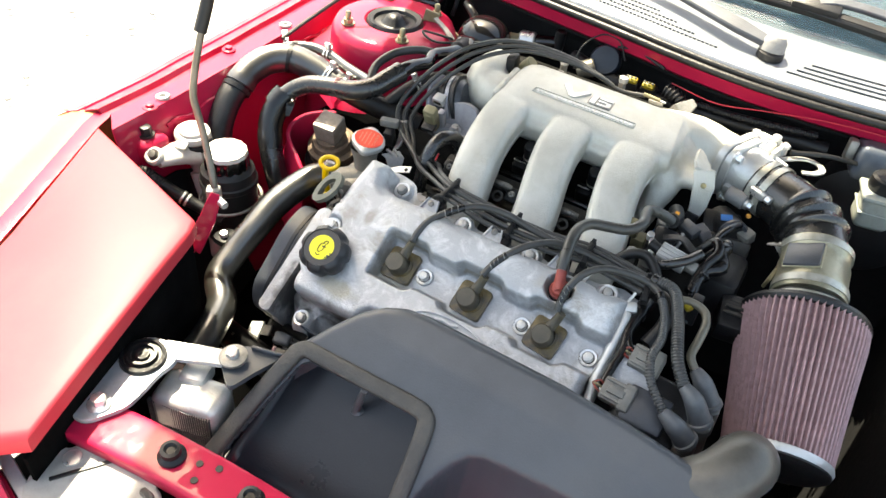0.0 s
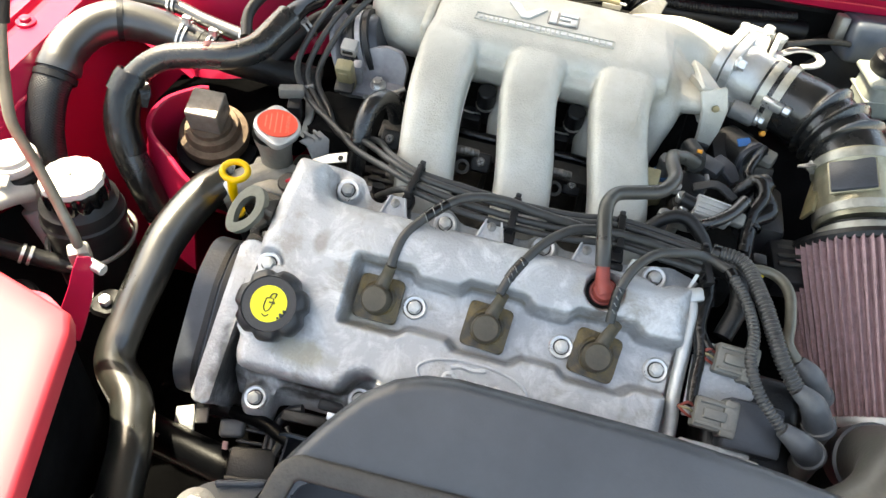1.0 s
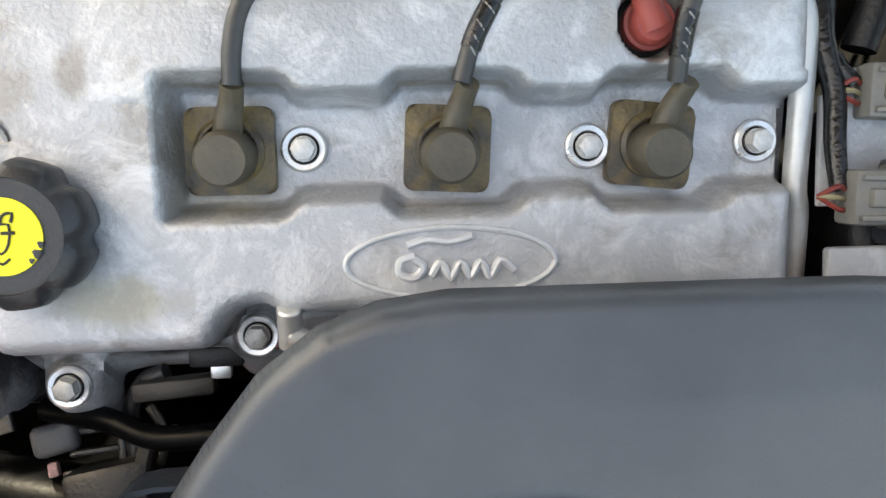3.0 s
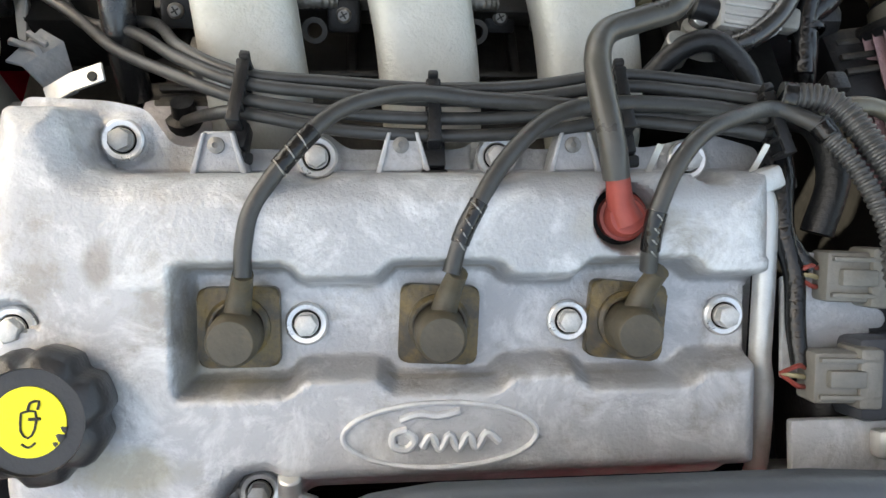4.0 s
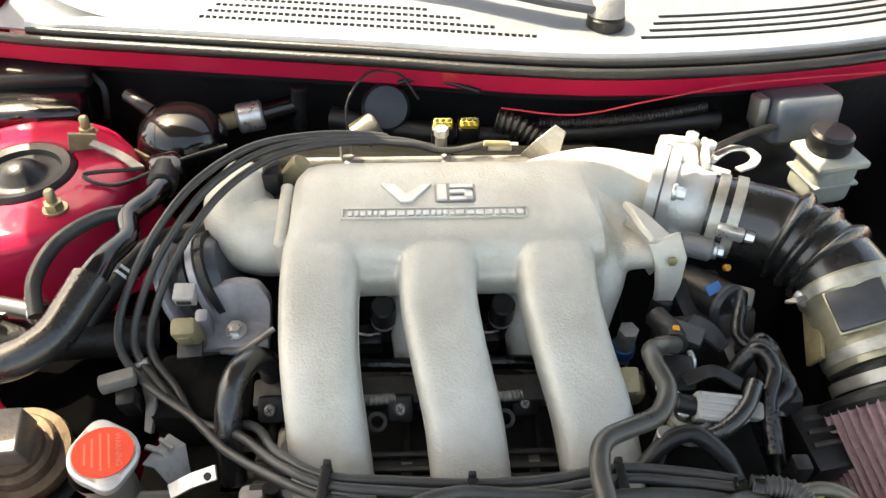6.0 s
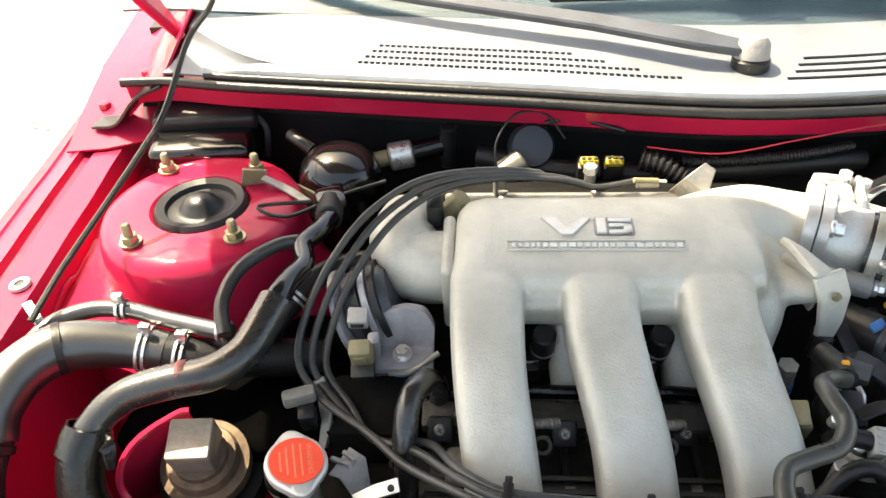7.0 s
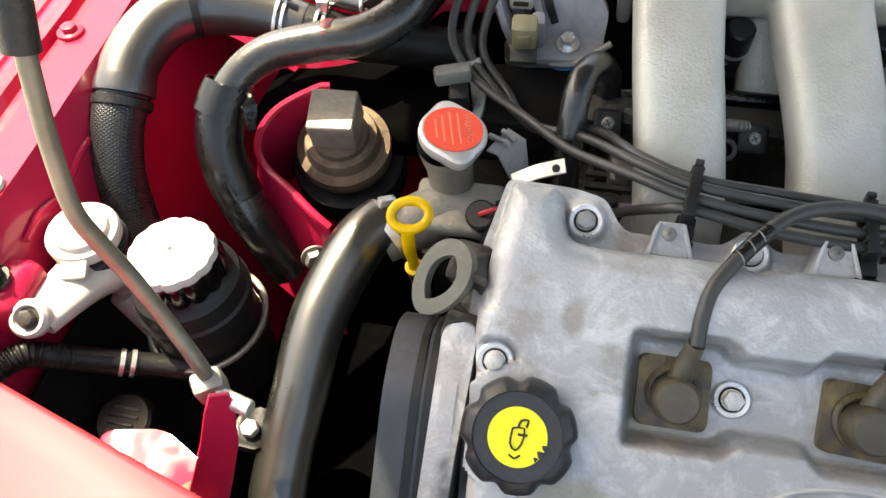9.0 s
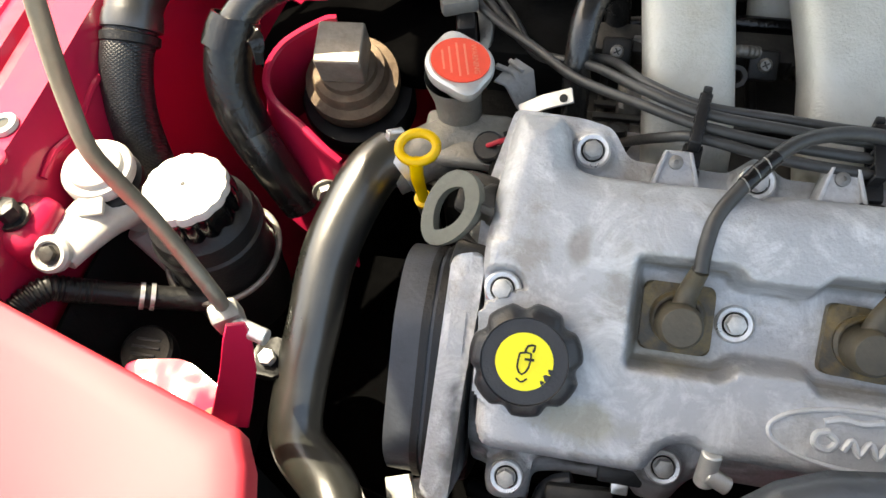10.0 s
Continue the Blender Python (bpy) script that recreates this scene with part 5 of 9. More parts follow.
    # rounded outlet at the far end
    b = tube([duct(0.235, 0.050, -0.036), duct(0.270, 0.036, -0.028), duct(0.298, 0.014, -0.022), duct(0.312, -0.010, -0.030), duct(0.318, -0.020, -0.060), duct(0.320, -0.018, -0.110)], [0.022, 0.027, 0.029, 0.029, 0.029, 0.029], 28, 8)
    part("outlet", b, HUMP, d, "brownish rounded outlet")
    part("outlet_lip", lathe([(0.029, -0.003), (0.0315, -0.002), (0.0315, 0.002), (0.029, 0.003)], frame_at(duct(0.319, -0.019, -0.085), duct(0.320, -0.018, -0.110) - duct(0.318, -0.020, -0.060)), 28), DUCT, d)
    # mounting ear with a washer and bolt
    ear = rounded([(-0.186, -0.206), (-0.166, -0.183), (-0.124, -0.168), (-0.136, -0.203), (-0.144, -0.236), (-0.157, -0.228)], 0.007)
    part("ear", prism(ear, 0.775, 0.781, None, 0.0015), DUCT, d, "slate mounting ear")
    part("ear_rib", strip([(-0.160, -0.184, 0.783), (-0.126, -0.174, 0.783)], 0.004, 0.006, (0, 0, 1)), TIMING, d)
    m = frame_at((-0.164, -0.206, 0.786), (0, -0.1, 1))
    b = lathe([(0.0, 0), (0.0145, 0), (0.0145, 0.003), (0.010, 0.0045), (0, 0.0045)], m, 22)
    part("washer", b, DULL, d)
    part("bolt", hexagon(0.0068, 0.0045, 0.011, m), ZINC, d)


build_duct()


# ---- intake plenum ----
def build_plenum():
    p = thing("intake_plenum", "pale cast alloy intake plenum with three curved runners", "intake plenum", (0, 0.3, 0.86))
    # one casting: chamber, runners, horn and end leg flow into one another
    path = [Vector((x, 0.330 + 0.006 * (x > 0.08), 0.868)) for x in (-0.137, -0.134, -0.125, -0.11, -0.05, 0.02, 0.08, 0.104, 0.114, 0.117)]
    rad = [0.35, 0.75, 0.93, 1.0, 1.0, 1.0, 1.0, 0.95, 0.75, 0.4]
    up = Vector((0, -0.14, 1)).normalized()
    body = sweep(path, [r * 0.05 for r in rad], 36, squash=(0.66, 1.12), power=0.5, up=up)
    lanes = ((-0.109, -0.1085, -0.1080, -0.1055, -0.1000, -0.0945, -0.093), (-0.018, -0.0185, -0.0190, -0.0130, -0.0045, 0.0005, 0.002), (0.073, 0.0720, 0.0710, 0.0768, 0.0866, 0.0935, 0.096))
    side = ((0.330, 0.862), (0.285, 0.868), (0.245, 0.864), (0.205, 0.850), (0.168, 0.826), (0.135, 0.792), (0.118, 0.75))
    width = [0.0300, 0.0302, 0.0287, 0.0277, 0.0277, 0.0281, 0.0285]
    for lane in lanes:
        tube([(x, y, z) for x, (y, z) in zip(lane, side)], width, 32, 10, bm=body, squash=(0.78, 1.0), power=0.5, up=(0, -0.6, 1))
    for x in (-0.064, 0.027):
        box((0.05, 0.036, 0.030), pose(x, 0.284, 0.862, 10), 0.008, 3, bm=body)
    tube([(0.03, 0.352, 0.862), (0.075, 0.368, 0.868), (0.12, 0.382, 0.866), (0.155, 0.386, 0.860), (0.182, 0.384, 0.857)], [0.028, 0.034, 0.036, 0.034, 0.033], 24, 7, bm=body)
    tube([(0.098, 0.322, 0.866), (0.114, 0.300, 0.850), (0.110, 0.278, 0.824), (0.102, 0.264, 0.785)], [0.027, 0.023, 0.017, 0.014], 18, 6, bm=body)
    tube([(0.100, 0.330, 0.868), (0.130, 0.312, 0.858), (0.150, 0.300, 0.862), (0.160, 0.292, 0.866)], [0.030, 0.022, 0.017, 0.013], 18, 6, bm=body, squash=(0.7, 1.0), up=(0, 0, 1))
    tube([(0.105, 0.345, 0.866), (0.140, 0.345, 0.846), (0.165, 0.350, 0.842)], [0.026, 0.020, 0.016], 16, 5, bm=body)
    for x in (-0.040, 0.053):
        tube([(x, 0.315, 0.85), (x + 0.002, 0.285, 0.825), (x + 0.006, 0.262, 0.800), (x + 0.008, 0.256, 0.783)], 0.022, 20, 5, bm=body, squash=(0.8, 1.0), power=0.7)
    cast = fused(body, 0.0021, 9)
    # the runners part from the chamber below its front face
    loose = []
    for lane in lanes:
        own = cast.copy()
        keep = lambda c: c.y < 0.256 and abs(c.x - np.interp(c.y, [q[0] for q in side[::-1]], lane[::-1])) < 0.0335 and c.z > 0.955 - 0.9 * (0.30 - c.y) - 0.10
        bmesh.ops.delete(own, geom=[f for f in own.faces if not keep(f.calc_center_median())], context="FACES")
        loose.append(own)
    mine = lambda c: any(c.y < 0.256 and abs(c.x - np.interp(c.y, [q[0] for q in side[::-1]], lane[::-1])) < 0.0335 and c.z > 0.955 - 0.9 * (0.30 - c.y) - 0.10 for lane in lanes)
    bmesh.ops.delete(cast, geom=[f for f in cast.faces if mine(f.calc_center_median())], context="FACES")
    part("chamber", cast, PLEN, p, smooth=60)
    for own, lane in zip(loose, lanes):
        part("runner", own, PLEN, p, "curved flat-sided runner", smooth=60)
        seam = [(x + w * 0.985, y, z - 0.004) for x, w, (y, z) in zip(lane, width, side)][1:6]
        part("mould_seam", tube(seam, 0.0012, 6, 8), PSEAM, p, "pale mould seam")
    # emblem: V6 lettering and the long plate
    n = Vector((0, -0.14, 1)).normalized()
    m = frame_at((-0.022, 0.336, 0.9035), n, (0, 1, 0)) @ pose(0, 0, 0, 0, 0, 0)
    ex = Vector((1, 0, 0))
    ey = n.cross(ex)
    m = Matrix((ex, ey, n)).transposed().to_4x4()
    m.translation = Vector((-0.024, 0.331, 0.9014))
    def flat(pts, z1=0.0022):
        return prism(pts, -0.002, z1, m, 0.0006, 1)
    part("letter_v", flat([(-0.039, 0.010), (-0.027, 0.010), (-0.019, -0.003), (-0.006, 0.009), (0.002, 0.009), (-0.014, -0.0105), (-0.023, -0.0105)]), BRIGHT, p, "raised letter V")
    part("digit_ground", flat(rounded([(0.004, -0.0105), (0.037, -0.0105), (0.037, 0.0105), (0.004, 0.0105)], 0.003), 0.0006), DULL, p, "recessed ground of the digit")
    b = None
    for x0, y0, x1, y1 in ((0.006, -0.009, 0.014, 0.009), (0.016, 0.0045, 0.035, 0.009), (0.016, -0.009, 0.035, -0.005), (0.016, -0.0015, 0.035, 0.0025), (0.028, -0.009, 0.035, 0.0025)):
        b = box((x1 - x0, y1 - y0, 0.004), m @ pose((x0 + x1) / 2, (y0 + y1) / 2, 0.0004), 0.0006, 1, bm=b)
    part("digit_six", b, BRIGHT, p, "raised block digit 6")
    m2 = m @ pose(0.004, -0.0215, 0)
    fr = [(-0.072, -0.005), (0.072, -0.005), (0.072, 0.005), (-0.072, 0.005)]
    b = None
    for (x0, y0), (x1, y1) in zip(fr, fr[1:] + fr[:1]):
        b = box((abs(x1 - x0) + 0.0014, abs(y1 - y0) + 0.0014, 0.003), m2 @ pose((x0 + x1) / 2, (y0 + y1) / 2, 0.0), 0.0004, 1, bm=b)
    part("plate_frame", b, PLEN, p, "raised frame of the name plate")
    x = -0.068
    random.seed(4)
    while x < 0.064:
        w = random.uniform(0.003, 0.007)
        part("plate_bar", box((w, 0.0055, 0.003), m2 @ pose(x + w / 2, 0, -0.0001), 0.0006, 1), BRIGHT, p)
        x += w + 0.0012
    # elbow at the left end
    part("flange", box((0.011, 0.070, 0.074), pose(-0.141, 0.332, 0.852, 8), 0.005, 3), PLEN, p, "end flange")
    b = tube([(-0.138, 0.336, 0.856), (-0.158, 0.337, 0.853), (-0.176, 0.346, 0.854), (-0.184, 0.368, 0.862), (-0.178, 0.396, 0.868)], [0.031, 0.033, 0.034, 0.032, 0.026], 26, 7)
    part("elbow", b, PLEN, p, "cast elbow at the plenum's end", smooth=60)
    # bent bracket beside the throttle
    b = strip([(0.138, 0.335, 0.884), (0.143, 0.318, 0.888), (0.150, 0.297, 0.888), (0.156, 0.284, 0.887)], [0.006, 0.014, 0.024, 0.026], 0.006, (0.35, 0.3, 1))
    strip([(0.156, 0.285, 0.890), (0.163, 0.277, 0.872), (0.165, 0.275, 0.848), (0.164, 0.275, 0.826)], [0.026, 0.026, 0.021, 0.015], 0.006, (0.25, -1, 0.2), bm=b)
    strip([(0.140, 0.330, 0.872), (0.150, 0.305, 0.866), (0.158, 0.290, 0.862)], [0.010, 0.034, 0.044], 0.005, (1, 0.35, 0.1), bm=b)
    part("support_bracket", b, PLEN, p, "bent support bracket")
    part("bracket_foot", rod((0.164, 0.274, 0.834), (0.160, 0.268, 0.815), 0.0085, 14), BLACKP, p, "black rubber foot")
    part("bracket_bolt", lathe([(0.0038, 0), (0.0036, 0.0015), (0, 0.002)], frame_at((0.1625, 0.2735, 0.876), (0.25, -1, 0.2)), 14), YZINC, p)
    return p


build_plenum()


def build_throttle():
    t = thing("throttle_body", "bright alloy throttle body with linkage", "throttle body", (0.205, 0.38, 0.865))
    ax = Vector((0.92, -0.39, 0)).normalized()
    m = frame_at((0.180, 0.389, 0.868), ax, (0, 0, 1))
    o = rounded([(-0.040, -0.026), (-0.026, -0.040), (0.026, -0.040), (0.040, -0.026), (0.040, 0.026), (0.026, 0.040), (-0.026, 0.040), (-0.040, 0.026)], 0.008)
    part("flange", prism(o, 0.0, 0.010, m, 0.0015), BRIGHT, t, "mounting flange")
    part("body_flange", prism([(x * 0.96, y * 0.96) for x, y in o], 0.0115, 0.021, m, 0.0015), BRIGHT, t)
    part("bore", lathe([(0.026, 0.02), (0.035, 0.02), (0.035, 0.036), (0.032, 0.040), (0.031, 0.056), (0.026, 0.056)], m, 32), BRIGHT, t, "turned bore")
    for x, y in ((-0.030, -0.030), (0.030, -0.030), (0.030, 0.030), (-0.030, 0.030)):
        part("bolt", merged(rod(m @ Vector((x, y, 0.02)), m @ Vector((x, y, 0.024)), 0.0075, 14), hexagon(0.0055, 0.024, 0.031, m @ pose(x, y, 0))), ZINC, t)
    part("spindle", rod((0.196, 0.334, 0.858), (0.222, 0.325, 0.857), 0.0105, 18, 0.002), DULLP, t, "spindle housing")
    part("spindle_end", merged(rod((0.222, 0.325, 0.857), (0.226, 0.3235, 0.857), 0.0075, 14), hexagon(0.0048, 0, 0.005, frame_at((0.226, 0.3235, 0.857), (0.94, -0.33, 0)))), ZINC, t)
    part("spindle_web", box((0.030, 0.03, 0.014), pose(0.205, 0.350, 0.855, 0, 0, -20), 0.004), BRIGHT, t)
    part("top_casting", box((0.036, 0.034, 0.022), pose(0.206, 0.408, 0.891, -6, 0, -14), 0.004), BRIGHT, t)
    part("cable_frame", box((0.006, 0.042, 0.030), pose(0.231, 0.408, 0.888, 0, 0, -14), 0.002), BRIGHT, t, "cable frame")
    part("cable_frame", box((0.030, 0.005, 0.026), pose(0.216, 0.428, 0.890, 0, 0, -14), 0.002), BRIGHT, t)
    for x, y, z in ((0.196, 0.418, 0.900), (0.222, 0.424, 0.900), (0.236, 0.414, 0.897)):
        part("stop_screw", merged(rod((x, y, z - 0.006), (x, y, z + 0.004), 0.0045, 12), hexagon(0.0062, 0.004, 0.009, pose(x, y, z))), ZINC, t)
    part("adjuster", rod((0.230, 0.394, 0.893), (0.248, 0.386, 0.891), 0.0035, 12), ZINC, t)
    part("lever", strip([(0.238, 0.412, 0.885), (0.262, 0.434, 0.884), (0.282, 0.440, 0.881), (0.290, 0.430, 0.879), (0.282, 0.418, 0.878), (0.268, 0.412, 0.877)], 0.009, 0.003, (0, 0.2, 1), sub=5), BRIGHT, t, "bent throttle lever")
    part("throttle_cable", tube([(0.245, 0.425, 0.892), (0.30, 0.46, 0.888), (0.38, 0.52, 0.86)], 0.0035, 8, 6), RUBBER, t)
    t.location += Vector((-0.007, -0.006, -0.011))


build_throttle()


def ring_clamp(t, centre, d, r, name="hose_clamp"):
    m = frame_at(centre, d)
    part(name, lathe([(r, -0.0045), (r + 0.0010, -0.0045), (r + 0.0012, 0.0), (r + 0.0010, 0.0045), (r, 0.0045)], m, 30), CLAMP, t, "worn worm-drive band")
    return m


def build_intake_hose():
    h = thing("intake_hose", "black ribbed rubber intake hose with a metal meter section", "intake hose", (0.29, 0.3, 0.85))
    pts = [(0.219, 0.358, 0.857), (0.240, 0.348, 0.857), (0.275, 0.327, 0.857), (0.300, 0.298, 0.852), (0.312, 0.268, 0.845)]
    path, _ = spline(pts, 16)
    L = [0]
    for a, b in zip(path, path[1:]):
        L.append(L[-1] + (b - a).length)
    rad = []
    for s in L:
        f = s / L[-1]
        rib = 0.0062 * max(0, math.sin((s - 0.045) / 0.019 * 2 * math.pi)) ** 0.7 if 0.40 < f < 0.86 and math.sin((s - 0.045) / 0.019 * 2 * math.pi) > 0 else 0
        rad.append(0.0335 + 0.003 * f + rib)
    part("rubber", sweep(path, rad, 28), HOSE, h, "ribbed black rubber")
    ring_clamp(h, (0.226, 0.3545, 0.857), (0.90, -0.43, 0), 0.0345)
    ring_clamp(h, (0.239, 0.3485, 0.857), (0.90, -0.43, 0), 0.0352)
    part("clamp_screw", box((0.022, 0.010, 0.010), pose(0.224, 0.316, 0.868, 0, 0, -26), 0.002), ZINC, h)
    part("screw_head", hexagon(0.005, 0, 0.007, frame_at((0.2350, 0.3110, 0.868), (0.87, -0.47, 0))), ZINC, h)
    a, b = Vector((0.311, 0.277, 0.848)), Vector((0.3225, 0.213, 0.8205))
    d = b - a
    mm = frame_at(a, d)
    ln = d.length
    part("meter_tube", lathe([(0.030, 0), (0.0385, 0.0), (0.0395, 0.004), (0.0395, 0.012), (0.038, 0.014), (0.038, 0.024), (0.0395, 0.026), (0.0395, 0.05), (0.041, 0.052), (0.041, ln), (0.03, ln)], mm, 32), KHAKI, h, "tan metal air meter tube")
    ring_clamp(h, a + d * 0.10, d, 0.0396)
    ring_clamp(h, a + d * 0.86, d, 0.0412)
    part("band_screw", box((0.014, 0.012, 0.010), pose(0.276, 0.268, 0.838, 0, 20, 30), 0.002), ZINC, h)
    part("meter_plate", box((0.040, 0.034, 0.006), frame_at(a + d * 0.52 + Vector((-0.020, -0.010, 0.031)), (-0.5, -0.25, 0.85), d), 0.002), TIMING, h, "dark sensor plate")
    part("plate_frame", box((0.043, 0.037, 0.003), frame_at(a + d * 0.52 + Vector((-0.019, -0.0095, 0.0295)), (-0.5, -0.25, 0.85), d), 0.002), KHAKI, h)
    part("tan_fin", box((0.004, 0.05, 0.022), pose(0.279, 0.243, 0.824, 20, 10, -8), 0.001), TAN, h, "yellowed fin")


build_intake_hose()


def build_filter():
    f = thing("cone_air_filter", "pleated pink gauze cone air filter with a chrome end", "air filter", (0.345, 0.1, 0.77))
    a, b = Vector((0.3255, 0.195, 0.813)), Vector((0.354, 0.034, 0.737))
    m = frame_at(a, b - a)
    ln = (b - a).length
    bm = bmesh.new()
    n = 60
    rings = []
    for z, r in ((0.008, 0.0695), (0.03, 0.0690), (ln * 0.5, 0.0630), (ln - 0.01, 0.0560)):
        ring = []
        for k in range(n * 4):
            ph = k % 4
            q = r * (1 - 0.11 * (0, 0.12, 1, 0.88)[ph])
            an = 2 * math.pi * (k + 0.25 * math.sin(k * 1.7 + z * 40)) / (n * 4)
            ring.append(bm.verts.new(m @ Vector((q * math.cos(an), q * math.sin(an), z))))
        rings.append(ring)
    for r0, r1 in zip(rings, rings[1:]):
        for k in range(n * 4):
            k2 = (k + 1) % (n * 4)
            bm.faces.new((r0[k], r0[k2], r1[k2], r1[k]))
    part("pleats", bm, PLEAT, f, "dusty pink pleats", smooth=25)
    part("base", lathe([(0.036, -0.016), (0.041, -0.016), (0.042, -0.002), (0.056, 0.0), (0.0685, 0.003), (0.0705, 0.008), (0.0685, 0.012), (0.056, 0.012)], m, 48), RUBBER, f, "black rubber base ring")
    part("rim", lathe([(0.052, ln - 0.014), (0.0572, ln - 0.0125), (0.0580, ln - 0.008), (0.056, ln - 0.004)], m, 48), BRIGHT, f, "thin chrome rim")
    part("cap", lathe([(0.056, ln - 0.006), (0.0555, ln - 0.002), (0.052, ln), (0.04, ln + 0.002), (0, ln + 0.002)], m, 48), RUBBER, f, "black end cap")
    ring_clamp(f, a - (b - a).normalized() * 0.008, b - a, 0.0425, "neck_clamp")


build_filter()


# ---- ignition leads ----
def lead(name, pts, r, label, tapes=(), boot_at=None):
    w = thing(name, label, "ignition lead", pts[0], group="ignition leads")
    part("jacket", tube(pts, r, 12, 8), WIRE, w)
    path, par = spline(pts, 8)
    for lo, hi in tapes:
        seg = [p for p, q in zip(path, par) if lo <= q <= hi]
        part("tape", sweep(seg, [r * 1.13] * len(seg), 12), TAPE, w, "black tape wrap")
        # Pale rings paint the thin glints along the tape edges.
        for k in range(0, len(seg) - 1, max(1, len(seg) // 3)):
            part("tape_edge", lathe([(r * 1.14, -0.0004), (r * 1.17, 0), (r * 1.14, 0.0004)], frame_at(seg[k], seg[k + 1] - seg[k] + Vector((0.002, 0, 0))), 12), DULL, w, "pale ring for the glint at a tape edge")
    return w


GREYLEAD = "grey rubber ignition lead running over the valve cover"
lead("ignition_lead", [(-0.090, 0.0095, 0.833), (-0.089, 0.022, 0.842), (-0.084, 0.037, 0.850), (-0.066, 0.060, 0.859), (-0.045, 0.080, 0.862), (-0.015, 0.092, 0.858), (0.02, 0.094, 0.851), (0.06, 0.093, 0.848), (0.09, 0.090, 0.846), (0.125, 0.086, 0.845), (0.160, 0.078, 0.845)], 0.0041, GREYLEAD + ", one taped", [(2.6, 3.4)])
lead("ignition_lead", [(0.002, 0.0095, 0.833), (0.006, 0.021, 0.840), (0.012, 0.032, 0.847), (0.028, 0.055, 0.857), (0.050, 0.076, 0.860), (0.075, 0.086, 0.857), (0.105, 0.090, 0.853), (0.135, 0.090, 0.850), (0.162, 0.085, 0.849)], 0.0041, GREYLEAD, [(0.9, 2.3)])
lead("ignition_lead", [(0.093, 0.0095, 0.833), (0.0925, 0.018, 0.844), (0.094, 0.028, 0.855), (0.102, 0.044, 0.866), (0.117, 0.060, 0.870), (0.140, 0.073, 0.866), (0.163, 0.083, 0.858), (0.179, 0.072, 0.860)], 0.0041, GREYLEAD, [(0.7, 2.0)])


def lay(off):
    dy, dz, k = off
    return [(-0.165 + dy, 0.152 + dy, 0.824 + dz), (-0.128, 0.120 + dy, 0.839 + dz), (-0.095, 0.101 + dy * 0.8, 0.845 + dz), (-0.05, 0.094 + dy, 0.844 + dz), (-0.003, 0.091 + dy, 0.843 + dz), (0.045, 0.092 + dy, 0.844 + dz), (0.089, 0.096 + dy, 0.848 + dz), (0.13, 0.092 + dy, 0.848 + dz), (0.164, 0.088 + dy * 0.8, 0.848 + dz)]


LOOP = [(-0.196, 0.182, 0.813), (-0.228, 0.212, 0.818), (-0.250, 0.240, 0.832), (-0.244, 0.275, 0.858), (-0.224, 0.310, 0.885), (-0.196, 0.345, 0.905), (-0.155, 0.378, 0.914), (-0.10, 0.398, 0.911), (-0.05, 0.410, 0.900), (-0.018, 0.422, 0.884)]
for off, end in (((0.014, 0.003, 0), 3), ((0.006, 0.004, 0), 2), ((-0.003, 0.001, 0), 1)):
    s = lay(off)
    loop = [(x - 0.011 * (end - 2) * (0.2 + (0.8 if i > 0 else 0)) * -1, y, z - 0.004 * (end - 2)) for i, (x, y, z) in enumerate(LOOP)]
    if end == 1:
        loop = loop[:-1] + [(-0.075, 0.405, 0.900)]
    if end == 3:
        loop = loop + [(0.03, 0.432, 0.880)]
    lead("ignition_lead", s[::-1] + loop, 0.0032, "long grey ignition lead looping round the plenum")
lead("ignition_lead", [(-0.150, 0.140, 0.770), (-0.128, 0.118, 0.806), (-0.112, 0.100, 0.832)] + lay((-0.011, -0.002, 0))[2:], 0.0032, "grey ignition lead in the clips behind the valve cover")


def lead_clip(name="lead_clip"):
    c = thing(name, "black plastic comb clip holding the ignition leads", "clip", group="lead clips")
    part("spine", box((0.007, 0.034, 0.004), pose(0, -0.002, -0.006), 0.001), BLACKP, c)
    part("top", box((0.006, 0.032, 0.0025), pose(0, -0.002, 0.0055), 0.0008), BLACKP, c)
    for y in (-0.017, -0.0095, -0.002, 0.0055, 0.013):
        part("tooth", box((0.007, 0.0028, 0.013), pose(0, y, 0), 0.0006, 1), BLACKP, c)
    part("tail", box((0.005, 0.004, 0.008), pose(0, 0.0155, 0.004, -18), 0.001), BLACKP, c)
    part("foot", box((0.011, 0.014, 0.012), pose(0, -0.020, -0.010), 0.0015), BLACKP, c)
    part("buckle", box((0.013, 0.006, 0.016), pose(0, -0.0285, -0.013, 20), 0.0015), BLACKP, c)
    part("buckle_slot", box((0.003, 0.0012, 0.009), pose(-0.002, -0.0318, -0.0115, 20), 0.0003), GREYP, c, "pale slot")
    return c


clip = lead_clip()
clip.matrix_basis = pose(-0.095, 0.101, 0.848, 12, 0, -8)
for x, y, z, rz in ((-0.003, 0.091, 0.846, 0), (0.089, 0.095, 0.851, 4)):
    copy_thing(clip, pose(x, y, z, 12, 0, rz))
copy_thing(clip, pose(0.163, 0.081, 0.850, 16, 0, 14))
for u in (0.0995, 0.152):
    b = strip([bank(u, 0.070, 0.002), bank(u + 0.004, 0.084, 0.010)], 0.003, 0.001, (0, -0.5, 1))
    solo("clip_tab", b, BRIGHT, "small bright metal clip tab", "clip")

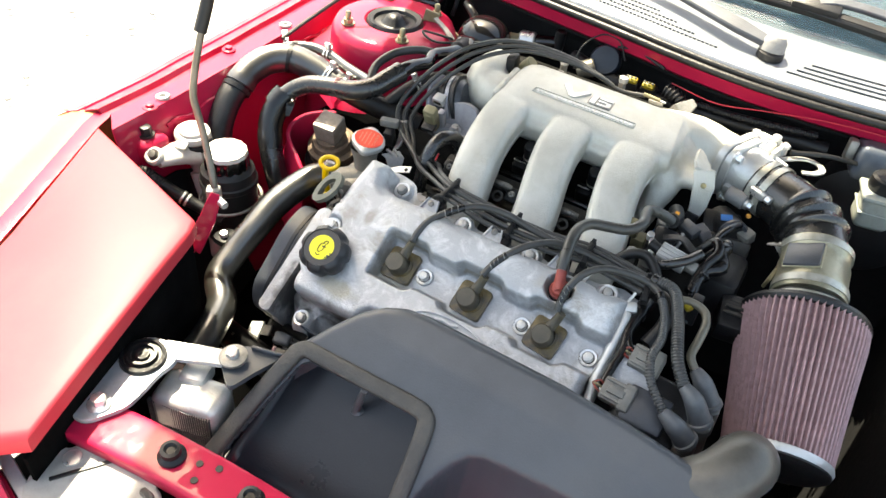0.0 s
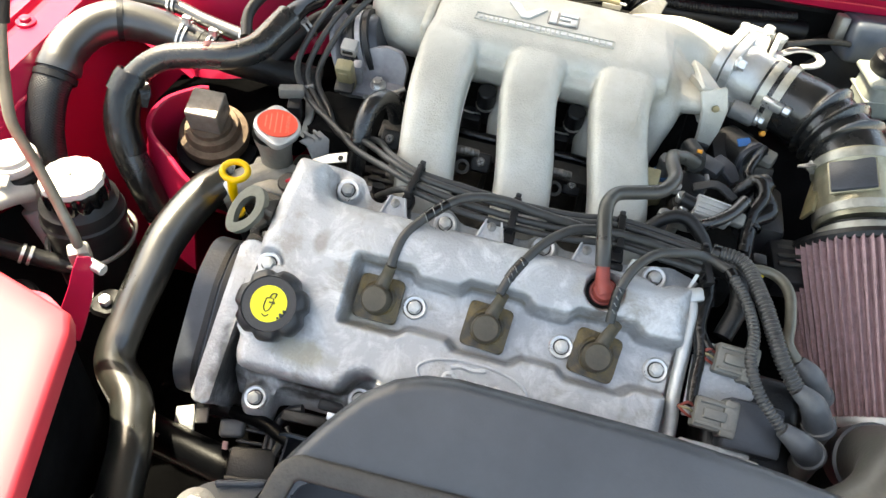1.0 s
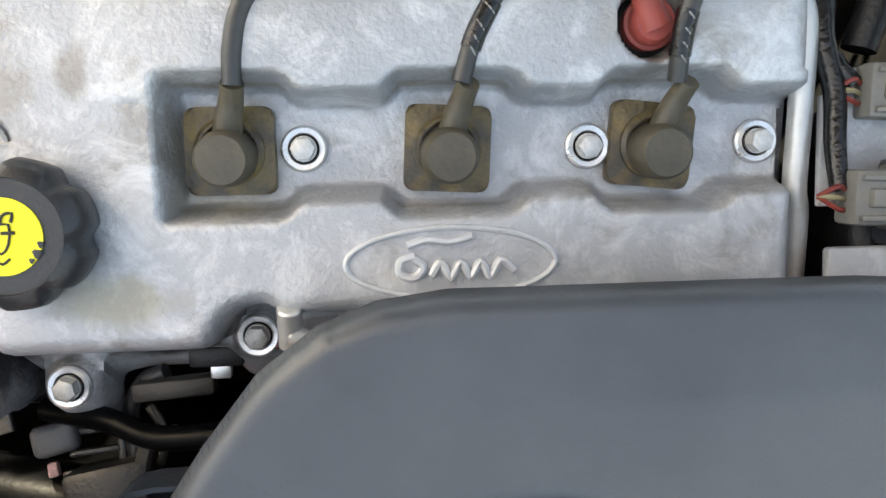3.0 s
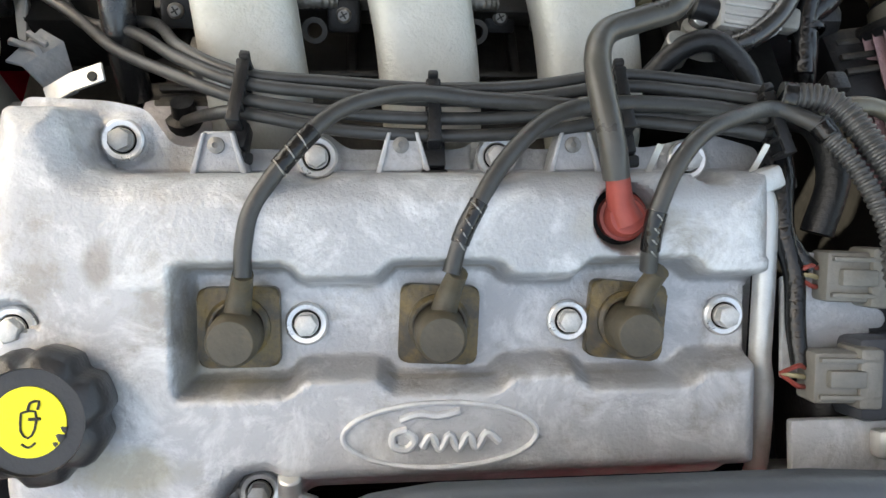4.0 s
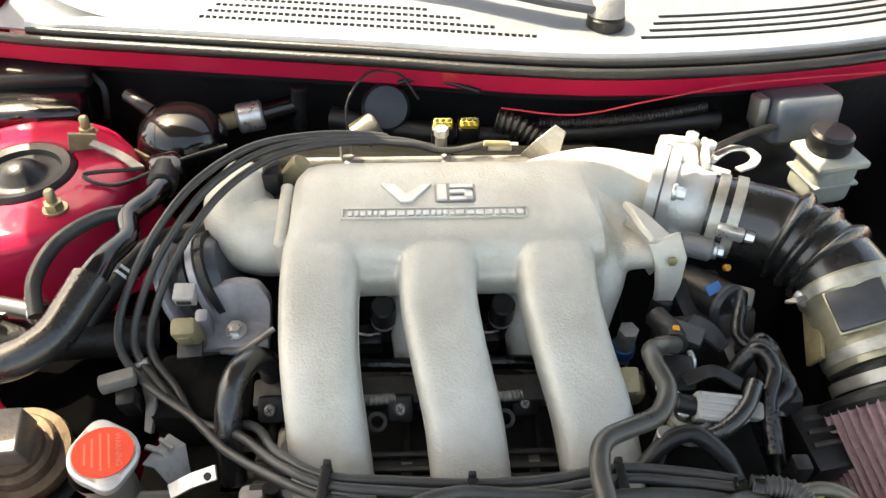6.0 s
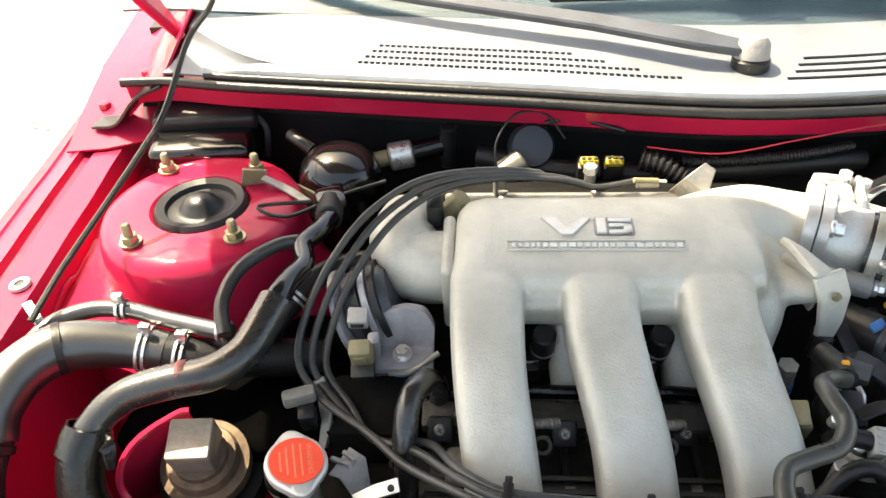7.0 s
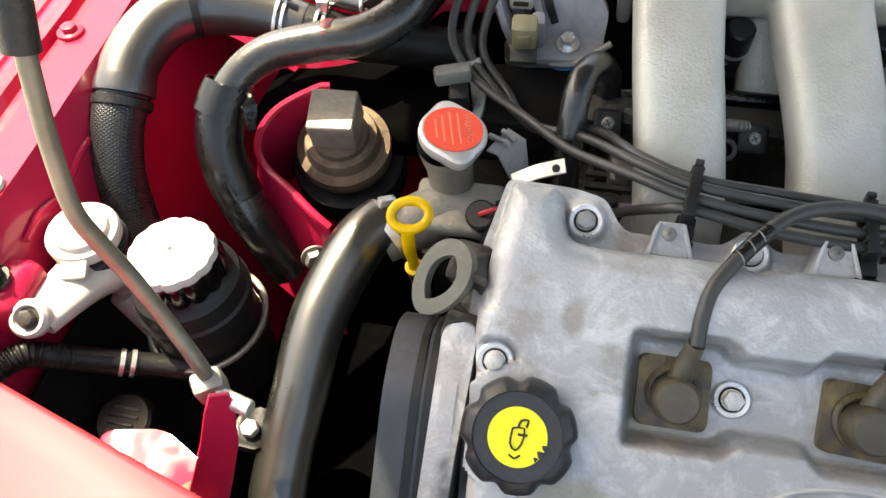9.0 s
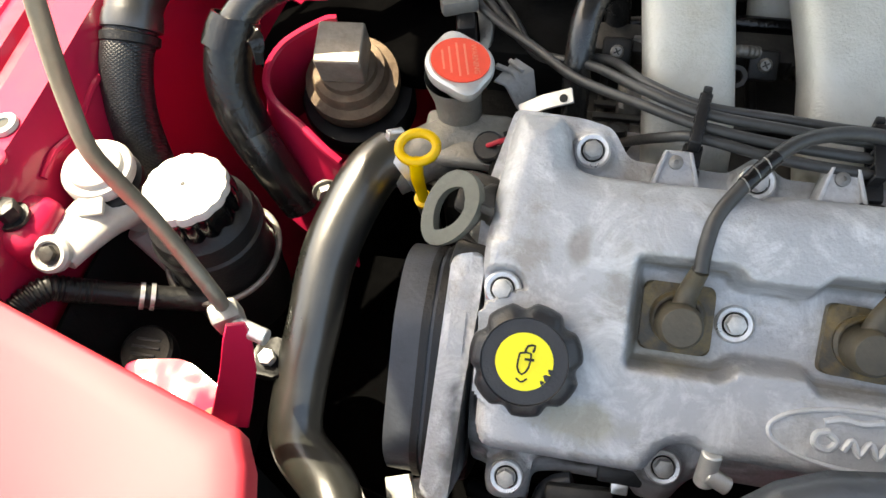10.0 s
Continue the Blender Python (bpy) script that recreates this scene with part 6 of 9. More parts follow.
# corrugated sleeves and lower boots
for pts, r in (([(0.165, 0.090, 0.860), (0.190, 0.083, 0.862), (0.206, 0.050, 0.859), (0.216, 0.023, 0.853), (0.225, 0.003, 0.846), (0.239, -0.012, 0.836)], 0.0060),
               ([(0.179, 0.072, 0.860), (0.193, 0.048, 0.857), (0.201, 0.019, 0.852), (0.200, -0.005, 0.846), (0.210, -0.026, 0.836), (0.231, -0.043, 0.824)], 0.0044)):
    sl = thing("corrugated_sleeve", "grey corrugated sleeve over an ignition lead", "sleeve", pts[0], group="corrugated sleeves")
    part("ribs", corrugated(pts, r, 0.0032, 0.2), SLEEVE, sl)
    part("end_band", rod(pts[0], Vector(pts[0]).lerp(Vector(pts[1]), 0.3), r * 1.15, 14), TAPE, sl, "black tape at the end")
w = thing("breather_line", "tan hose with a yellow band", "hose", (0.21, 0.1, 0.84))
part("hose", tube([(0.190, 0.088, 0.846), (0.210, 0.092, 0.850), (0.226, 0.087, 0.850), (0.233, 0.070, 0.850), (0.2335, 0.046, 0.846), (0.233, 0.027, 0.840), (0.242, 0.017, 0.834)], 0.0046, 12, 7), PIPE, w)
part("band", rod((0.204, 0.094, 0.846), (0.213, 0.088, 0.844), 0.0052, 10), DYELLOW, w, "yellow band")
for a, b_, c in (((0.231, -0.043, 0.824), (0.246, -0.047, 0.818), (0.259, -0.043, 0.803)), ((0.239, -0.012, 0.836), (0.253, -0.018, 0.830), (0.265, -0.020, 0.812)), ((0.242, 0.017, 0.834), (0.254, 0.011, 0.828), (0.267, 0.009, 0.810))):
    t = thing("distributor_boot", "grey rubber boot at the lead's lower end", "boot", a, group="distributor boots")
    part("sleeve", tube([a, b_, c], [0.0062, 0.0100, 0.0112], 16, 7), BOOTG, t)
    part("lip", lathe([(0.0112, 0), (0.0128, 0.001), (0.0128, 0.005), (0.0112, 0.006)], frame_at(c, Vector(c) - Vector(b_)), 16), BOOTG, t)
    part("tower", rod(Vector(c) + (Vector(c) - Vector(b_)).normalized() * 0.005, Vector(c) + Vector((0.006, 0.002, -0.045)), 0.0105, 16), HUMP, t, "dusty cap tower")

# distributor housing and plugs at the cover's end
t = thing("distributor", "dark plastic distributor housing with grey connectors", "distributor", (0.21, -0.03, 0.78))
part("cap", box((0.075, 0.105, 0.05), pose(0.222, -0.020, 0.765, 25), 0.010, 3), BLACKP, t)
part("side_block", box((0.045, 0.04, 0.035), pose(0.216, -0.030, 0.794, 28), 0.004), TIMING, t)
part("triangle_plate", prism(rounded([(0.172, 0.0), (0.176, 0.028), (0.190, 0.026), (0.205, 0.002), (0.218, -0.002), (0.218, -0.010), (0.172, -0.012)], 0.003), 0.0, 0.005, BANK @ pose(0.0, 0.004, 0.004), 0.001), ALU, t, "pale alloy bracket plate")
part("pale_ledge", box((0.05, 0.016, 0.02), BANK @ pose(0.19, -0.088, -0.012), 0.003), ALU, t, "pale alloy ledge")
part("bright_lug", box((0.036, 0.014, 0.012), BANK @ pose(0.203, -0.081, -0.004), 0.004), ALU, t)
part("lug_pin", rod(BANK @ Vector((0.222, -0.083, -0.004)), BANK @ Vector((0.236, -0.083, -0.004)), 0.003, 10), ZINC, t)
part("alloy_plate", box((0.055, 0.028, 0.006), pose(0.192, -0.062, 0.783, 28), 0.002), ALU, t)
part("alloy_lug", box((0.022, 0.014, 0.010), pose(0.214, -0.063, 0.790, 28), 0.003), BRIGHT, t)
part("bracket", box((0.045, 0.05, 0.004), pose(0.188, -0.008, 0.803, 30), 0.001), ALU, t)


def plug(at, rot, label):
    p = thing("wiring_connector", label, "connector", at, group="engine connectors")
    m = pose(*at, *rot) @ Matrix.Diagonal((0.98, 1.15, 1.2, 1))
    part("shell", box((0.034, 0.021, 0.014), m, 0.002), GREYP, p)
    part("collar", box((0.012, 0.025, 0.018), m @ pose(0.010, 0, 0), 0.002), GREYP, p)
    part("latch", box((0.018, 0.007, 0.004), m @ pose(-0.002, 0, 0.008), 0.001), GREYP, p)
    part("rib", box((0.030, 0.002, 0.003), m @ pose(0, 0.0075, 0.0075), 0.0005), GREYP, p)
    part("rib", box((0.030, 0.002, 0.003), m @ pose(0, -0.0075, 0.0075), 0.0005), GREYP, p)
    for k, mt in enumerate((RUSTW, TAN, RUSTW)):
        a = m @ Vector((-0.017, -0.005 + 0.004 * k, 0))
        part("wire", tube([a, m @ Vector((-0.022, -0.004 + 0.004 * k, 0.002)), m @ Vector((-0.028, 0.0, -0.002))], 0.0012, 6, 4), mt, p)
    return p


plug((0.197, 0.010, 0.822), (31, 0, -3), "grey plastic wiring connector with orange wires")
plug((0.186, -0.034, 0.806), (31, 0, -2), "grey plastic wiring connector with red wires")
h = thing("wiring_loom", "black taped wiring loom beside the valve cover", "wiring", (0.17, 0.02, 0.82))
part("loom", tube([(0.172, 0.080, 0.835), (0.168, 0.060, 0.834), (0.166, 0.035, 0.828), (0.170, 0.012, 0.820), (0.1685, -0.010, 0.812), (0.168, -0.030, 0.806)], [0.007, 0.0085, 0.006, 0.005, 0.0048, 0.004], 10, 6), TAPE, h)
part("branch", tube([(0.166, 0.035, 0.828), (0.172, 0.022, 0.825), (0.178, 0.014, 0.823)], 0.004, 10, 5), TAPE, h)
part("loop_hose", tube([(0.165, 0.10, 0.83), (0.190, 0.088, 0.842), (0.196, 0.060, 0.836), (0.188, 0.035, 0.82)], 0.008, 12, 6), RUBBER, h, "black looping hose")

# ---- crankcase breather ----
p = thing("breather_hose", "bent rubber breather hose with a red elbow", "hose", (0.079, 0.03, 0.84))
m = frame_at(bank(0.0835, 0.050, 0.004), BANK.to_3x3() @ Vector((0, 0, 1)))
part("elbow_base", lathe([(0.0, 0), (0.0108, 0), (0.0114, 0.010), (0.0114, 0.0125), (0.0098, 0.0130), (0.0096, 0.0165), (0.0080, 0.0190), (0, 0.0195)], m, 28), BRICK, p, "brick red silicone elbow")
part("grommet", lathe([(0.0108, 0.0015), (0.0136, 0.002), (0.0136, 0.005), (0.0112, 0.0065)], m, 28), RUBBER, p, "black rubber grommet")
base = m @ Vector((0, 0, 0.014))
part("elbow_arm", tube([base + Vector((0.001, -0.002, 0)), base + Vector((-0.003, 0.004, 0.006)), base + Vector((-0.006, 0.012, 0.017))], [0.0078, 0.0062, 0.0054], 14, 5), BRICK, p)
part("hose", tube([(0.0770, 0.044, 0.8575), (0.0742, 0.056, 0.868), (0.0705, 0.080, 0.877), (0.0715, 0.099, 0.878), (0.079, 0.114, 0.877), (0.097, 0.123, 0.876), (0.116, 0.132, 0.876), (0.1262, 0.151, 0.877), (0.1235, 0.172, 0.877), (0.1245, 0.186, 0.874), (0.136, 0.196, 0.868), (0.150, 0.205, 0.858)], 0.0063, 16, 7), BREATHER, p, "smooth grey hose")

# ---- things right of the plenum ----
def sensor_blocks():
    s = thing("idle_valve", "black idle control valve with a blue tag", "valve", (0.2, 0.27, 0.84))
    part("body", box((0.05, 0.042, 0.035), pose(0.196, 0.282, 0.835, 30, 0, 20), 0.006), BLACKP, s)
    part("motor", rod((0.19, 0.30, 0.84), (0.215, 0.262, 0.85), 0.019, 20), BLACKP, s)
    part("tag", box((0.015, 0.008, 0.0015), pose(0.2005, 0.2655, 0.8675, 35, 0, 30), 0.0004), BLUEP, s, "blue tag")
    part("plug", box((0.020, 0.018, 0.018), pose(0.229, 0.272, 0.848, 20, 0, -25), 0.003), GREYP, s)
    part("face_ring", lathe([(0.013, 0.0), (0.019, 0.0), (0.0195, -0.003), (0.017, 0.003), (0.0135, 0.002)], frame_at((0.2153, 0.2615, 0.8502), (0.025, -0.038, 0.01)), 28), TIMING, s)
    part("orange_dot", rod((0.222, 0.298, 0.860), (0.223, 0.294, 0.863), 0.003, 10), ORANGE, s, "orange end")
    s.location += Vector((0.002, 0.008, -0.022))
    b = thing("temperature_sensor", "metal sensor with a blue collar", "sensor", (0.133, 0.26, 0.8))
    part("stem", rod((0.136, 0.262, 0.770), (0.135, 0.257, 0.813), 0.0078, 16), HEADZ, b)
    part("collar", rod((0.1358, 0.2612, 0.783), (0.1353, 0.260, 0.796), 0.0100, 16), BLUEP, b, "blue collar")
    part("nut", hexagon(0.0085, 0, 0.006, frame_at((0.135, 0.257, 0.812), (0, -0.1, 1))), HEADZ, b)
    c = thing("sensor_connector", "pale grey ribbed connector on a black sensor", "connector", (0.168, 0.156, 0.845))
    mm = pose(0.170, 0.157, 0.845, 25, 4, -6)
    part("shell", box((0.034, 0.020, 0.016), mm, 0.002), LGREY, c)
    for k in range(4):
        part("rib", box((0.032, 0.0018, 0.002), mm @ pose(0.001, -0.0075 + 0.005 * k, 0.0085), 0.0004), LGREY, c)
    part("neck", rod(mm @ Vector((-0.016, 0, 0)), mm @ Vector((-0.03, 0.002, 0)), 0.007, 12), BLACKP, c)
    part("boot", box((0.014, 0.013, 0.012), mm @ pose(0.023, 0.001, 0), 0.003), GREYP, c)
    part("guard", strip([(0.150, 0.176, 0.852), (0.170, 0.180, 0.858), (0.188, 0.170, 0.854)], 0.010, 0.003, (0, 0, 1), sub=4), BLACKP, c)
    v = thing("purge_valve", "black vacuum valve with metal spigots", "valve", (0.145, 0.19, 0.83))
    part("body", box((0.03, 0.03, 0.03), pose(0.150, 0.196, 0.83, 20), 0.006), BLACKP, v)
    part("tan_cap", box((0.014, 0.018, 0.020), pose(0.113, 0.185, 0.842, 30), 0.002), TAN, v, "tan cap")
    for x, y, z in ((0.136, 0.178, 0.852), (0.142, 0.170, 0.849), (0.146, 0.16, 0.845)):
        part("spigot", rod((x, y, z - 0.01), (x, y - 0.004, z), 0.0045, 10), ZINC, v)
    part("grey_box", box((0.026, 0.016, 0.012), pose(0.170, 0.232, 0.838, 20, 0, -30), 0.003), BOOTG, v)
    part("dark_pipe_end", tube([(0.150, 0.205, 0.858), (0.152, 0.222, 0.853), (0.146, 0.24, 0.85)], 0.009, 12, 5), BLACKP, v)
    part("orange_mark", box((0.005, 0.004, 0.003), pose(0.1515, 0.214, 0.8650, 10), 0.0006), ORANGE, v)
    for pts, r, mt in (([(0.112, 0.122, 0.832), (0.128, 0.132, 0.846), (0.146, 0.134, 0.850), (0.163, 0.122, 0.842), (0.172, 0.108, 0.83)], 0.006, RUBBER),
                       ([(0.150, 0.138, 0.838), (0.168, 0.140, 0.846), (0.185, 0.152, 0.852), (0.197, 0.170, 0.856)], 0.0058, HOSE),
                       ([(0.19, 0.19, 0.84), (0.205, 0.195, 0.862), (0.213, 0.180, 0.858), (0.205, 0.160, 0.846), (0.203, 0.13, 0.83)], 0.006, TAPE),
                       ([(0.20, 0.20, 0.83), (0.216, 0.212, 0.852), (0.219, 0.198, 0.850), (0.21, 0.18, 0.84)], 0.006, TAPE)):
        solo("vacuum_hose", tube(pts, r, 12, 7), mt, "short dark vacuum hose beside the runners", "hose", group="vacuum hoses")
    d = thing("sensor_stack", "dull metal fittings under the breather hose", "fitting", (0.125, 0.14, 0.82))
    part("barrel", rod((0.128, 0.14, 0.80), (0.127, 0.136, 0.85), 0.006, 12), DULL, d)
    part("cup", lathe([(0.0, 0), (0.013, 0), (0.014, 0.014), (0.011, 0.016), (0.010, 0.008), (0, 0.008)], pose(0.150, 0.148, 0.828, -20), 18), GREYP, d)
    part("base", box((0.09, 0.09, 0.05), pose(0.165, 0.16, 0.785), 0.01), GREASE, d)
    part("bar", box((0.012, 0.012, 0.04), pose(0.215, 0.118, 0.82), 0.002), BLACKP, d)
    part("loom_box", box((0.05, 0.07, 0.06), pose(0.225, 0.21, 0.795), 0.01), BLACKP, d)


sensor_blocks()


# ---- in the vee, between and below the runners ----
def build_vee():
    r = thing("fuel_rail", "black fuel rail with screws behind the runners", "fuel rail", (-0.02, 0.2, 0.80))
    part("rail", box((0.30, 0.022, 0.020), pose(-0.01, 0.212, 0.800, 20), 0.003), DIRON, r)
    for x, y, z in ((-0.144, 0.19, 0.812), (-0.049, 0.188, 0.812), (0.045, 0.20, 0.80)):
        m = frame_at((x, y, z), (0, -0.7, 0.7))
        part("screw_boss", box((0.02, 0.02, 0.012), m @ pose(0, 0, -0.008), 0.003), BLACKP, r)
        part("screw", lathe([(0.0046, 0), (0.0046, 0.002), (0.0032, 0.0035), (0, 0.0037)], m, 16), DULL, r)
        part("cross_slot", merged(box((0.005, 0.0009, 0.0008), m @ pose(0, 0, 0.0037, 0, 0, 30), 0), box((0.0009, 0.005, 0.0008), m @ pose(0, 0, 0.0037, 0, 0, 30), 0)), INK, r)
    for x in (-0.066, 0.028):
        part("pipe_eye", lathe([(0.0045, 0), (0.0075, 0), (0.0075, 0.004), (0.0045, 0.004), (0.0045, -0.006)], frame_at((x, 0.184, 0.804), (0, -0.7, 0.7)), 16), DIRON, r)
        part("spring_clip", corrugated([(x - 0.014, 0.195, 0.815), (x, 0.192, 0.819), (x + 0.012, 0.196, 0.815)], 0.004), DULL, r)
        part("injector", rod((x + 0.004, 0.275, 0.80), (x + 0.004, 0.262, 0.845), 0.010, 14), BLACKP, r)
        part("injector_ring", lathe([(0.0102, 0), (0.0108, 0.002), (0.0102, 0.004)], frame_at((x + 0.004, 0.268, 0.822), (0, -0.28, 1)), 14), ZINC, r)
    lm = thing("lower_manifold", "dirty alloy lower manifold flange", "manifold", (-0.01, 0.125, 0.78))
    part("flange", box((0.30, 0.05, 0.014), pose(-0.005, 0.126, 0.775, 20), 0.003), DIRON, lm)
    for k in range(3):
        part("rib", box((0.30, 0.004, 0.006), pose(-0.005, 0.140 + 0.014 * k, 0.790 - 0.003 * k, 20), 0.001), DIRON, lm)
    part("left_boss", box((0.050, 0.046, 0.03), pose(-0.138, 0.126, 0.772, 20), 0.006), CASTG, lm)
    part("plug_boot", lathe([(0.0, 0), (0.011, 0), (0.011, 0.006), (0.007, 0.008), (0.0065, 0.016), (0, 0.017)], pose(-0.138, 0.131, 0.783, -15), 16), BLACKP, lm)
    part("stud", rod((-0.128, 0.165, 0.78), (-0.127, 0.16, 0.808), 0.008, 12), DULL, lm)
    solo("heater_hose", tube([(-0.168, 0.150, 0.785), (-0.168, 0.168, 0.828), (-0.165, 0.190, 0.846), (-0.156, 0.212, 0.843), (-0.148, 0.222, 0.826), (-0.146, 0.224, 0.80)], 0.0095, 16, 7), HOSE, "bent black heater hose beside the runner", "hose")


build_vee()


# ---- coolant outlet, cap, dipstick, lifting eye ----
def build_coolant_neck():
    n = thing("coolant_neck", "cast alloy coolant filler neck with a metal cap", "coolant neck", (-0.245, 0.135, 0.79))
    part("neck", lathe([(0.0, 0), (0.015, 0), (0.0155, 0.030), (0.0185, 0.045), (0.0195, 0.052)], pose(-0.243, 0.137, 0.785, 6), 24), NECK, n)
    part("housing", tube([(-0.285, 0.095, 0.775), (-0.262, 0.112, 0.780), (-0.24, 0.125, 0.782), (-0.212, 0.120, 0.780)], [0.017, 0.019, 0.019, 0.016], 18, 6), NECK, n, "cast housing")
    part("web", box((0.06, 0.04, 0.012), pose(-0.235, 0.118, 0.790, 10), 0.005, 3), NECK, n)
    m = pose(-0.241, 0.136, 0.836, 8, -4, 112)
    wave = lambda a, r, z: 1 + 0.26 * max(0, math.cos(a)) ** 14 + 0.26 * max(0, -math.cos(a)) ** 14
    c = part("filler_cap", lathe([(0.019, -0.002), (0.0212, 0.0), (0.0222, 0.004), (0.0218, 0.007), (0.0200, 0.0085), (0, 0.0088)], m, 64, wave=wave), BRIGHT, n, "metal radiator cap with a warning sticker")
    part("sticker", lathe([(0, 0), (0.0188, 0), (0.0188, 0.0008), (0, 0.0008)], m @ pose(0, 0, 0.0088), 40), CAPRED, c, "orange-red warning sticker")
    mt = m @ pose(0, 0, 0.0098, 0, 0, 174)
    part("warning_word", words("WARNING", 0.0052, mt @ pose(0, 0.0092, 0), 0.0002), CAPINK, c, "pale WARNING lettering")
    for k, (y, w) in enumerate(((0.0035, 0.026), (-0.0015, 0.028), (-0.0065, 0.022), (-0.011, 0.016))):
        part("print_bar", box((w, 0.0013, 0.0003), mt @ pose(0, y, 0), 0), CAPINK, c)
    # wire bracket with a pale strap and a temperature sender
    b = thing("earth_bracket", "galvanised bracket with a slotted pale strap", "bracket", (-0.2, 0.14, 0.81))
    part("plate", strip([(-0.214, 0.150, 0.826), (-0.204, 0.146, 0.824), (-0.195, 0.132, 0.806)], [0.03, 0.026, 0.012], 0.002, (0, 0.2, 1)), DULLP, b)
    part("rib", strip([(-0.220, 0.150, 0.829), (-0.207, 0.147, 0.827), (-0.198, 0.134, 0.810)], 0.004, 0.003, (0, 0.2, 1)), DULLP, b)
    part("rib", strip([(-0.212, 0.156, 0.829), (-0.202, 0.150, 0.826)], 0.003, 0.003, (0, 0.2, 1)), DULLP, b)
    part("strap", strip([(-0.200, 0.122, 0.818), (-0.185, 0.125, 0.826), (-0.168, 0.127, 0.832)], 0.010, 0.0018, (0, -0.35, 1)), BRIGHT, b, "pale slotted strap")
    part("strap_hole", rod((-0.1735, 0.1255, 0.8295), (-0.1735, 0.1245, 0.8318), 0.0026, 10), INK, b)
    s = thing("temperature_sender", "black sender plug with a red wire", "sensor", (-0.215, 0.104, 0.80))
    part("plug", rod((-0.214, 0.108, 0.79), (-0.217, 0.098, 0.811), 0.010, 16), BLACKP, s)
    part("collar", lathe([(0.0105, 0), (0.0115, 0.001), (0.0115, 0.006), (0.0105, 0.007)], frame_at((-0.2145, 0.106, 0.796), (-0.1, -0.4, 0.85)), 16), DULL, s)
    part("wire", tube([(-0.217, 0.097, 0.812), (-0.211, 0.096, 0.817), (-0.203, 0.101, 0.817)], 0.0016, 8, 5), REDW, s)
    part("loom", tube([(-0.206, 0.100, 0.817), (-0.192, 0.107, 0.818), (-0.176, 0.112, 0.818), (-0.158, 0.110, 0.812)], 0.0042, 10, 6), TAPE, s)
    d = thing("dipstick", "yellow oil dipstick with a looped handle", "dipstick", (-0.254, 0.07, 0.83))
    m = frame_at((-0.2535, 0.070, 0.836), (0.12, -0.42, 0.9))
    loop = [m @ Vector((0.0112 * math.cos(a), 0.0088 * math.sin(a), 0)) for a in [2 * math.pi * k / 28 for k in range(29)]]
    part("loop", sweep(loop, [0.0030] * 29, 10), YELLOW, d)
    part("stem", tube([(-0.2535, 0.0625, 0.832), (-0.254, 0.062, 0.818), (-0.2545, 0.066, 0.800), (-0.255, 0.072, 0.772)], [0.0045, 0.0042, 0.0036, 0.0036], 10, 5), YELLOW, d)
    part("collar", lathe([(0.0035, 0), (0.006, 0.001), (0.006, 0.004), (0.0035, 0.005)], frame_at((-0.255, 0.070, 0.783), (0, -0.3, 1)), 14), YELLOW, d)
    part("tube", tube([(-0.255, 0.0715, 0.780), (-0.255, 0.080, 0.74), (-0.256, 0.09, 0.66)], 0.006, 10, 5), BLACKP, d)
    e = thing("lifting_eye", "grey steel lifting eye bolted to the cylinder head", "lifting eye", (-0.226, 0.03, 0.83))
    m = frame_at((-0.226, 0.0315, 0.832), (-0.42, -0.50, 0.76), (0, 0, 1))
    bm = bmesh.new()
    outer, inner = [], []
    for k in range(40):
        a = 2 * math.pi * k / 40
        c, sn = math.cos(a), math.sin(a)
        outer.append((0.0165 * c * (1.0 + 0.12 * sn), 0.0235 * sn))
        inner.append((0.0088 * abs(c) ** 1.5 * (1 if c > 0 else -1) * (1.0 + 0.15 * sn), 0.0148 * sn))
    vs = [[bm.verts.new(m @ Vector((x, y, z))) for x, y in ring] for ring, z in ((outer, 0.003), (inner, 0.003), (inner, -0.003), (outer, -0.003))]
    for r0, r1 in zip(vs, vs[1:] + vs[:1]):
        for k in range(40):
            bm.faces.new((r0[k], r0[(k + 1) % 40], r1[(k + 1) % 40], r1[k]))
    part("ring", bm, EYE, e, smooth=30)
    part("tail", strip([m @ Vector((0.014, 0.012, 0)), (-0.205, 0.040, 0.83), (-0.196, 0.042, 0.815)], [0.02, 0.024, 0.02], 0.005, (-0.2, -0.4, 0.8)), DIRON, e)


build_coolant_neck()


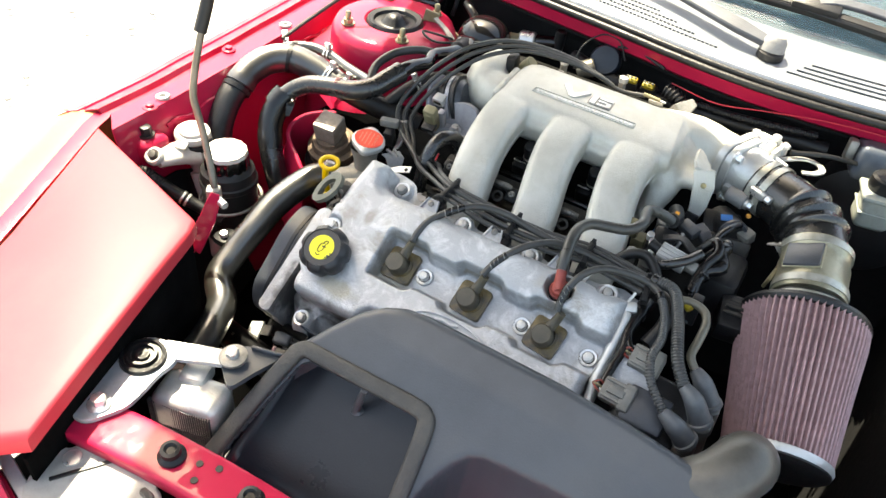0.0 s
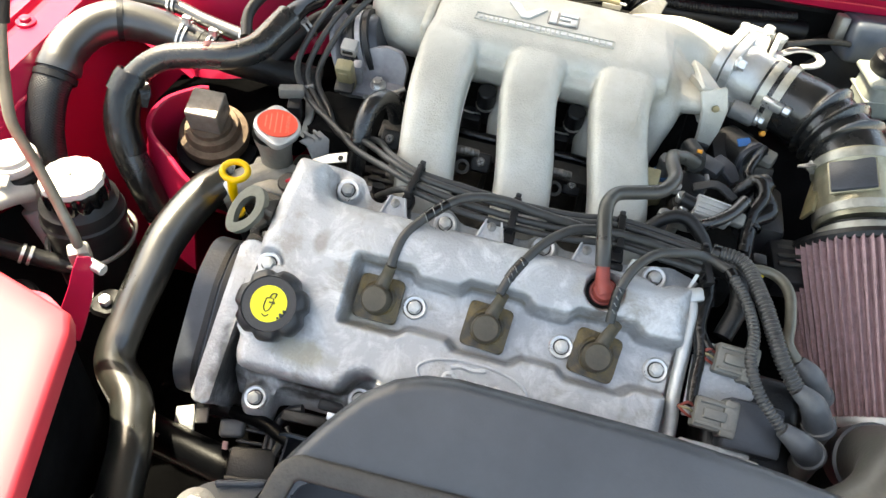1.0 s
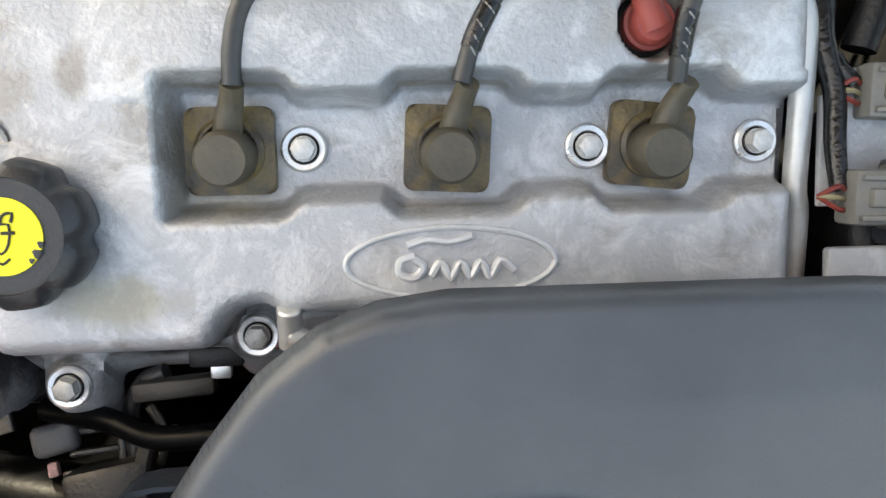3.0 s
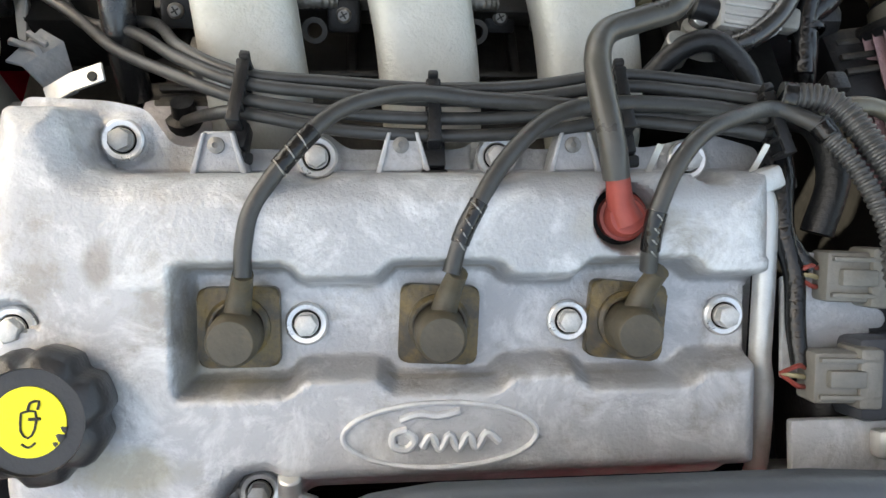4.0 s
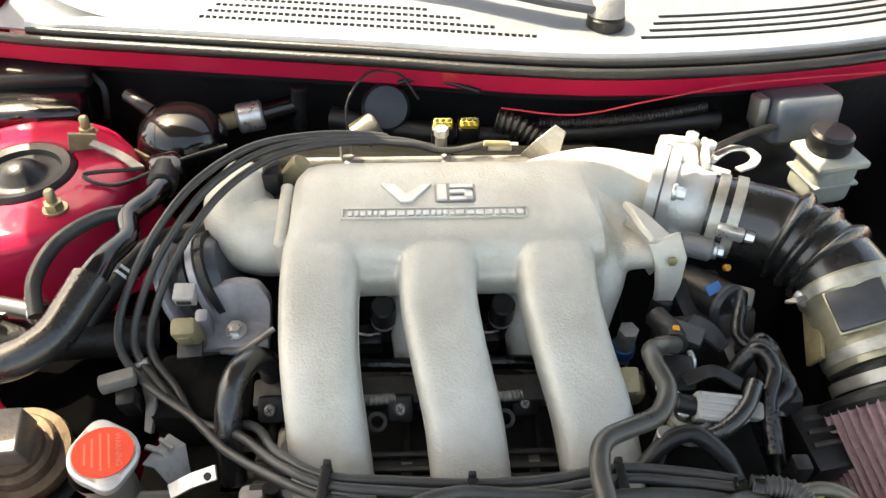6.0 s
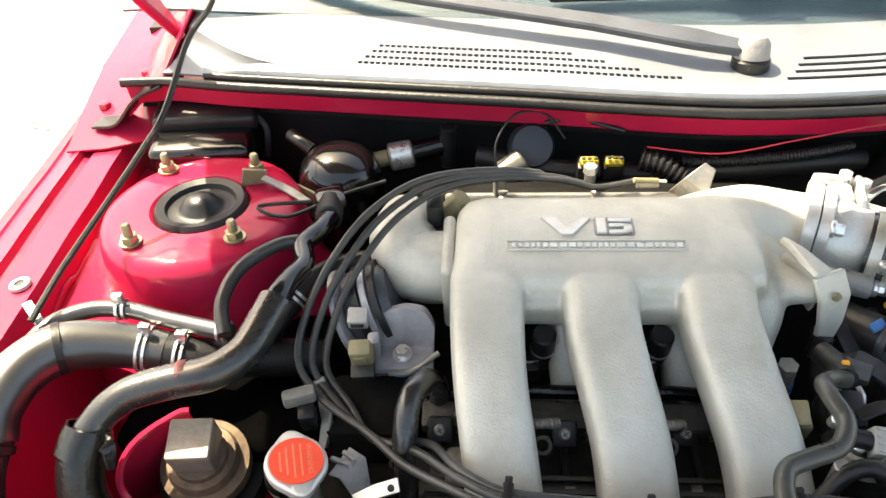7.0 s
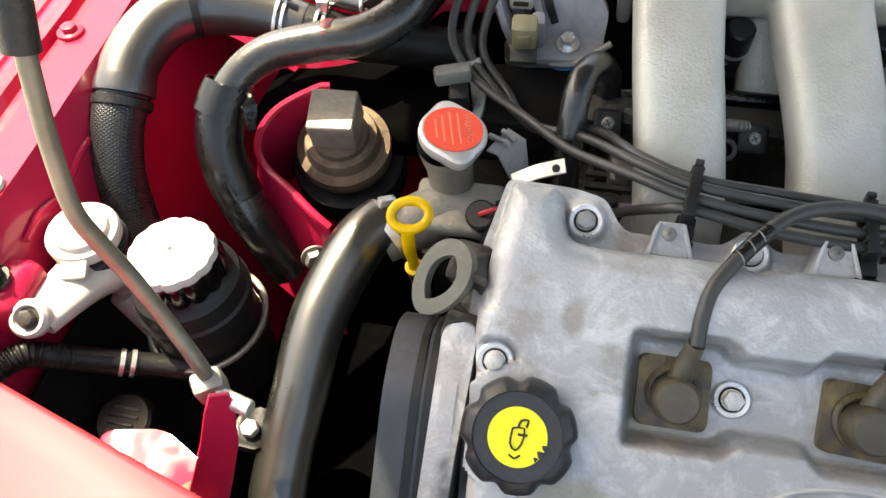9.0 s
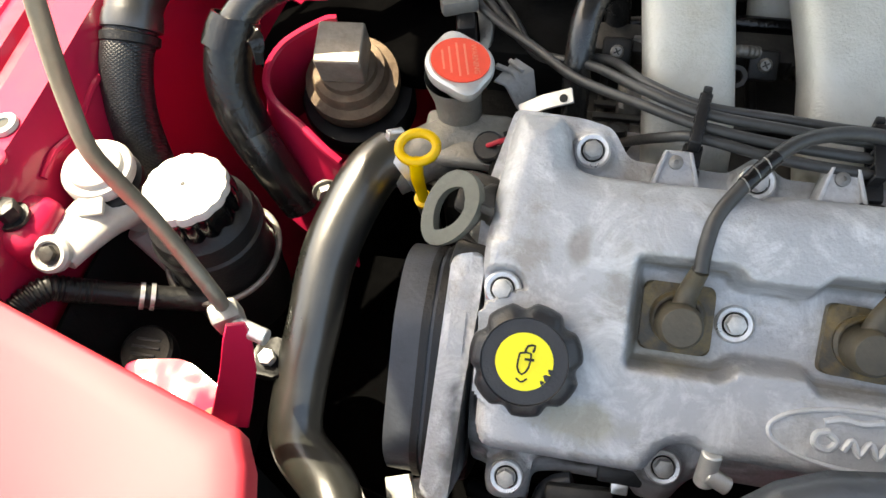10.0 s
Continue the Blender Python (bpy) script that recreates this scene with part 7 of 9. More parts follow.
def build_radiator_hose():
    h = thing("radiator_hose", "dusty black upper radiator hose with a spring clip", "radiator hose", (-0.33, 0.0, 0.7))
    pts = [(-0.283, 0.105, 0.784), (-0.2972, 0.0823, 0.7821), (-0.3115, 0.0337, 0.767), (-0.3138, -0.0081, 0.7501), (-0.3164, -0.0476, 0.7307), (-0.3121, -0.0796, 0.7169), (-0.2837, -0.1054, 0.7092), (-0.2618, -0.1442, 0.7143), (-0.2496, -0.1819, 0.7142), (-0.2385, -0.2149, 0.7143)]
    part("rubber", tube(pts, [0.0185, 0.0188, 0.0187, 0.0179, 0.0173, 0.0176, 0.0181, 0.018, 0.0183, 0.0186], 20, 7), DUSTHOSE, h)
    part("spring_clip", lathe([(0.0190, -0.003), (0.0203, -0.003), (0.0203, 0.003), (0.0190, 0.003)], frame_at((-0.279, 0.099, 0.779), (-0.7, -0.7, -0.25)), 24), ZINC, h)
    part("clip_ears", box((0.012, 0.006, 0.010), pose(-0.281, 0.106, 0.801, 0, 20, 40), 0.001), ZINC, h)
    part("lower_clip", lathe([(0.0200, -0.003), (0.0212, -0.003), (0.0212, 0.003), (0.0200, 0.003)], frame_at((-0.256, -0.190, 0.690), (0.4, -0.8, 0.4)), 24), ZINC, h)
    lo = thing("lower_hose", "black lower coolant hose with worn print", "hose", (-0.2, -0.12, 0.66))
    part("rubber", tube([(-0.29, -0.10, 0.650), (-0.246, -0.112, 0.662), (-0.19, -0.125, 0.672), (-0.13, -0.14, 0.678), (-0.06, -0.15, 0.67)], 0.017, 18, 6), SHADEHOSE, lo)
    up = Vector((0, -0.30, 0.95)).normalized()
    for k in range(14):
        q = Vector((-0.262, -0.1085, 0.6585)).lerp(Vector((-0.165, -0.131, 0.675)), k / 13 + (0.01 if k % 3 else 0))
        part("print_bar", box((0.0046, 0.0036, 0.0006), Matrix.Translation(q + up * 0.0171) @ pose(0, 0, 0, 18, -8, -13), 0), EYE, lo)



build_radiator_hose()


def build_front_fittings():
    s = thing("hose_pipe_stub", "bright alloy pipe stub below the valve cover", "pipe", (-0.072, -0.07, 0.77))
    part("barrel", rod((-0.072, -0.066, 0.780), (-0.073, -0.077, 0.762), 0.0055, 16), BRIGHT, s)
    part("nipple", rod((-0.073, -0.074, 0.770), (-0.061, -0.078, 0.766), 0.005, 12), BRIGHT, s)
    c = thing("loom_plug", "black plug with a bright terminal", "connector", (-0.113, -0.085, 0.75))
    part("body", box((0.026, 0.010, 0.012), BANK @ pose(-0.113, -0.098, -0.03), 0.002), BLACKP, c)
    part("terminal", box((0.010, 0.008, 0.006), BANK @ pose(-0.112, -0.106, -0.032), 0.001), ZINC, c)
    w = thing("front_loom", "black wiring clutter under the valve cover", "wiring", (-0.15, -0.11, 0.69))
    part("loom", tube([(-0.20, -0.085, 0.70), (-0.165, -0.095, 0.712), (-0.14, -0.105, 0.715), (-0.10, -0.105, 0.72), (-0.03, -0.10, 0.72)], 0.006, 10, 6), SHADEHOSE, w)
    part("drop", tube([(-0.145, -0.103, 0.714), (-0.150, -0.12, 0.70), (-0.143, -0.135, 0.69), (-0.125, -0.14, 0.685)], 0.004, 8, 6), WIRE, w)
    part("box", box((0.04, 0.03, 0.03), pose(-0.165, -0.125, 0.69, 20, 0, 10), 0.004), BLACKP, w)
    part("box_frame", box((0.034, 0.004, 0.02), pose(-0.163, -0.142, 0.70, 20, 0, 10), 0.001), RUBBER, w)
    # Plain added box, black to fill the gap under the cover with shade.
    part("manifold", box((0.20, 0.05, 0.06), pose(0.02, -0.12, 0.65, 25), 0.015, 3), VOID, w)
    part("sensor_pad", box((0.022, 0.016, 0.010), pose(-0.195, -0.099, 0.696, 22, 0, 14), 0.004, 3), BOOTG, w, "grey rubber pad")
    for k, (x, y) in enumerate(((-0.178, -0.095), (-0.177, -0.105), (-0.180, -0.114))):
        part("grille_bar", box((0.024, 0.0035, 0.005), pose(x, y, 0.694 - 0.003 * k, 20, 0, 6), 0.0015), CAPGREY, w)
    part("grille_side", box((0.004, 0.028, 0.006), pose(-0.163, -0.106, 0.692, 20, 0, 4), 0.0015), CAPGREY, w)
    part("hanging_lead", tube([(-0.140, -0.072, 0.712), (-0.150, -0.075, 0.708), (-0.157, -0.081, 0.702), (-0.159, -0.093, 0.697), (-0.157, -0.108, 0.690), (-0.158, -0.122, 0.680)], [0.0045, 0.005, 0.0042, 0.004, 0.0045, 0.004], 12, 6), CAPGREY, w, "grey hanging lead")
    part("side_lead", tube([(-0.150, -0.086, 0.700), (-0.144, -0.095, 0.698), (-0.142, -0.103, 0.694), (-0.146, -0.112, 0.688)], 0.0024, 8, 6), SLEEVE, w)
    part("bracket_piece", box((0.014, 0.008, 0.008), pose(-0.141, -0.101, 0.695, 20, 10, 40), 0.002), BOOTG, w)
    part("bracket_piece", box((0.040, 0.010, 0.012), pose(-0.135, -0.080, 0.712, 30, 0, 4), 0.003), DIRON, w)
    part("bracket_piece", box((0.005, 0.007, 0.005), pose(-0.196, -0.113, 0.690, 20, 0, 10), 0.001), PLEAT, w, "small pink plastic clip")
    b = thing("silver_bracket", "bright bent bracket below the timing cover", "bracket", (-0.24, -0.09, 0.66))
    part("plate", strip([(-0.252, -0.078, 0.672), (-0.247, -0.095, 0.668), (-0.242, -0.108, 0.655)], 0.02, 0.003, (-0.3, -0.5, 1)), BRIGHT, b)
    part("tab", strip([(-0.243, -0.085, 0.670), (-0.228, -0.083, 0.675)], 0.014, 0.003, (0, -0.4, 1)), DULL, b)


build_front_fittings()


# ---- left side: reservoirs, prop rod, mount ----
def build_left_side():
    r = thing("steering_reservoir", "black power steering reservoir with a scalloped cap", "reservoir", (-0.408, 0.044, 0.75))
    m = pose(-0.408, 0.046, 0.0, 0, 0, 0)
    part("body", lathe([(0.0, 0.66), (0.036, 0.66), (0.0375, 0.68), (0.0375, 0.765), (0.036, 0.772), (0.031, 0.776), (0.0285, 0.782), (0.0, 0.782)], m, 32), BLACKP, r)
    part("rim", lathe([(0.0375, 0.748), (0.0395, 0.750), (0.0395, 0.757), (0.0375, 0.759)], m, 32), BLACKP, r)
    wave = lambda a, rr, z: 1 + (0.06 * abs(math.cos(7 * a)) ** 0.6 if rr > 0.026 else 0)
    part("cap", lathe([(0.0262, 0.7955), (0.0272, 0.796), (0.0272, 0.800), (0.0262, 0.802), (0.0, 0.8028)], pose(-0.408, 0.046, 0.0, 0, 0, 10), 96, wave=wave), WHITEP, r, "pale scalloped cap")
    part("cap_skirt", lathe([(0.0262, 0.774), (0.0286, 0.776), (0.0288, 0.790), (0.0276, 0.7955), (0.0262, 0.796)], pose(-0.408, 0.046, 0.0, 0, 0, 10), 96, wave=wave), BLACKG, r, "black lobed cap skirt")
    part("vent", rod((-0.409, 0.047, 0.801), (-0.409, 0.047, 0.8034), 0.0016, 8), INK, r)
    ring = [(-0.408 + 0.0425 * math.cos(a), 0.046 + 0.0425 * math.sin(a), 0.722 + 0.004 * math.sin(a + 1)) for a in [2 * math.pi * k / 36 for k in range(37)]]
    part("band", sweep([Vector(q) for q in ring], [0.0024] * 37, 8), DULL, r, "grey holding band")
    part("strap", lathe([(0.0380, 0.70), (0.0392, 0.70), (0.0392, 0.716), (0.0380, 0.716)], m, 32), BLACKP, r)
    w = thing("washer_filler", "milky plastic washer filler neck with a white cap", "washer bottle", (-0.476, 0.055, 0.76))
    part("cap", lathe([(0.0, 0.0165), (0.016, 0.0165), (0.0180, 0.0150), (0.0188, 0.0115), (0.0232, 0.0105), (0.0245, 0.0085), (0.0245, 0.003), (0.022, 0.0), (0.0, 0.0)], pose(-0.480, 0.057, 0.786, 4, 4), 36), WHITEP, w, "white snap cap")
    part("cap_tab", box((0.018, 0.014, 0.005), pose(-0.474, 0.030, 0.789, 20, 0, 14), 0.002), WHITEP, w)
    part("seal", lathe([(0.0205, -0.004), (0.0250, -0.003), (0.0250, 0.004), (0.0205, 0.006)], pose(-0.479, 0.057, 0.779, 4, 4), 30), BLACKP, w, "black seal ring")
    part("funnel", lathe([(0.0, -0.06), (0.013, -0.06), (0.0165, -0.03), (0.0205, -0.01), (0.0215, 0.0), (0.0, 0.0)], pose(-0.477, 0.056, 0.779, 6, -8), 28), WHITEP, w)
    part("tube", tube([(-0.470, 0.052, 0.735), (-0.455, 0.048, 0.70), (-0.445, 0.046, 0.66), (-0.442, 0.045, 0.60)], 0.0135, 18, 6), WHITEP, w)
    part("arm", tube([(-0.470, 0.050, 0.770), (-0.476, 0.034, 0.774), (-0.481, 0.013, 0.778), (-0.485, -0.007, 0.780)], [0.021, 0.019, 0.0165, 0.0135], 20, 6, squash=(0.55, 1.0), power=0.75, up=(0.1, -0.5, 0.8)), WHITEP, w, "broad mounting arm")
    part("arm_eye", lathe([(0.007, 0.0), (0.0125, 0.0), (0.0125, 0.006), (0.0105, 0.0085), (0.0085, 0.0085), (0.007, 0.006)], frame_at((-0.4850, -0.0070, 0.784), (0.15, -0.5, 0.8)), 22), WHITEP, w)
    mm = frame_at((-0.4838, -0.0108, 0.7905), (0.15, -0.5, 0.8))
    part("bolt", merged(lathe([(0.0072, -0.004), (0.0072, -0.001), (0, -0.0005)], mm, 18), hexagon(0.0055, -0.001, 0.004, mm)), DIRON, w, "dark rusty bolt")
    # prop rod and its red bracket
    pr = thing("prop_rod", "worn steel hood prop rod with a black grip", "prop rod", (-0.335, -0.045, 0.82))
    part("rod", tube([(-0.338, -0.046, 0.820), (-0.340, -0.044, 0.835), (-0.352, -0.036, 0.862), (-0.362, -0.031, 0.890), (-0.368, -0.030, 0.912), (-0.373, -0.028, 0.930), (-0.3745, -0.022, 0.950), (-0.374, -0.010, 0.985), (-0.372, 0.02, 1.06), (-0.36, 0.09, 1.25), (-0.34, 0.2, 1.45)], 0.0043, 12, 7), PIPE, pr)
    part("grip", tube([(-0.3738, -0.006, 1.0), (-0.3725, 0.01, 1.035), (-0.370, 0.035, 1.10)], 0.0075, 12, 5), RUBBER, pr, "black rubber grip")
    part("pivot_clip", box((0.017, 0.013, 0.020), pose(-0.338, -0.047, 0.817, 10, 0, 35), 0.003), DULL, pr, "bright pivot clip")
    part("pivot_bolt", rod((-0.332, -0.051, 0.817), (-0.312, -0.056, 0.816), 0.0048, 12), ZINC, pr)
    br = thing("prop_bracket", "red painted bracket holding the prop rod", "bracket", (-0.335, -0.07, 0.77))
    part("upright", strip([(-0.327, -0.055, 0.827), (-0.328, -0.060, 0.815), (-0.331, -0.068, 0.795), (-0.338, -0.080, 0.770), (-0.343, -0.088, 0.754)], [0.010, 0.016, 0.020, 0.022, 0.023], 0.003, (0.42, -0.56, 0.70)), RED, br)
    part("foot", prism(rounded([(-0.425, -0.06), (-0.385, -0.052), (-0.34, -0.075), (-0.334, -0.11), (-0.40, -0.115)], 0.01), 0.752, 0.756, None, 0.001), RED, br)
    part("screw", merged(lathe([(0.0085, 0.0), (0.0085, 0.002), (0, 0.003)], pose(-0.352, -0.088, 0.756), 16), hexagon(0.0052, 0.002, 0.008, pose(-0.352, -0.088, 0.756))), RUST, br)
    part("slot", rod((-0.385, -0.085, 0.7555), (-0.385, -0.085, 0.7568), 0.005, 12), INK, br)
    bl = thing("bracket_bolt", "steel nut on a black bracket", "bolt", (-0.318, -0.06, 0.78))
    part("tab", prism(rounded([(-0.352, -0.050), (-0.322, -0.052), (-0.318, -0.028), (-0.345, -0.022)], 0.009), 0.737, 0.7455, None, 0.002), SHADEHOSE, bl)
    part("nut", hexagon(0.0056, 0, 0.006, pose(-0.3365, -0.040, 0.7465, 8)), ZINC, bl)
    # engine mount in its red pocket
    em = thing("engine_mount", "rusty round engine mount with a square worn block", "engine mount", (-0.342, 0.183, 0.75))
    ax = (0.06, -0.30, 1)
    m = frame_at((-0.341, 0.192, 0.763), ax, (0, 1, 0))
    part("disc", lathe([(0, -0.016), (0.034, -0.016), (0.0365, -0.013), (0.0372, -0.006), (0.0365, 0.001), (0.030, 0.004), (0.029, 0.010), (0.0275, 0.013), (0.0225, 0.014), (0.0215, 0.019), (0.018, 0.0205), (0, 0.021)], m, 40), RUST, em)
    part("block", box((0.034, 0.033, 0.030), m @ pose(0.0, 0.001, 0.036, 0, 0, 5), 0.0012, 1), RUSTB, em, "worn square steel block")
    part("cup", lathe([(0.0, -0.05), (0.045, -0.05), (0.046, -0.03), (0.044, -0.024), (0.03, -0.023)], m, 32), BLACKP, em, "black rubber cup")
    part("arm", box((0.09, 0.05, 0.02), pose(-0.29, 0.165, 0.70, 0, 0, -10), 0.006), GREASE, em)
    pk = thing("mount_pocket", "red sheet metal pocket round the engine mount", "bracket", (-0.38, 0.16, 0.75))
    rim = spline([(-0.352, 0.214, 0.801), (-0.362, 0.210, 0.801), (-0.386, 0.188, 0.797), (-0.396, 0.168, 0.787), (-0.390, 0.151, 0.777), (-0.363, 0.134, 0.768), (-0.344, 0.122, 0.760), (-0.332, 0.117, 0.753)], 6)[0]
    out = [(q - Vector((-0.343, 0.185, q.z))).normalized() for q in rim]
    part("wall", sheet([[(q.x, q.y, q.z) for q in rim], [(q.x + 0.010 * o.x, q.y + 0.010 * o.y, q.z - 0.04) for q, o in zip(rim, out)], [(q.x + 0.03 * o.x, q.y + 0.03 * o.y, q.z - 0.10) for q, o in zip(rim, out)]], 0.003), RED, pk)
    part("lip", sweep(rim, [0.0032] * len(rim), 8), RED, pk)
    part("nut", merged(lathe([(0.010, 0), (0.010, 0.002), (0, 0.002)], frame_at((-0.346, 0.108, 0.728), (0.5, -0.8, 0.2)), 16), hexagon(0.0075, 0.002, 0.009, frame_at((-0.346, 0.108, 0.728), (0.5, -0.8, 0.2)))), DULL, pk)
    # small parts low down
    k = thing("washer_pump_line", "black hose with a spring clip beside the lamp", "hose", (-0.43, -0.01, 0.70))
    part("hose", tube([(-0.485, -0.020, 0.760), (-0.472, -0.013, 0.748), (-0.445, -0.002, 0.730), (-0.423, 0.005, 0.720), (-0.39, 0.012, 0.71)], 0.0085, 14, 6), RUBBER, k)
    part("spring_clip", lathe([(0.0086, -0.005), (0.0098, -0.005), (0.0098, -0.002), (0.0086, -0.002)], frame_at((-0.445, -0.002, 0.730), (1, 0.35, -0.55)), 18), ZINC, k)
    part("spring_clip", lathe([(0.0086, 0.002), (0.0098, 0.002), (0.0098, 0.005), (0.0086, 0.005)], frame_at((-0.445, -0.002, 0.730), (1, 0.35, -0.55)), 18), ZINC, k)
    part("ribbed_sleeve", corrugated([(-0.506, -0.055, 0.765), (-0.502, -0.040, 0.769), (-0.492, -0.024, 0.766), (-0.482, -0.018, 0.757), (-0.472, -0.013, 0.748)], 0.0085), RUBBER, k)
    cp = thing("fluid_cap", "black ribbed fluid cap low in the bay", "cap", (-0.418, -0.04, 0.69))
    part("cap", lathe([(0.0, 0), (0.019, 0), (0.020, 0.004), (0.020, 0.014), (0.018, 0.016), (0, 0.016)], pose(-0.448, -0.028, 0.684, 8), 30), BLACKP, cp)
    for q in range(5):
        part("bar", box((0.022 - abs(q - 2) * 0.003, 0.002, 0.002), pose(-0.448, -0.028 + (q - 2) * 0.006, 0.7005, 8, 0, 0), 0.0004), TIMING, cp)
    ng = thing("wing_support", "red boss with a black bolt on the wing apron", "bracket", (-0.53, 0.03, 0.78))
    part("boss", box((0.040, 0.046, 0.050), pose(-0.512, 0.007, 0.778, 0, 10, 0), 0.012, 3), RED, ng)
    part("bolt", merged(lathe([(0.011, 0), (0.011, 0.003), (0, 0.003)], pose(-0.510, 0.005, 0.8025), 18), hexagon(0.008, 0.003, 0.014, pose(-0.510, 0.005, 0.8025))), BLACKP, ng)


build_left_side()


# ---- left hoses ----
def spring_clip(t, p, d, r):
    m = frame_at(p, d)
    part("spring_clip", lathe([(r, -0.004), (r + 0.0013, -0.004), (r + 0.0013, -0.0015), (r, -0.0015)], m, 20), ZINC, t)
    part("spring_clip", lathe([(r, 0.0015), (r + 0.0013, 0.0015), (r + 0.0013, 0.004), (r, 0.004)], m, 20), ZINC, t)
    part("clip_ear", box((0.006, 0.012, 0.009), m @ pose(0, r + 0.004, 0), 0.001), ZINC, t)


def build_hoses():
    a = thing("air_hose", "thick black hose with a woven lower section", "hose", (-0.48, 0.2, 0.8))
    up = [(-0.497, 0.172, 0.815), (-0.497, 0.196, 0.826), (-0.488, 0.226, 0.834), (-0.468, 0.250, 0.835), (-0.440, 0.262, 0.829), (-0.412, 0.266, 0.822), (-0.385, 0.266, 0.815)]
    part("upper", tube(up, [0.0205, 0.021, 0.0215, 0.0215, 0.0205, 0.019, 0.018], 20, 7), SUNHOSE, a)
    part("lower", tube([(-0.497, 0.178, 0.817), (-0.499, 0.150, 0.798), (-0.497, 0.126, 0.768), (-0.491, 0.110, 0.730), (-0.486, 0.104, 0.69), (-0.48, 0.10, 0.62)], 0.0192, 20, 7), BRAID, a, "woven lower section")
    part("joint", lathe([(0.020, -0.004), (0.0218, -0.003), (0.0218, 0.003), (0.020, 0.004)], frame_at((-0.4975, 0.166, 0.809), (0, 0.75, 0.6)), 22), RUBBER, a)
    part("tie_strap", lathe([(0.0212, -0.003), (0.0226, -0.003), (0.0226, 0.003), (0.0212, 0.003)], frame_at((-0.466, 0.251, 0.835), (0.85, 0.45, -0.1)), 24), BLACKP, a, "black tie strap")
    part("cuff", lathe([(0.0195, -0.006), (0.0222, -0.005), (0.0224, 0.0), (0.0212, 0.008)], frame_at((-0.4972, 0.176, 0.816), (0, 0.75, 0.6)), 24), SUNHOSE, a, "overlapping cuff")
    spring_clip(a, (-0.402, 0.2665, 0.819), (1, 0, -0.2), 0.0195)
    spring_clip(a, (-0.372, 0.266, 0.812), (1, 0, -0.2), 0.0185)
    part("tail", tube([(-0.385, 0.266, 0.815), (-0.35, 0.268, 0.806), (-0.31, 0.285, 0.79), (-0.26, 0.30, 0.775)], 0.0175, 18, 6), RUBBER, a)
    b = thing("coolant_hose", "taped black heater hose arching over the mount", "hose", (-0.38, 0.18, 0.83))
    pts = [(-0.372, 0.112, 0.70), (-0.392, 0.120, 0.745), (-0.410, 0.134, 0.785), (-0.411, 0.155, 0.818), (-0.402, 0.174, 0.836), (-0.382, 0.190, 0.847), (-0.350, 0.200, 0.852), (-0.318, 0.206, 0.856), (-0.296, 0.222, 0.861), (-0.286, 0.246, 0.868), (-0.279, 0.268, 0.873)]
    part("hose", tube(pts, [0.0165, 0.0165, 0.0165, 0.0145, 0.0125, 0.013, 0.0138, 0.0138, 0.0142, 0.0145, 0.0150], 18, 7), HOSE, b)
    part("tape", tube([(-0.402, 0.127, 0.765), (-0.412, 0.140, 0.795), (-0.411, 0.155, 0.818), (-0.407, 0.166, 0.829)], 0.0176, 16, 5), TAPE, b, "black tape wrapping")
    part("tape_collar", lathe([(0.0150, -0.010), (0.0200, -0.011), (0.0192, 0.004), (0.0172, 0.012), (0.0150, 0.012)], frame_at((-0.4095, 0.163, 0.826), (0.25, 0.62, 0.75)), 22, wave=lambda a, rr, z: 1 + 0.05 * math.sin(3 * a + 1) + 0.03 * math.sin(7 * a)), TAPE, b, "ragged tape end")
    part("tape_flap", strip([(-0.395, 0.158, 0.832), (-0.388, 0.156, 0.829), (-0.386, 0.146, 0.815)], [0.014, 0.012, 0.006], 0.0012, (0.8, -0.4, 0.4), sub=3), TAPE, b)
    part("mark", lathe([(0.0139, -0.004), (0.0142, -0.003), (0.0142, 0.003), (0.0139, 0.004)], frame_at((-0.338, 0.203, 0.8535), (1, 0.15, 0.1)), 20), STRIPE, b, "maroon paint mark")
    part("upper_pipe", tube([(-0.281, 0.262, 0.872), (-0.274, 0.290, 0.875), (-0.266, 0.318, 0.872), (-0.272, 0.345, 0.872), (-0.262, 0.370, 0.870), (-0.258, 0.392, 0.866)], [0.012, 0.0095, 0.009, 0.009, 0.009, 0.010], 14, 7), BLACKG, b, "glossy black pipe")
    c = thing("bypass_hose", "thin grey hose held by bright wire clips", "hose", (-0.45, 0.28, 0.84))
    part("hose", tube([(-0.508, 0.20, 0.80), (-0.503, 0.235, 0.825), (-0.487, 0.272, 0.838), (-0.458, 0.292, 0.840), (-0.425, 0.297, 0.836), (-0.39, 0.290, 0.832), (-0.352, 0.279, 0.833), (-0.325, 0.270, 0.835)], 0.0078, 14, 7), SUNHOSE, c)
    spring_clip(c, (-0.430, 0.2965, 0.837), (1, 0.1, 0), 0.0082)
    spring_clip(c, (-0.332, 0.273, 0.8345), (1, -0.2, 0), 0.0085)
    spring_clip(c, (-0.504, 0.228, 0.822), (0.1, 1, 0.6), 0.0085)
    part("wire_ear", strip([(-0.505, 0.285, 0.855), (-0.492, 0.272, 0.852), (-0.482, 0.262, 0.850)], 0.008, 0.002, (0, 0, 1)), ZINC, c)
    d = thing("heater_pipe", "black heater pipe with a clamp behind the strut hose", "hose", (-0.27, 0.32, 0.82))
    part("hose", tube([(-0.31, 0.29, 0.80), (-0.290, 0.312, 0.822), (-0.268, 0.338, 0.835), (-0.240, 0.355, 0.840), (-0.205, 0.36, 0.842)], 0.011, 14, 6), RUBBER, d)
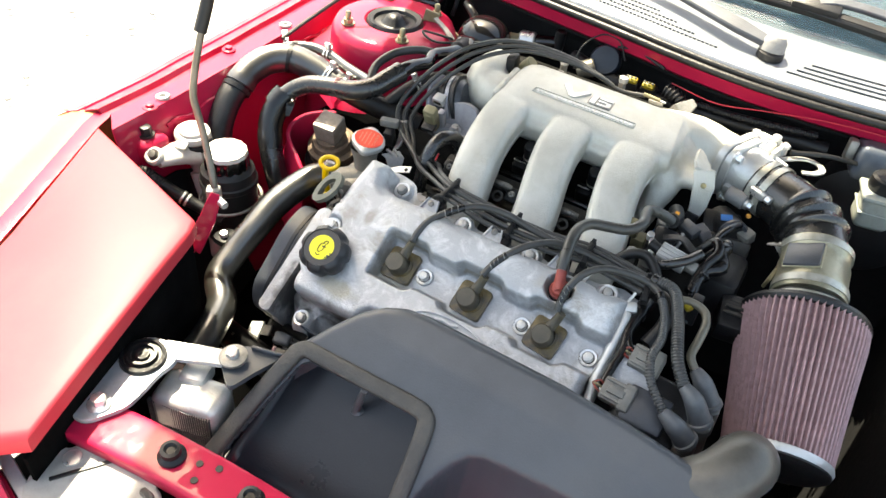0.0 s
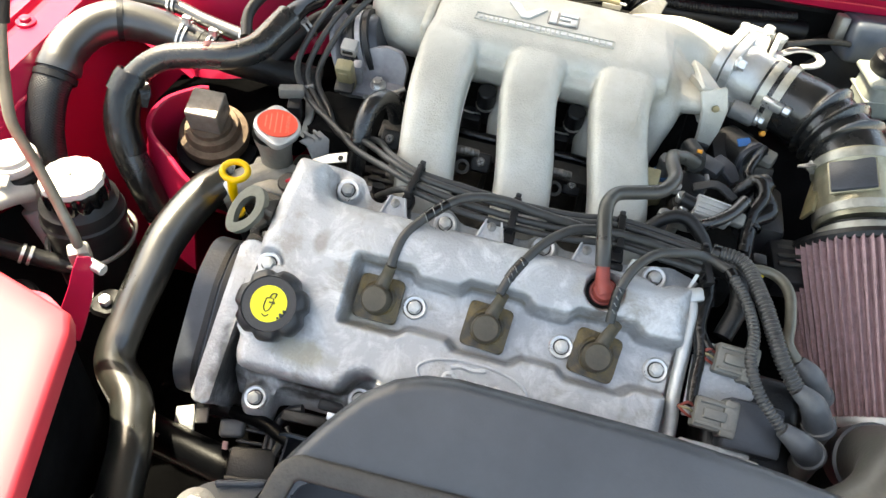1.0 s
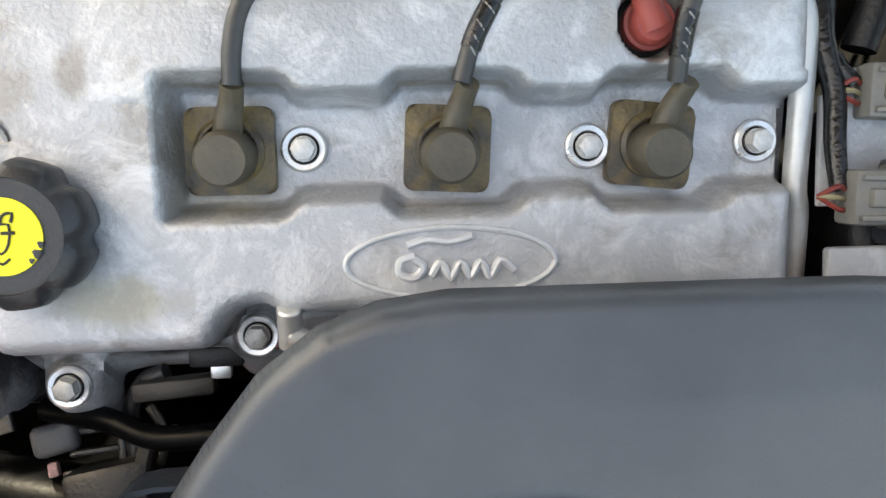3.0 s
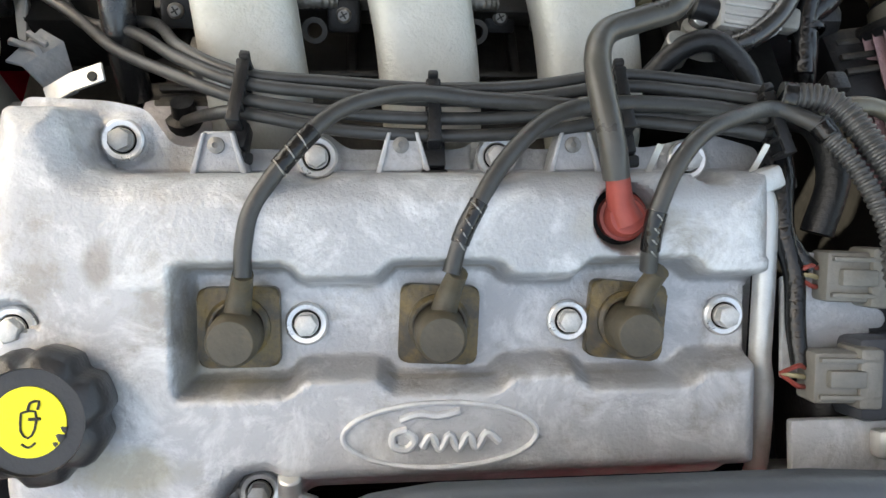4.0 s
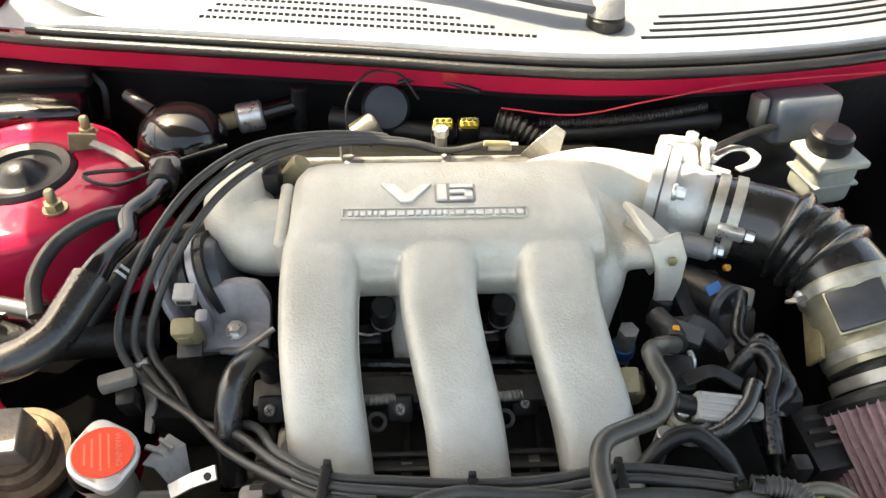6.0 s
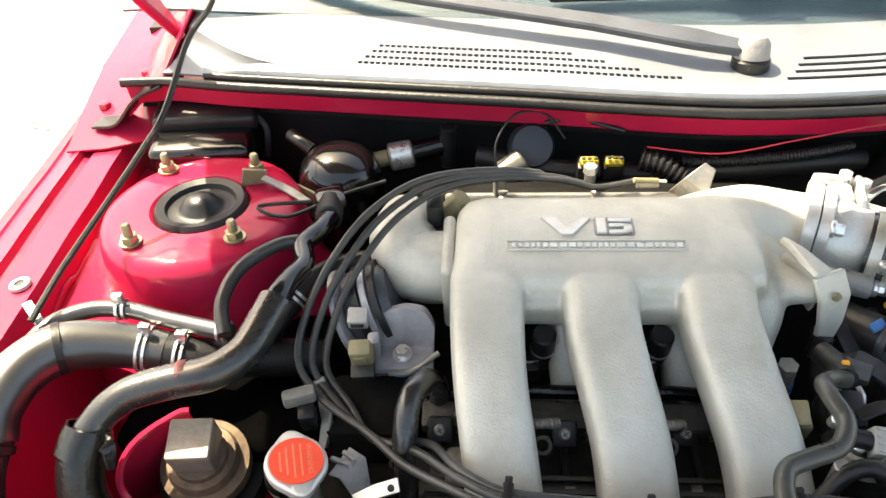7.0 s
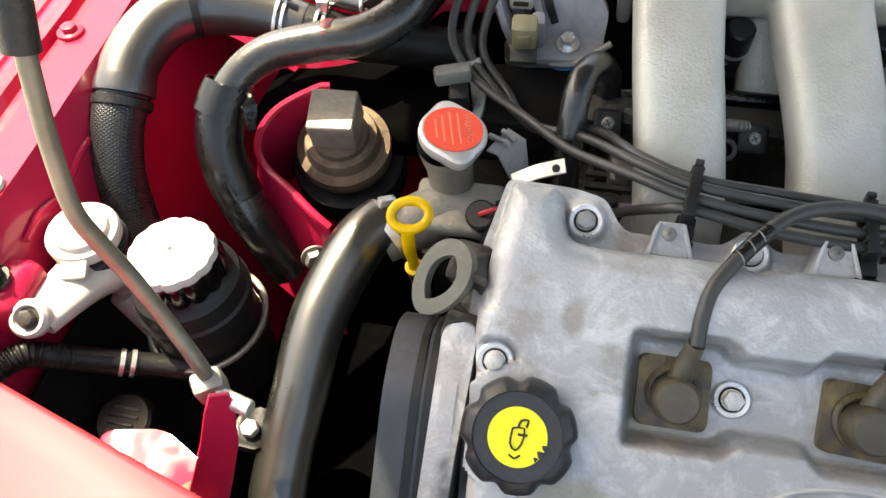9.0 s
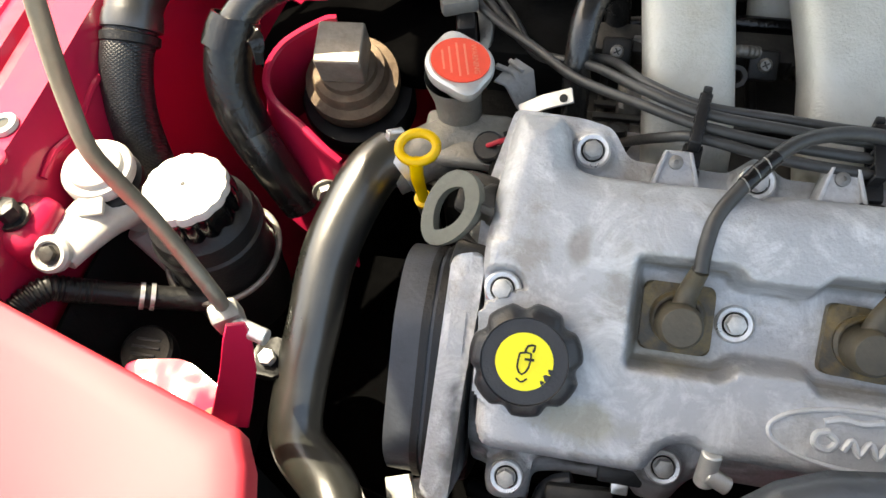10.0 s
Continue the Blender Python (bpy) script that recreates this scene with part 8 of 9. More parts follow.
    spring_clip(d, (-0.281, 0.323, 0.829), (0.6, 0.7, 0.4), 0.0112)
    e = thing("washer_tube", "thin black washer tube running up to the hood", "tube", (-0.49, 0.27, 0.85))
    part("tube", tube([(-0.490, 0.262, 0.855), (-0.479, 0.31, 0.872), (-0.456, 0.36, 0.898), (-0.430, 0.41, 0.928), (-0.415, 0.45, 0.949), (-0.408, 0.53, 0.987), (-0.387, 0.57, 1.015), (-0.375, 0.578, 1.07)], 0.0030, 8, 6), RUBBER, e)
    f = thing("steel_elbow_line", "black line along the strut tower", "hose", (-0.31, 0.30, 0.86))
    part("line", tube([(-0.325, 0.258, 0.845), (-0.332, 0.285, 0.858), (-0.322, 0.318, 0.868), (-0.296, 0.342, 0.873), (-0.272, 0.352, 0.872)], 0.0062, 12, 7), WIRE, f)


build_hoses()


# ---- strut tower ----
def build_tower():
    t = thing("strut_tower", "red strut tower with a black cap and four studs", "strut tower", (-0.395, 0.425, 0.84))
    m = pose(-0.393, 0.425, 0.0, 0, 0, 0) @ pose(0, 0, 0, 0, 0, 0)
    prof = [(0.047, 0.857), (0.050, 0.861), (0.086, 0.860), (0.096, 0.856), (0.101, 0.846), (0.104, 0.82), (0.108, 0.790), (0.118, 0.772), (0.135, 0.76), (0.15, 0.70), (0.16, 0.55)]
    part("tower", lathe(prof, m, 48), RED, t, smooth=50)
    rows = []
    for i in range(9):
        y = 0.285 + i * 0.3 / 8
        rows.append([(-0.54, y, 0.822), (-0.52, y, 0.812 - 0.012 * abs(i - 4) / 4), (-0.48, y, 0.808 - 0.015 * abs(i - 4) / 4), (-0.44, y, 0.80 - 0.03 * abs(i - 4) / 4), (-0.40, y, 0.79 - 0.05 * abs(i - 4) / 4), (-0.33, y, 0.775 - 0.06 * abs(i - 4) / 4), (-0.29, y, 0.70)])
    part("shelf", sheet(rows, 0.002), RED, t, "red apron shelf round the tower", smooth=60)
    part("cap", lathe([(0.0, 0.871), (0.008, 0.8705), (0.015, 0.866), (0.020, 0.858), (0.024, 0.856), (0.033, 0.857), (0.035, 0.862), (0.043, 0.864), (0.046, 0.860), (0.0475, 0.850)], m, 40), BLACKP, t, "black dust cap")
    for x, y, z in ((-0.447, 0.487, 0.861), (-0.440, 0.362, 0.861), (-0.343, 0.369, 0.861), (-0.353, 0.490, 0.858)):
        b = lathe([(0.0, 0), (0.0105, 0), (0.0105, 0.002), (0.0, 0.0025)], pose(x, y, z), 18)
        hexagon(0.008, 0.002, 0.009, pose(x, y, z), bm=b)
        lathe([(0.0045, 0.009), (0.0045, 0.019), (0.003, 0.021), (0, 0.021)], pose(x, y, z), 12, bm=b)
        part("stud_nut", b, YZINC, t, "yellow zinc stud and nut")
    part("yellow_tab", strip([(-0.350, 0.462, 0.856), (-0.343, 0.458, 0.880)], 0.024, 0.003, (0.3, -1, 0)), TAN, t, "pale yellow tab")
    part("wing_bracket", strip([(-0.336, 0.455, 0.872), (-0.31, 0.448, 0.862), (-0.285, 0.425, 0.862)], 0.009, 0.003, (0, 0, 1), sub=3), DULL, t)
    part("small_cap", lathe([(0, 0), (0.008, 0), (0.007, 0.004), (0, 0.006)], pose(-0.458, 0.43, 0.846), 14), LGREY, t)


build_tower()


# ---- at the bulkhead ----
def build_rear():
    a = thing("air_dryer", "glossy black air conditioning dryer can", "dryer can", (-0.268, 0.50, 0.8))
    part("can", lathe([(0, 0.68), (0.044, 0.68), (0.0455, 0.70), (0.0455, 0.832), (0.044, 0.850), (0.038, 0.864), (0.028, 0.873), (0.015, 0.878), (0, 0.879)], pose(-0.268, 0.505, -0.002), 36), BLACKG, a)
    part("label", box((0.03, 0.003, 0.035), pose(-0.296, 0.467, 0.833, 0, 0, -38), 0.001), TAN, a, "faded tan label")
    part("fitting", box((0.03, 0.03, 0.03), pose(-0.262, 0.425, 0.858, 0, 0, 20), 0.006), BLACKG, a)
    part("collar", rod((-0.258, 0.392, 0.866), (-0.262, 0.425, 0.862), 0.013, 16), BLACKP, a)
    part("side_port", tube([(-0.300, 0.525, 0.862), (-0.312, 0.532, 0.868), (-0.326, 0.542, 0.872)], 0.007, 12, 5), BLACKP, a)
    part("thin_line", tube([(-0.28, 0.418, 0.868), (-0.33, 0.41, 0.868), (-0.30, 0.402, 0.862), (-0.25, 0.43, 0.868), (-0.21, 0.45, 0.87)], 0.002, 8, 6), RUBBER, a)
    p = thing("pressure_switch", "bright metal pressure switch on a black pipe", "switch", (-0.2, 0.54, 0.846))
    part("body", rod((-0.218, 0.535, 0.846), (-0.192, 0.541, 0.848), 0.0155, 20), ZINC, p)
    part("plug", rod((-0.236, 0.531, 0.844), (-0.218, 0.535, 0.846), 0.009, 14), TAN, p)
    part("pipe", rod((-0.192, 0.541, 0.848), (-0.15, 0.55, 0.855), 0.012, 14), BLACKG, p)
    part("end", rod((-0.155, 0.545, 0.83), (-0.152, 0.545, 0.878), 0.009, 14), BLACKP, p)
    f = thing("relay_box", "black ribbed relay box beside the bulkhead", "relay box", (-0.43, 0.56, 0.84))
    part("body", box((0.115, 0.075, 0.055), pose(-0.430, 0.560, 0.842, 8, 0, 4), 0.010, 3), BLACKG, f)
    part("lid", box((0.118, 0.05, 0.02), pose(-0.430, 0.585, 0.877, 8, 0, 4), 0.006, 3), BLACKP, f)
    part("cable", tube([(-0.372, 0.58, 0.875), (-0.362, 0.575, 0.86), (-0.364, 0.565, 0.83)], 0.004, 8, 6), RUBBER, f)
    v = thing("vacuum_solenoid", "round dark blue-grey vacuum valve with thin pipes", "valve", (-0.063, 0.511, 0.86))
    part("disc", lathe([(0, -0.02), (0.022, -0.02), (0.0245, -0.012), (0.0245, 0.0), (0.021, 0.006), (0, 0.009)], frame_at((-0.063, 0.515, 0.870), (0.1, -0.8, 0.5)), 30), VACP, v)
    part("base", rod((-0.095, 0.49, 0.85), (-0.072, 0.50, 0.862), 0.014, 16), PIPE, v)
    part("pipe", tube([(-0.100, 0.485, 0.855), (-0.100, 0.50, 0.885), (-0.08, 0.52, 0.905), (-0.05, 0.52, 0.905), (-0.03, 0.505, 0.885)], 0.0013, 8, 7), RUBBER, v)
    part("thin_hose", tube([(-0.05, 0.52, 0.895), (-0.02, 0.52, 0.90), (0.03, 0.505, 0.893)], 0.0025, 8, 6), RUBBER, v)
    for x, y, z in ((-0.007, 0.480, 0.872), (0.019, 0.484, 0.870)):
        c = thing("yellow_connector", "yellow and black injector loom connector", "connector", (x, y, z), group="yellow connectors")
        part("cap", box((0.019, 0.011, 0.008), pose(x, y, z, 30), 0.003), DYELLOW, c, "yellow cap")
        for k in (-1, 0, 1):
            part("cell", box((0.004, 0.0025, 0.002), pose(x + 0.006 * k, y - 0.003, z + 0.006, 30), 0.0004), INK, c)
        part("body", box((0.022, 0.020, 0.040), pose(x, y + 0.012, z - 0.024, 12), 0.003), BLACKP, c)
    w = thing("rear_loom", "black rear wiring loom with ribbed sleeve", "wiring", (0.05, 0.49, 0.87))
    part("ribbed", corrugated([(0.045, 0.485, 0.872), (0.065, 0.48, 0.868), (0.085, 0.472, 0.858)], 0.010, 0.006, 0.25), BLACKP, w)
    part("sleeve", corrugated([(0.09, 0.495, 0.862), (0.14, 0.49, 0.866), (0.20, 0.49, 0.872), (0.26, 0.51, 0.87)], 0.0055), BLACKP, w)
    part("loom", tube([(-0.12, 0.53, 0.85), (-0.04, 0.51, 0.845), (0.04, 0.50, 0.845), (0.14, 0.50, 0.85), (0.28, 0.52, 0.85)], 0.012, 12, 6), BLACKP, w)
    part("red_cable", tube([(0.05, 0.488, 0.884), (0.12, 0.476, 0.883), (0.19, 0.478, 0.896), (0.27, 0.49, 0.905), (0.36, 0.505, 0.905), (0.5, 0.53, 0.90)], 0.0009, 8, 7), REDW, w, "thin red cable")
    b = thing("cable_bracket", "pale metal cable bracket behind the plenum", "bracket", (0.09, 0.42, 0.88))
    part("plate", strip([(0.075, 0.425, 0.862), (0.085, 0.420, 0.882), (0.098, 0.432, 0.896)], [0.03, 0.026, 0.012], 0.003, (-0.3, -1, 0.4)), DULL, b)
    part("small_plate", box((0.022, 0.003, 0.014), pose(0.045, 0.44, 0.866, -10), 0.001), DULL, b)
    for x, y, z in ((-0.098, 0.43, 0.886), (-0.01, 0.445, 0.882)):
        s = thing("rail_stud", "bright bolt with a spacer on the rear rail", "bolt", (x, y, z), group="rear rail bolts")
        part("nut", hexagon(0.007, 0, 0.008, pose(x, y, z)), ZINC, s)
        part("spacer", rod((x, y, z - 0.03), (x, y, z), 0.0055, 12), DULL, s)
        part("chain", corrugated([(x + 0.004, y - 0.016, z - 0.004), (x + 0.004, y - 0.022, z - 0.02), (x + 0.004, y - 0.02, z - 0.04)], 0.004, 0.006, 0.35), DULL, s)
    for x, y, z in ((-0.055, 0.408, 0.900), (0.04, 0.428, 0.884)):
        s = thing("lead_terminal", "tan lead terminal behind the plenum", "terminal", (x, y, z), group="lead terminals")
        part("barrel", rod((x - 0.012, y - 0.002, z + 0.001), (x + 0.012, y + 0.003, z - 0.003), 0.0028, 10), TAN, s)
        part("pin", rod((x + 0.012, y + 0.003, z - 0.003), (x + 0.020, y + 0.004, z - 0.004), 0.0016, 8), ZINC, s, "bright pin")
    # rear valve cover edge behind the plenum
    rv = thing("rear_valve_cover", "dark rear valve cover behind the plenum", "valve cover", (-0.02, 0.45, 0.84))
    part("cover", box((0.34, 0.09, 0.04), pose(-0.02, 0.462, 0.835, -26), 0.012, 3), GREASE, rv)
    part("rail", box((0.26, 0.012, 0.012), pose(-0.02, 0.43, 0.862, -20), 0.003), DULL, rv)
    # brake reservoir on the right
    k = thing("brake_reservoir", "milky brake fluid reservoir with a black cap", "brake reservoir", (0.355, 0.445, 0.85))
    part("tank", box((0.046, 0.045, 0.05), pose(0.362, 0.437, 0.838, 0, 0, 12), 0.010, 3), TANK, k)
    part("lip", box((0.055, 0.052, 0.008), pose(0.362, 0.437, 0.860, 0, 0, 12), 0.004), TANK, k)
    part("cap", lathe([(0.0, 0.020), (0.017, 0.020), (0.020, 0.017), (0.021, 0.004), (0.019, 0.0), (0, 0)], pose(0.360, 0.442, 0.864), 30), BLACKP, k, "black screw cap")
    part("booster", lathe([(0, 0), (0.085, 0.0), (0.09, 0.02), (0.08, 0.045), (0.045, 0.06), (0, 0.062)], frame_at((0.36, 0.55, 0.765), (0, -1, 0.1)), 36), BLACKP, k, "black brake servo")
    part("rear_chamber", box((0.075, 0.05, 0.05), pose(0.350, 0.500, 0.868, -10, 0, 10), 0.010, 3), MILKB, k, "bluish rear chamber")
    part("chamber_clip", box((0.012, 0.02, 0.03), pose(0.306, 0.49, 0.878, -10, 0, 10), 0.003), DULL, k)
    part("seam", box((0.048, 0.047, 0.003), pose(0.362, 0.437, 0.838, 0, 0, 12), 0.001), TANK, k)
    # coolant / sensor casting at the left end of the plenum
    g = thing("coil_bracket", "dirty alloy casting with a tan connector", "casting", (-0.2, 0.26, 0.83))
    part("casting", tube([(-0.222, 0.262, 0.800), (-0.212, 0.266, 0.800), (-0.185, 0.270, 0.798), (-0.158, 0.272, 0.794)], [0.014, 0.018, 0.018, 0.016], 24, 6, squash=(0.9, 1.1), power=0.75, up=(0, 0, 1)), DIRON, g, "dark lower casting")
    part("rim", lathe([(0.0, -0.004), (0.038, -0.004), (0.041, -0.002), (0.041, 0.002), (0.038, 0.004), (0.0, 0.004)], frame_at((-0.229, 0.304, 0.826), (1, 0.12, 0.35)), 36), CASTG, g)
    part("drum", lathe([(0.0, -0.016), (0.034, -0.016), (0.035, -0.012), (0.033, 0.016), (0.028, 0.022), (0.0, 0.024)], frame_at((-0.208, 0.309, 0.832), (1, 0.12, 0.35)), 32), TIMING, g, "dark drum")
    for k, mt in ((-0.004, BLACKP), (0.004, CASTG), (0.012, BLACKP)):
        part("drum_ring", lathe([(0.033, -0.003), (0.0385, -0.0028), (0.0385, 0.0028), (0.033, 0.003)], frame_at(Vector((-0.208, 0.309, 0.832)) + k * Vector((0.94, 0.11, 0.33)), (1, 0.12, 0.35)), 36), mt, g)
    part("tan_plug", box((0.018, 0.014, 0.042), pose(-0.209, 0.244, 0.837, 25, 0, 4), 0.003), TAN, g, "yellowed plug")
    part("plug_latch", box((0.010, 0.004, 0.016), pose(-0.209, 0.236, 0.840, 25, 0, 4), 0.001), TAN, g)
    part("plug_band", box((0.019, 0.015, 0.006), pose(-0.209, 0.239, 0.826, 25, 0, 4), 0.001), DIRON, g)
    part("upright_plate", prism(rounded([(-0.207, -0.026), (-0.203, 0.016), (-0.196, 0.025), (-0.176, 0.030), (-0.160, 0.027), (-0.152, 0.012), (-0.155, -0.026)], 0.005), 0.0, 0.010, pose(0, 0.282, 0.824, 74), 0.0015), CASTG, g, "upright grey plate")
    part("ledge", box((0.056, 0.026, 0.007), pose(-0.181, 0.262, 0.815, 12, 0, 2), 0.002), CASTG, g, "ledge at the foot of the plate")
    part("column", box((0.010, 0.012, 0.046), pose(-0.2015, 0.262, 0.824, 16, 0, 8), 0.003), CASTG, g)
    part("grey_plug", box((0.017, 0.015, 0.013), pose(-0.215, 0.274, 0.850, 20, 0, 0), 0.002), LGREY, g)
    part("plug_slot", box((0.011, 0.003, 0.004), pose(-0.215, 0.2665, 0.849, 20, 0, 0), 0.0005), INK, g)
    mb = pose(-0.179, 0.262, 0.8195, 12)
    part("bolt", merged(lathe([(0.0085, 0), (0.0085, 0.002), (0, 0.002)], mb, 18), hexagon(0.0058, 0.002, 0.009, mb)), ZINC, g)
    part("blue_wire", tube([(-0.192, 0.252, 0.803), (-0.180, 0.250, 0.806), (-0.166, 0.256, 0.808)], 0.0022, 8, 5), BLUEP, g, "blue wire")
    part("rod", tube([(-0.190, 0.248, 0.812), (-0.172, 0.246, 0.816), (-0.148, 0.258, 0.826)], 0.0025, 8, 5), DULL, g)
    part("lower", box((0.08, 0.06, 0.08), pose(-0.20, 0.23, 0.765, 10), 0.01), GREASE, g)
    s = thing("small_solenoid", "small black solenoid clip beside the mount", "solenoid", (-0.25, 0.20, 0.815))
    part("body", box((0.014, 0.014, 0.03), pose(-0.250, 0.204, 0.808, 20, 0, 10), 0.003), BLACKP, s)
    part("head", box((0.026, 0.012, 0.012), pose(-0.255, 0.208, 0.828, 0, 0, 20), 0.003), GREYP, s)
    # vacuum pipe cluster beside the elbow
    u = thing("vacuum_cluster", "black vacuum fittings behind the elbow", "fitting", (-0.14, 0.38, 0.88))
    part("clip", box((0.014, 0.02, 0.03), pose(-0.155, 0.372, 0.888, 10), 0.003), BLACKP, u)
    part("barrel", rod((-0.15, 0.385, 0.87), (-0.13, 0.385, 0.895), 0.010, 14), TAN, u)
    part("dark_body", box((0.04, 0.03, 0.03), pose(-0.14, 0.375, 0.862), 0.006), BLACKP, u)


build_rear()


# ---- wipers ----
def build_wipers():
    w = thing("wiper", "grey windscreen wiper arm lying on the cowl", "wiper", (0.165, 0.6, 0.95))
    part("pivot_cap", lathe([(0, 0.022), (0.012, 0.021), (0.0165, 0.014), (0.0175, 0.0), (0, 0)], pose(0.157, 0.556, 0.947, -10), 24), DULLP, w, "grey pivot cap")
    part("pivot", rod((0.157, 0.556, 0.934), (0.157, 0.556, 0.949), 0.019, 22), BLACKP, w)
    part("arm", strip([(0.150, 0.556, 0.956), (0.102, 0.568, 0.962), (0.003, 0.612, 0.965), (-0.184, 0.676, 0.971), (-0.34, 0.730, 0.978)], [0.018, 0.026, 0.022, 0.016, 0.010], 0.010, (0, -0.3, 1)), TIMING, w, "grey arm")
    w2 = thing("wiper", "black wiper blade resting on the windscreen", "wiper", (0.16, 0.67, 0.975))
    part("blade", strip([(-0.040, 0.676, 0.9685), (0.07, 0.668, 0.9720), (0.185, 0.661, 0.9750), (0.30, 0.659, 0.9715), (0.42, 0.660, 0.9665)], 0.006, 0.013, (0, -0.4, 1)), RUBBER, w2)
    part("spine", strip([(-0.036, 0.680, 0.9765), (0.07, 0.672, 0.9800), (0.185, 0.665, 0.9830), (0.30, 0.663, 0.9795), (0.42, 0.664, 0.9745)], 0.012, 0.004, (0, -0.4, 1)), BLACKP, w2, "steel spine of the blade")
    part("arm", strip([(0.185, 0.668, 0.990), (0.22, 0.678, 0.996), (0.31, 0.680, 0.992), (0.48, 0.662, 0.974)], [0.012, 0.016, 0.016, 0.018], 0.008, (0, -0.4, 1), sub=3), TIMING, w2, "grey arm")
    part("saddle", box((0.070, 0.024, 0.014), pose(0.185, 0.667, 0.986, 20), 0.004), BLACKP, w2)


build_wipers()


# ---- small stones on the ground ----
def build_stones():
    random.seed(11)
    bm = bmesh.new()
    for _ in range(300):
        x, y = random.uniform(-3.2, -0.75), random.uniform(-1.0, 3.0)
        r = random.uniform(0.004, 0.014)
        own = bmesh.new()
        bmesh.ops.create_icosphere(own, subdivisions=1, radius=r)
        for v in own.verts:
            v.co = Vector((v.co.x * random.uniform(0.7, 1.4), v.co.y * random.uniform(0.7, 1.4), v.co.z * 0.5)) + Vector((x, y, 0))
        merged(own, bm)
    solo("gravel", bm, mat("grey_stone", (0.19, 0.19, 0.19), 0.9, 0, 0.4, 30, 0.3, 100), "scattered small stones on the pale ground", "gravel", kind="stuff")


build_stones()


# ---- clutter between and beside the runners ----
def build_clutter():
    r = thing("injector_loom", "black injector loom with clips behind the runners", "wiring", (-0.02, 0.23, 0.80))
    part("loom", tube([(-0.17, 0.235, 0.79), (-0.10, 0.240, 0.800), (-0.03, 0.238, 0.802), (0.05, 0.240, 0.80), (0.13, 0.235, 0.79)], 0.006, 10, 6), TAPE, r)
    for x in (-0.070, 0.026):
        part("injector_plug", box((0.020, 0.018, 0.024), pose(x - 0.004, 0.268, 0.800, 20), 0.003), BLACKP, r)
        part("spring_wire", tube([(x - 0.013, 0.262, 0.814), (x - 0.004, 0.258, 0.816), (x + 0.005, 0.262, 0.814)], 0.0011, 6, 5), ZINC, r)
        part("rail_rib", box((0.003, 0.004, 0.022), pose(x + 0.040, 0.198, 0.800, 20), 0.0008), DIRON, r)
        part("rail_rib", box((0.003, 0.004, 0.022), pose(x + 0.046, 0.198, 0.800, 20), 0.0008), DIRON, r)
    c = thing("coolant_crossover", "dirty dark coolant crossover pipe in the vee", "pipe", (0, 0.17, 0.77))
    part("pipe", tube([(-0.17, 0.165, 0.765), (-0.08, 0.166, 0.770), (0.03, 0.166, 0.770), (0.13, 0.166, 0.765)], 0.009, 14, 6), DIRON, c)
    for x in (-0.125, -0.045, 0.05):
        part("band", lathe([(0.009, -0.004), (0.0104, -0.004), (0.0104, 0.004), (0.009, 0.004)], frame_at((x, 0.1658, 0.769), (1, 0, 0)), 18), DULL, c)
    # left of the first runner
    j = thing("pipe_junction", "brown-stained metal pipe junction beside the heater hose", "fitting", (-0.14, 0.21, 0.80))
    part("barrel", rod((-0.146, 0.226, 0.792), (-0.144, 0.214, 0.808), 0.009, 16), DIRON, j)
    part("arm", rod((-0.144, 0.214, 0.802), (-0.124, 0.208, 0.804), 0.006, 14), DIRON, j)
    part("nut", hexagon(0.008, 0, 0.007, frame_at((-0.133, 0.211, 0.803), (0.95, -0.2, 0))), DULL, j)
    part("foot", box((0.03, 0.03, 0.02), pose(-0.125, 0.175, 0.785, 15), 0.005), NECK, j, "stained alloy foot")
    part("foot_screw", merged(rod((-0.125, 0.172, 0.795), (-0.125, 0.168, 0.806), 0.0065, 14), hexagon(0.005, 0, 0.004, pose(-0.125, 0.168, 0.806, 15))), DULL, j)
    part("red_wire", tube([(-0.176, 0.215, 0.805), (-0.172, 0.205, 0.812), (-0.170, 0.195, 0.806)], 0.0012, 6, 5), REDW, j, "short red wire")
    k = thing("hook_bracket", "grey hooked wiring bracket below the leads", "bracket", (-0.24, 0.215, 0.81))
    part("plate", strip([(-0.246, 0.228, 0.818), (-0.238, 0.220, 0.814), (-0.236, 0.205, 0.800), (-0.240, 0.195, 0.782)], [0.018, 0.014, 0.010, 0.008], 0.004, (-0.4, -0.5, 0.8)), DULL, k)
    part("pin", rod((-0.250, 0.224, 0.822), (-0.238, 0.228, 0.826), 0.003, 10), DULL, k)
    # right side
    m = thing("fitting_cluster", "small pale metal fittings beside the third runner", "fitting", (0.155, 0.205, 0.83))
    part("post", rod((0.153, 0.214, 0.815), (0.152, 0.212, 0.836), 0.0055, 12), DULL, m)
    part("cube", box((0.013, 0.012, 0.014), pose(0.155, 0.199, 0.832, 20, 0, 8), 0.002), LGREY, m)
    part("hook", tube([(0.165, 0.196, 0.825), (0.168, 0.204, 0.838), (0.166, 0.212, 0.842)], 0.0022, 8, 5), ZINC, m)
    part("lower_stub", rod((0.142, 0.158, 0.80), (0.142, 0.154, 0.826), 0.006, 14), NECK, m)
    part("stub_cap", hexagon(0.0068, 0, 0.006, frame_at((0.142, 0.154, 0.826), (0, -0.15, 1))), YZINC, m)
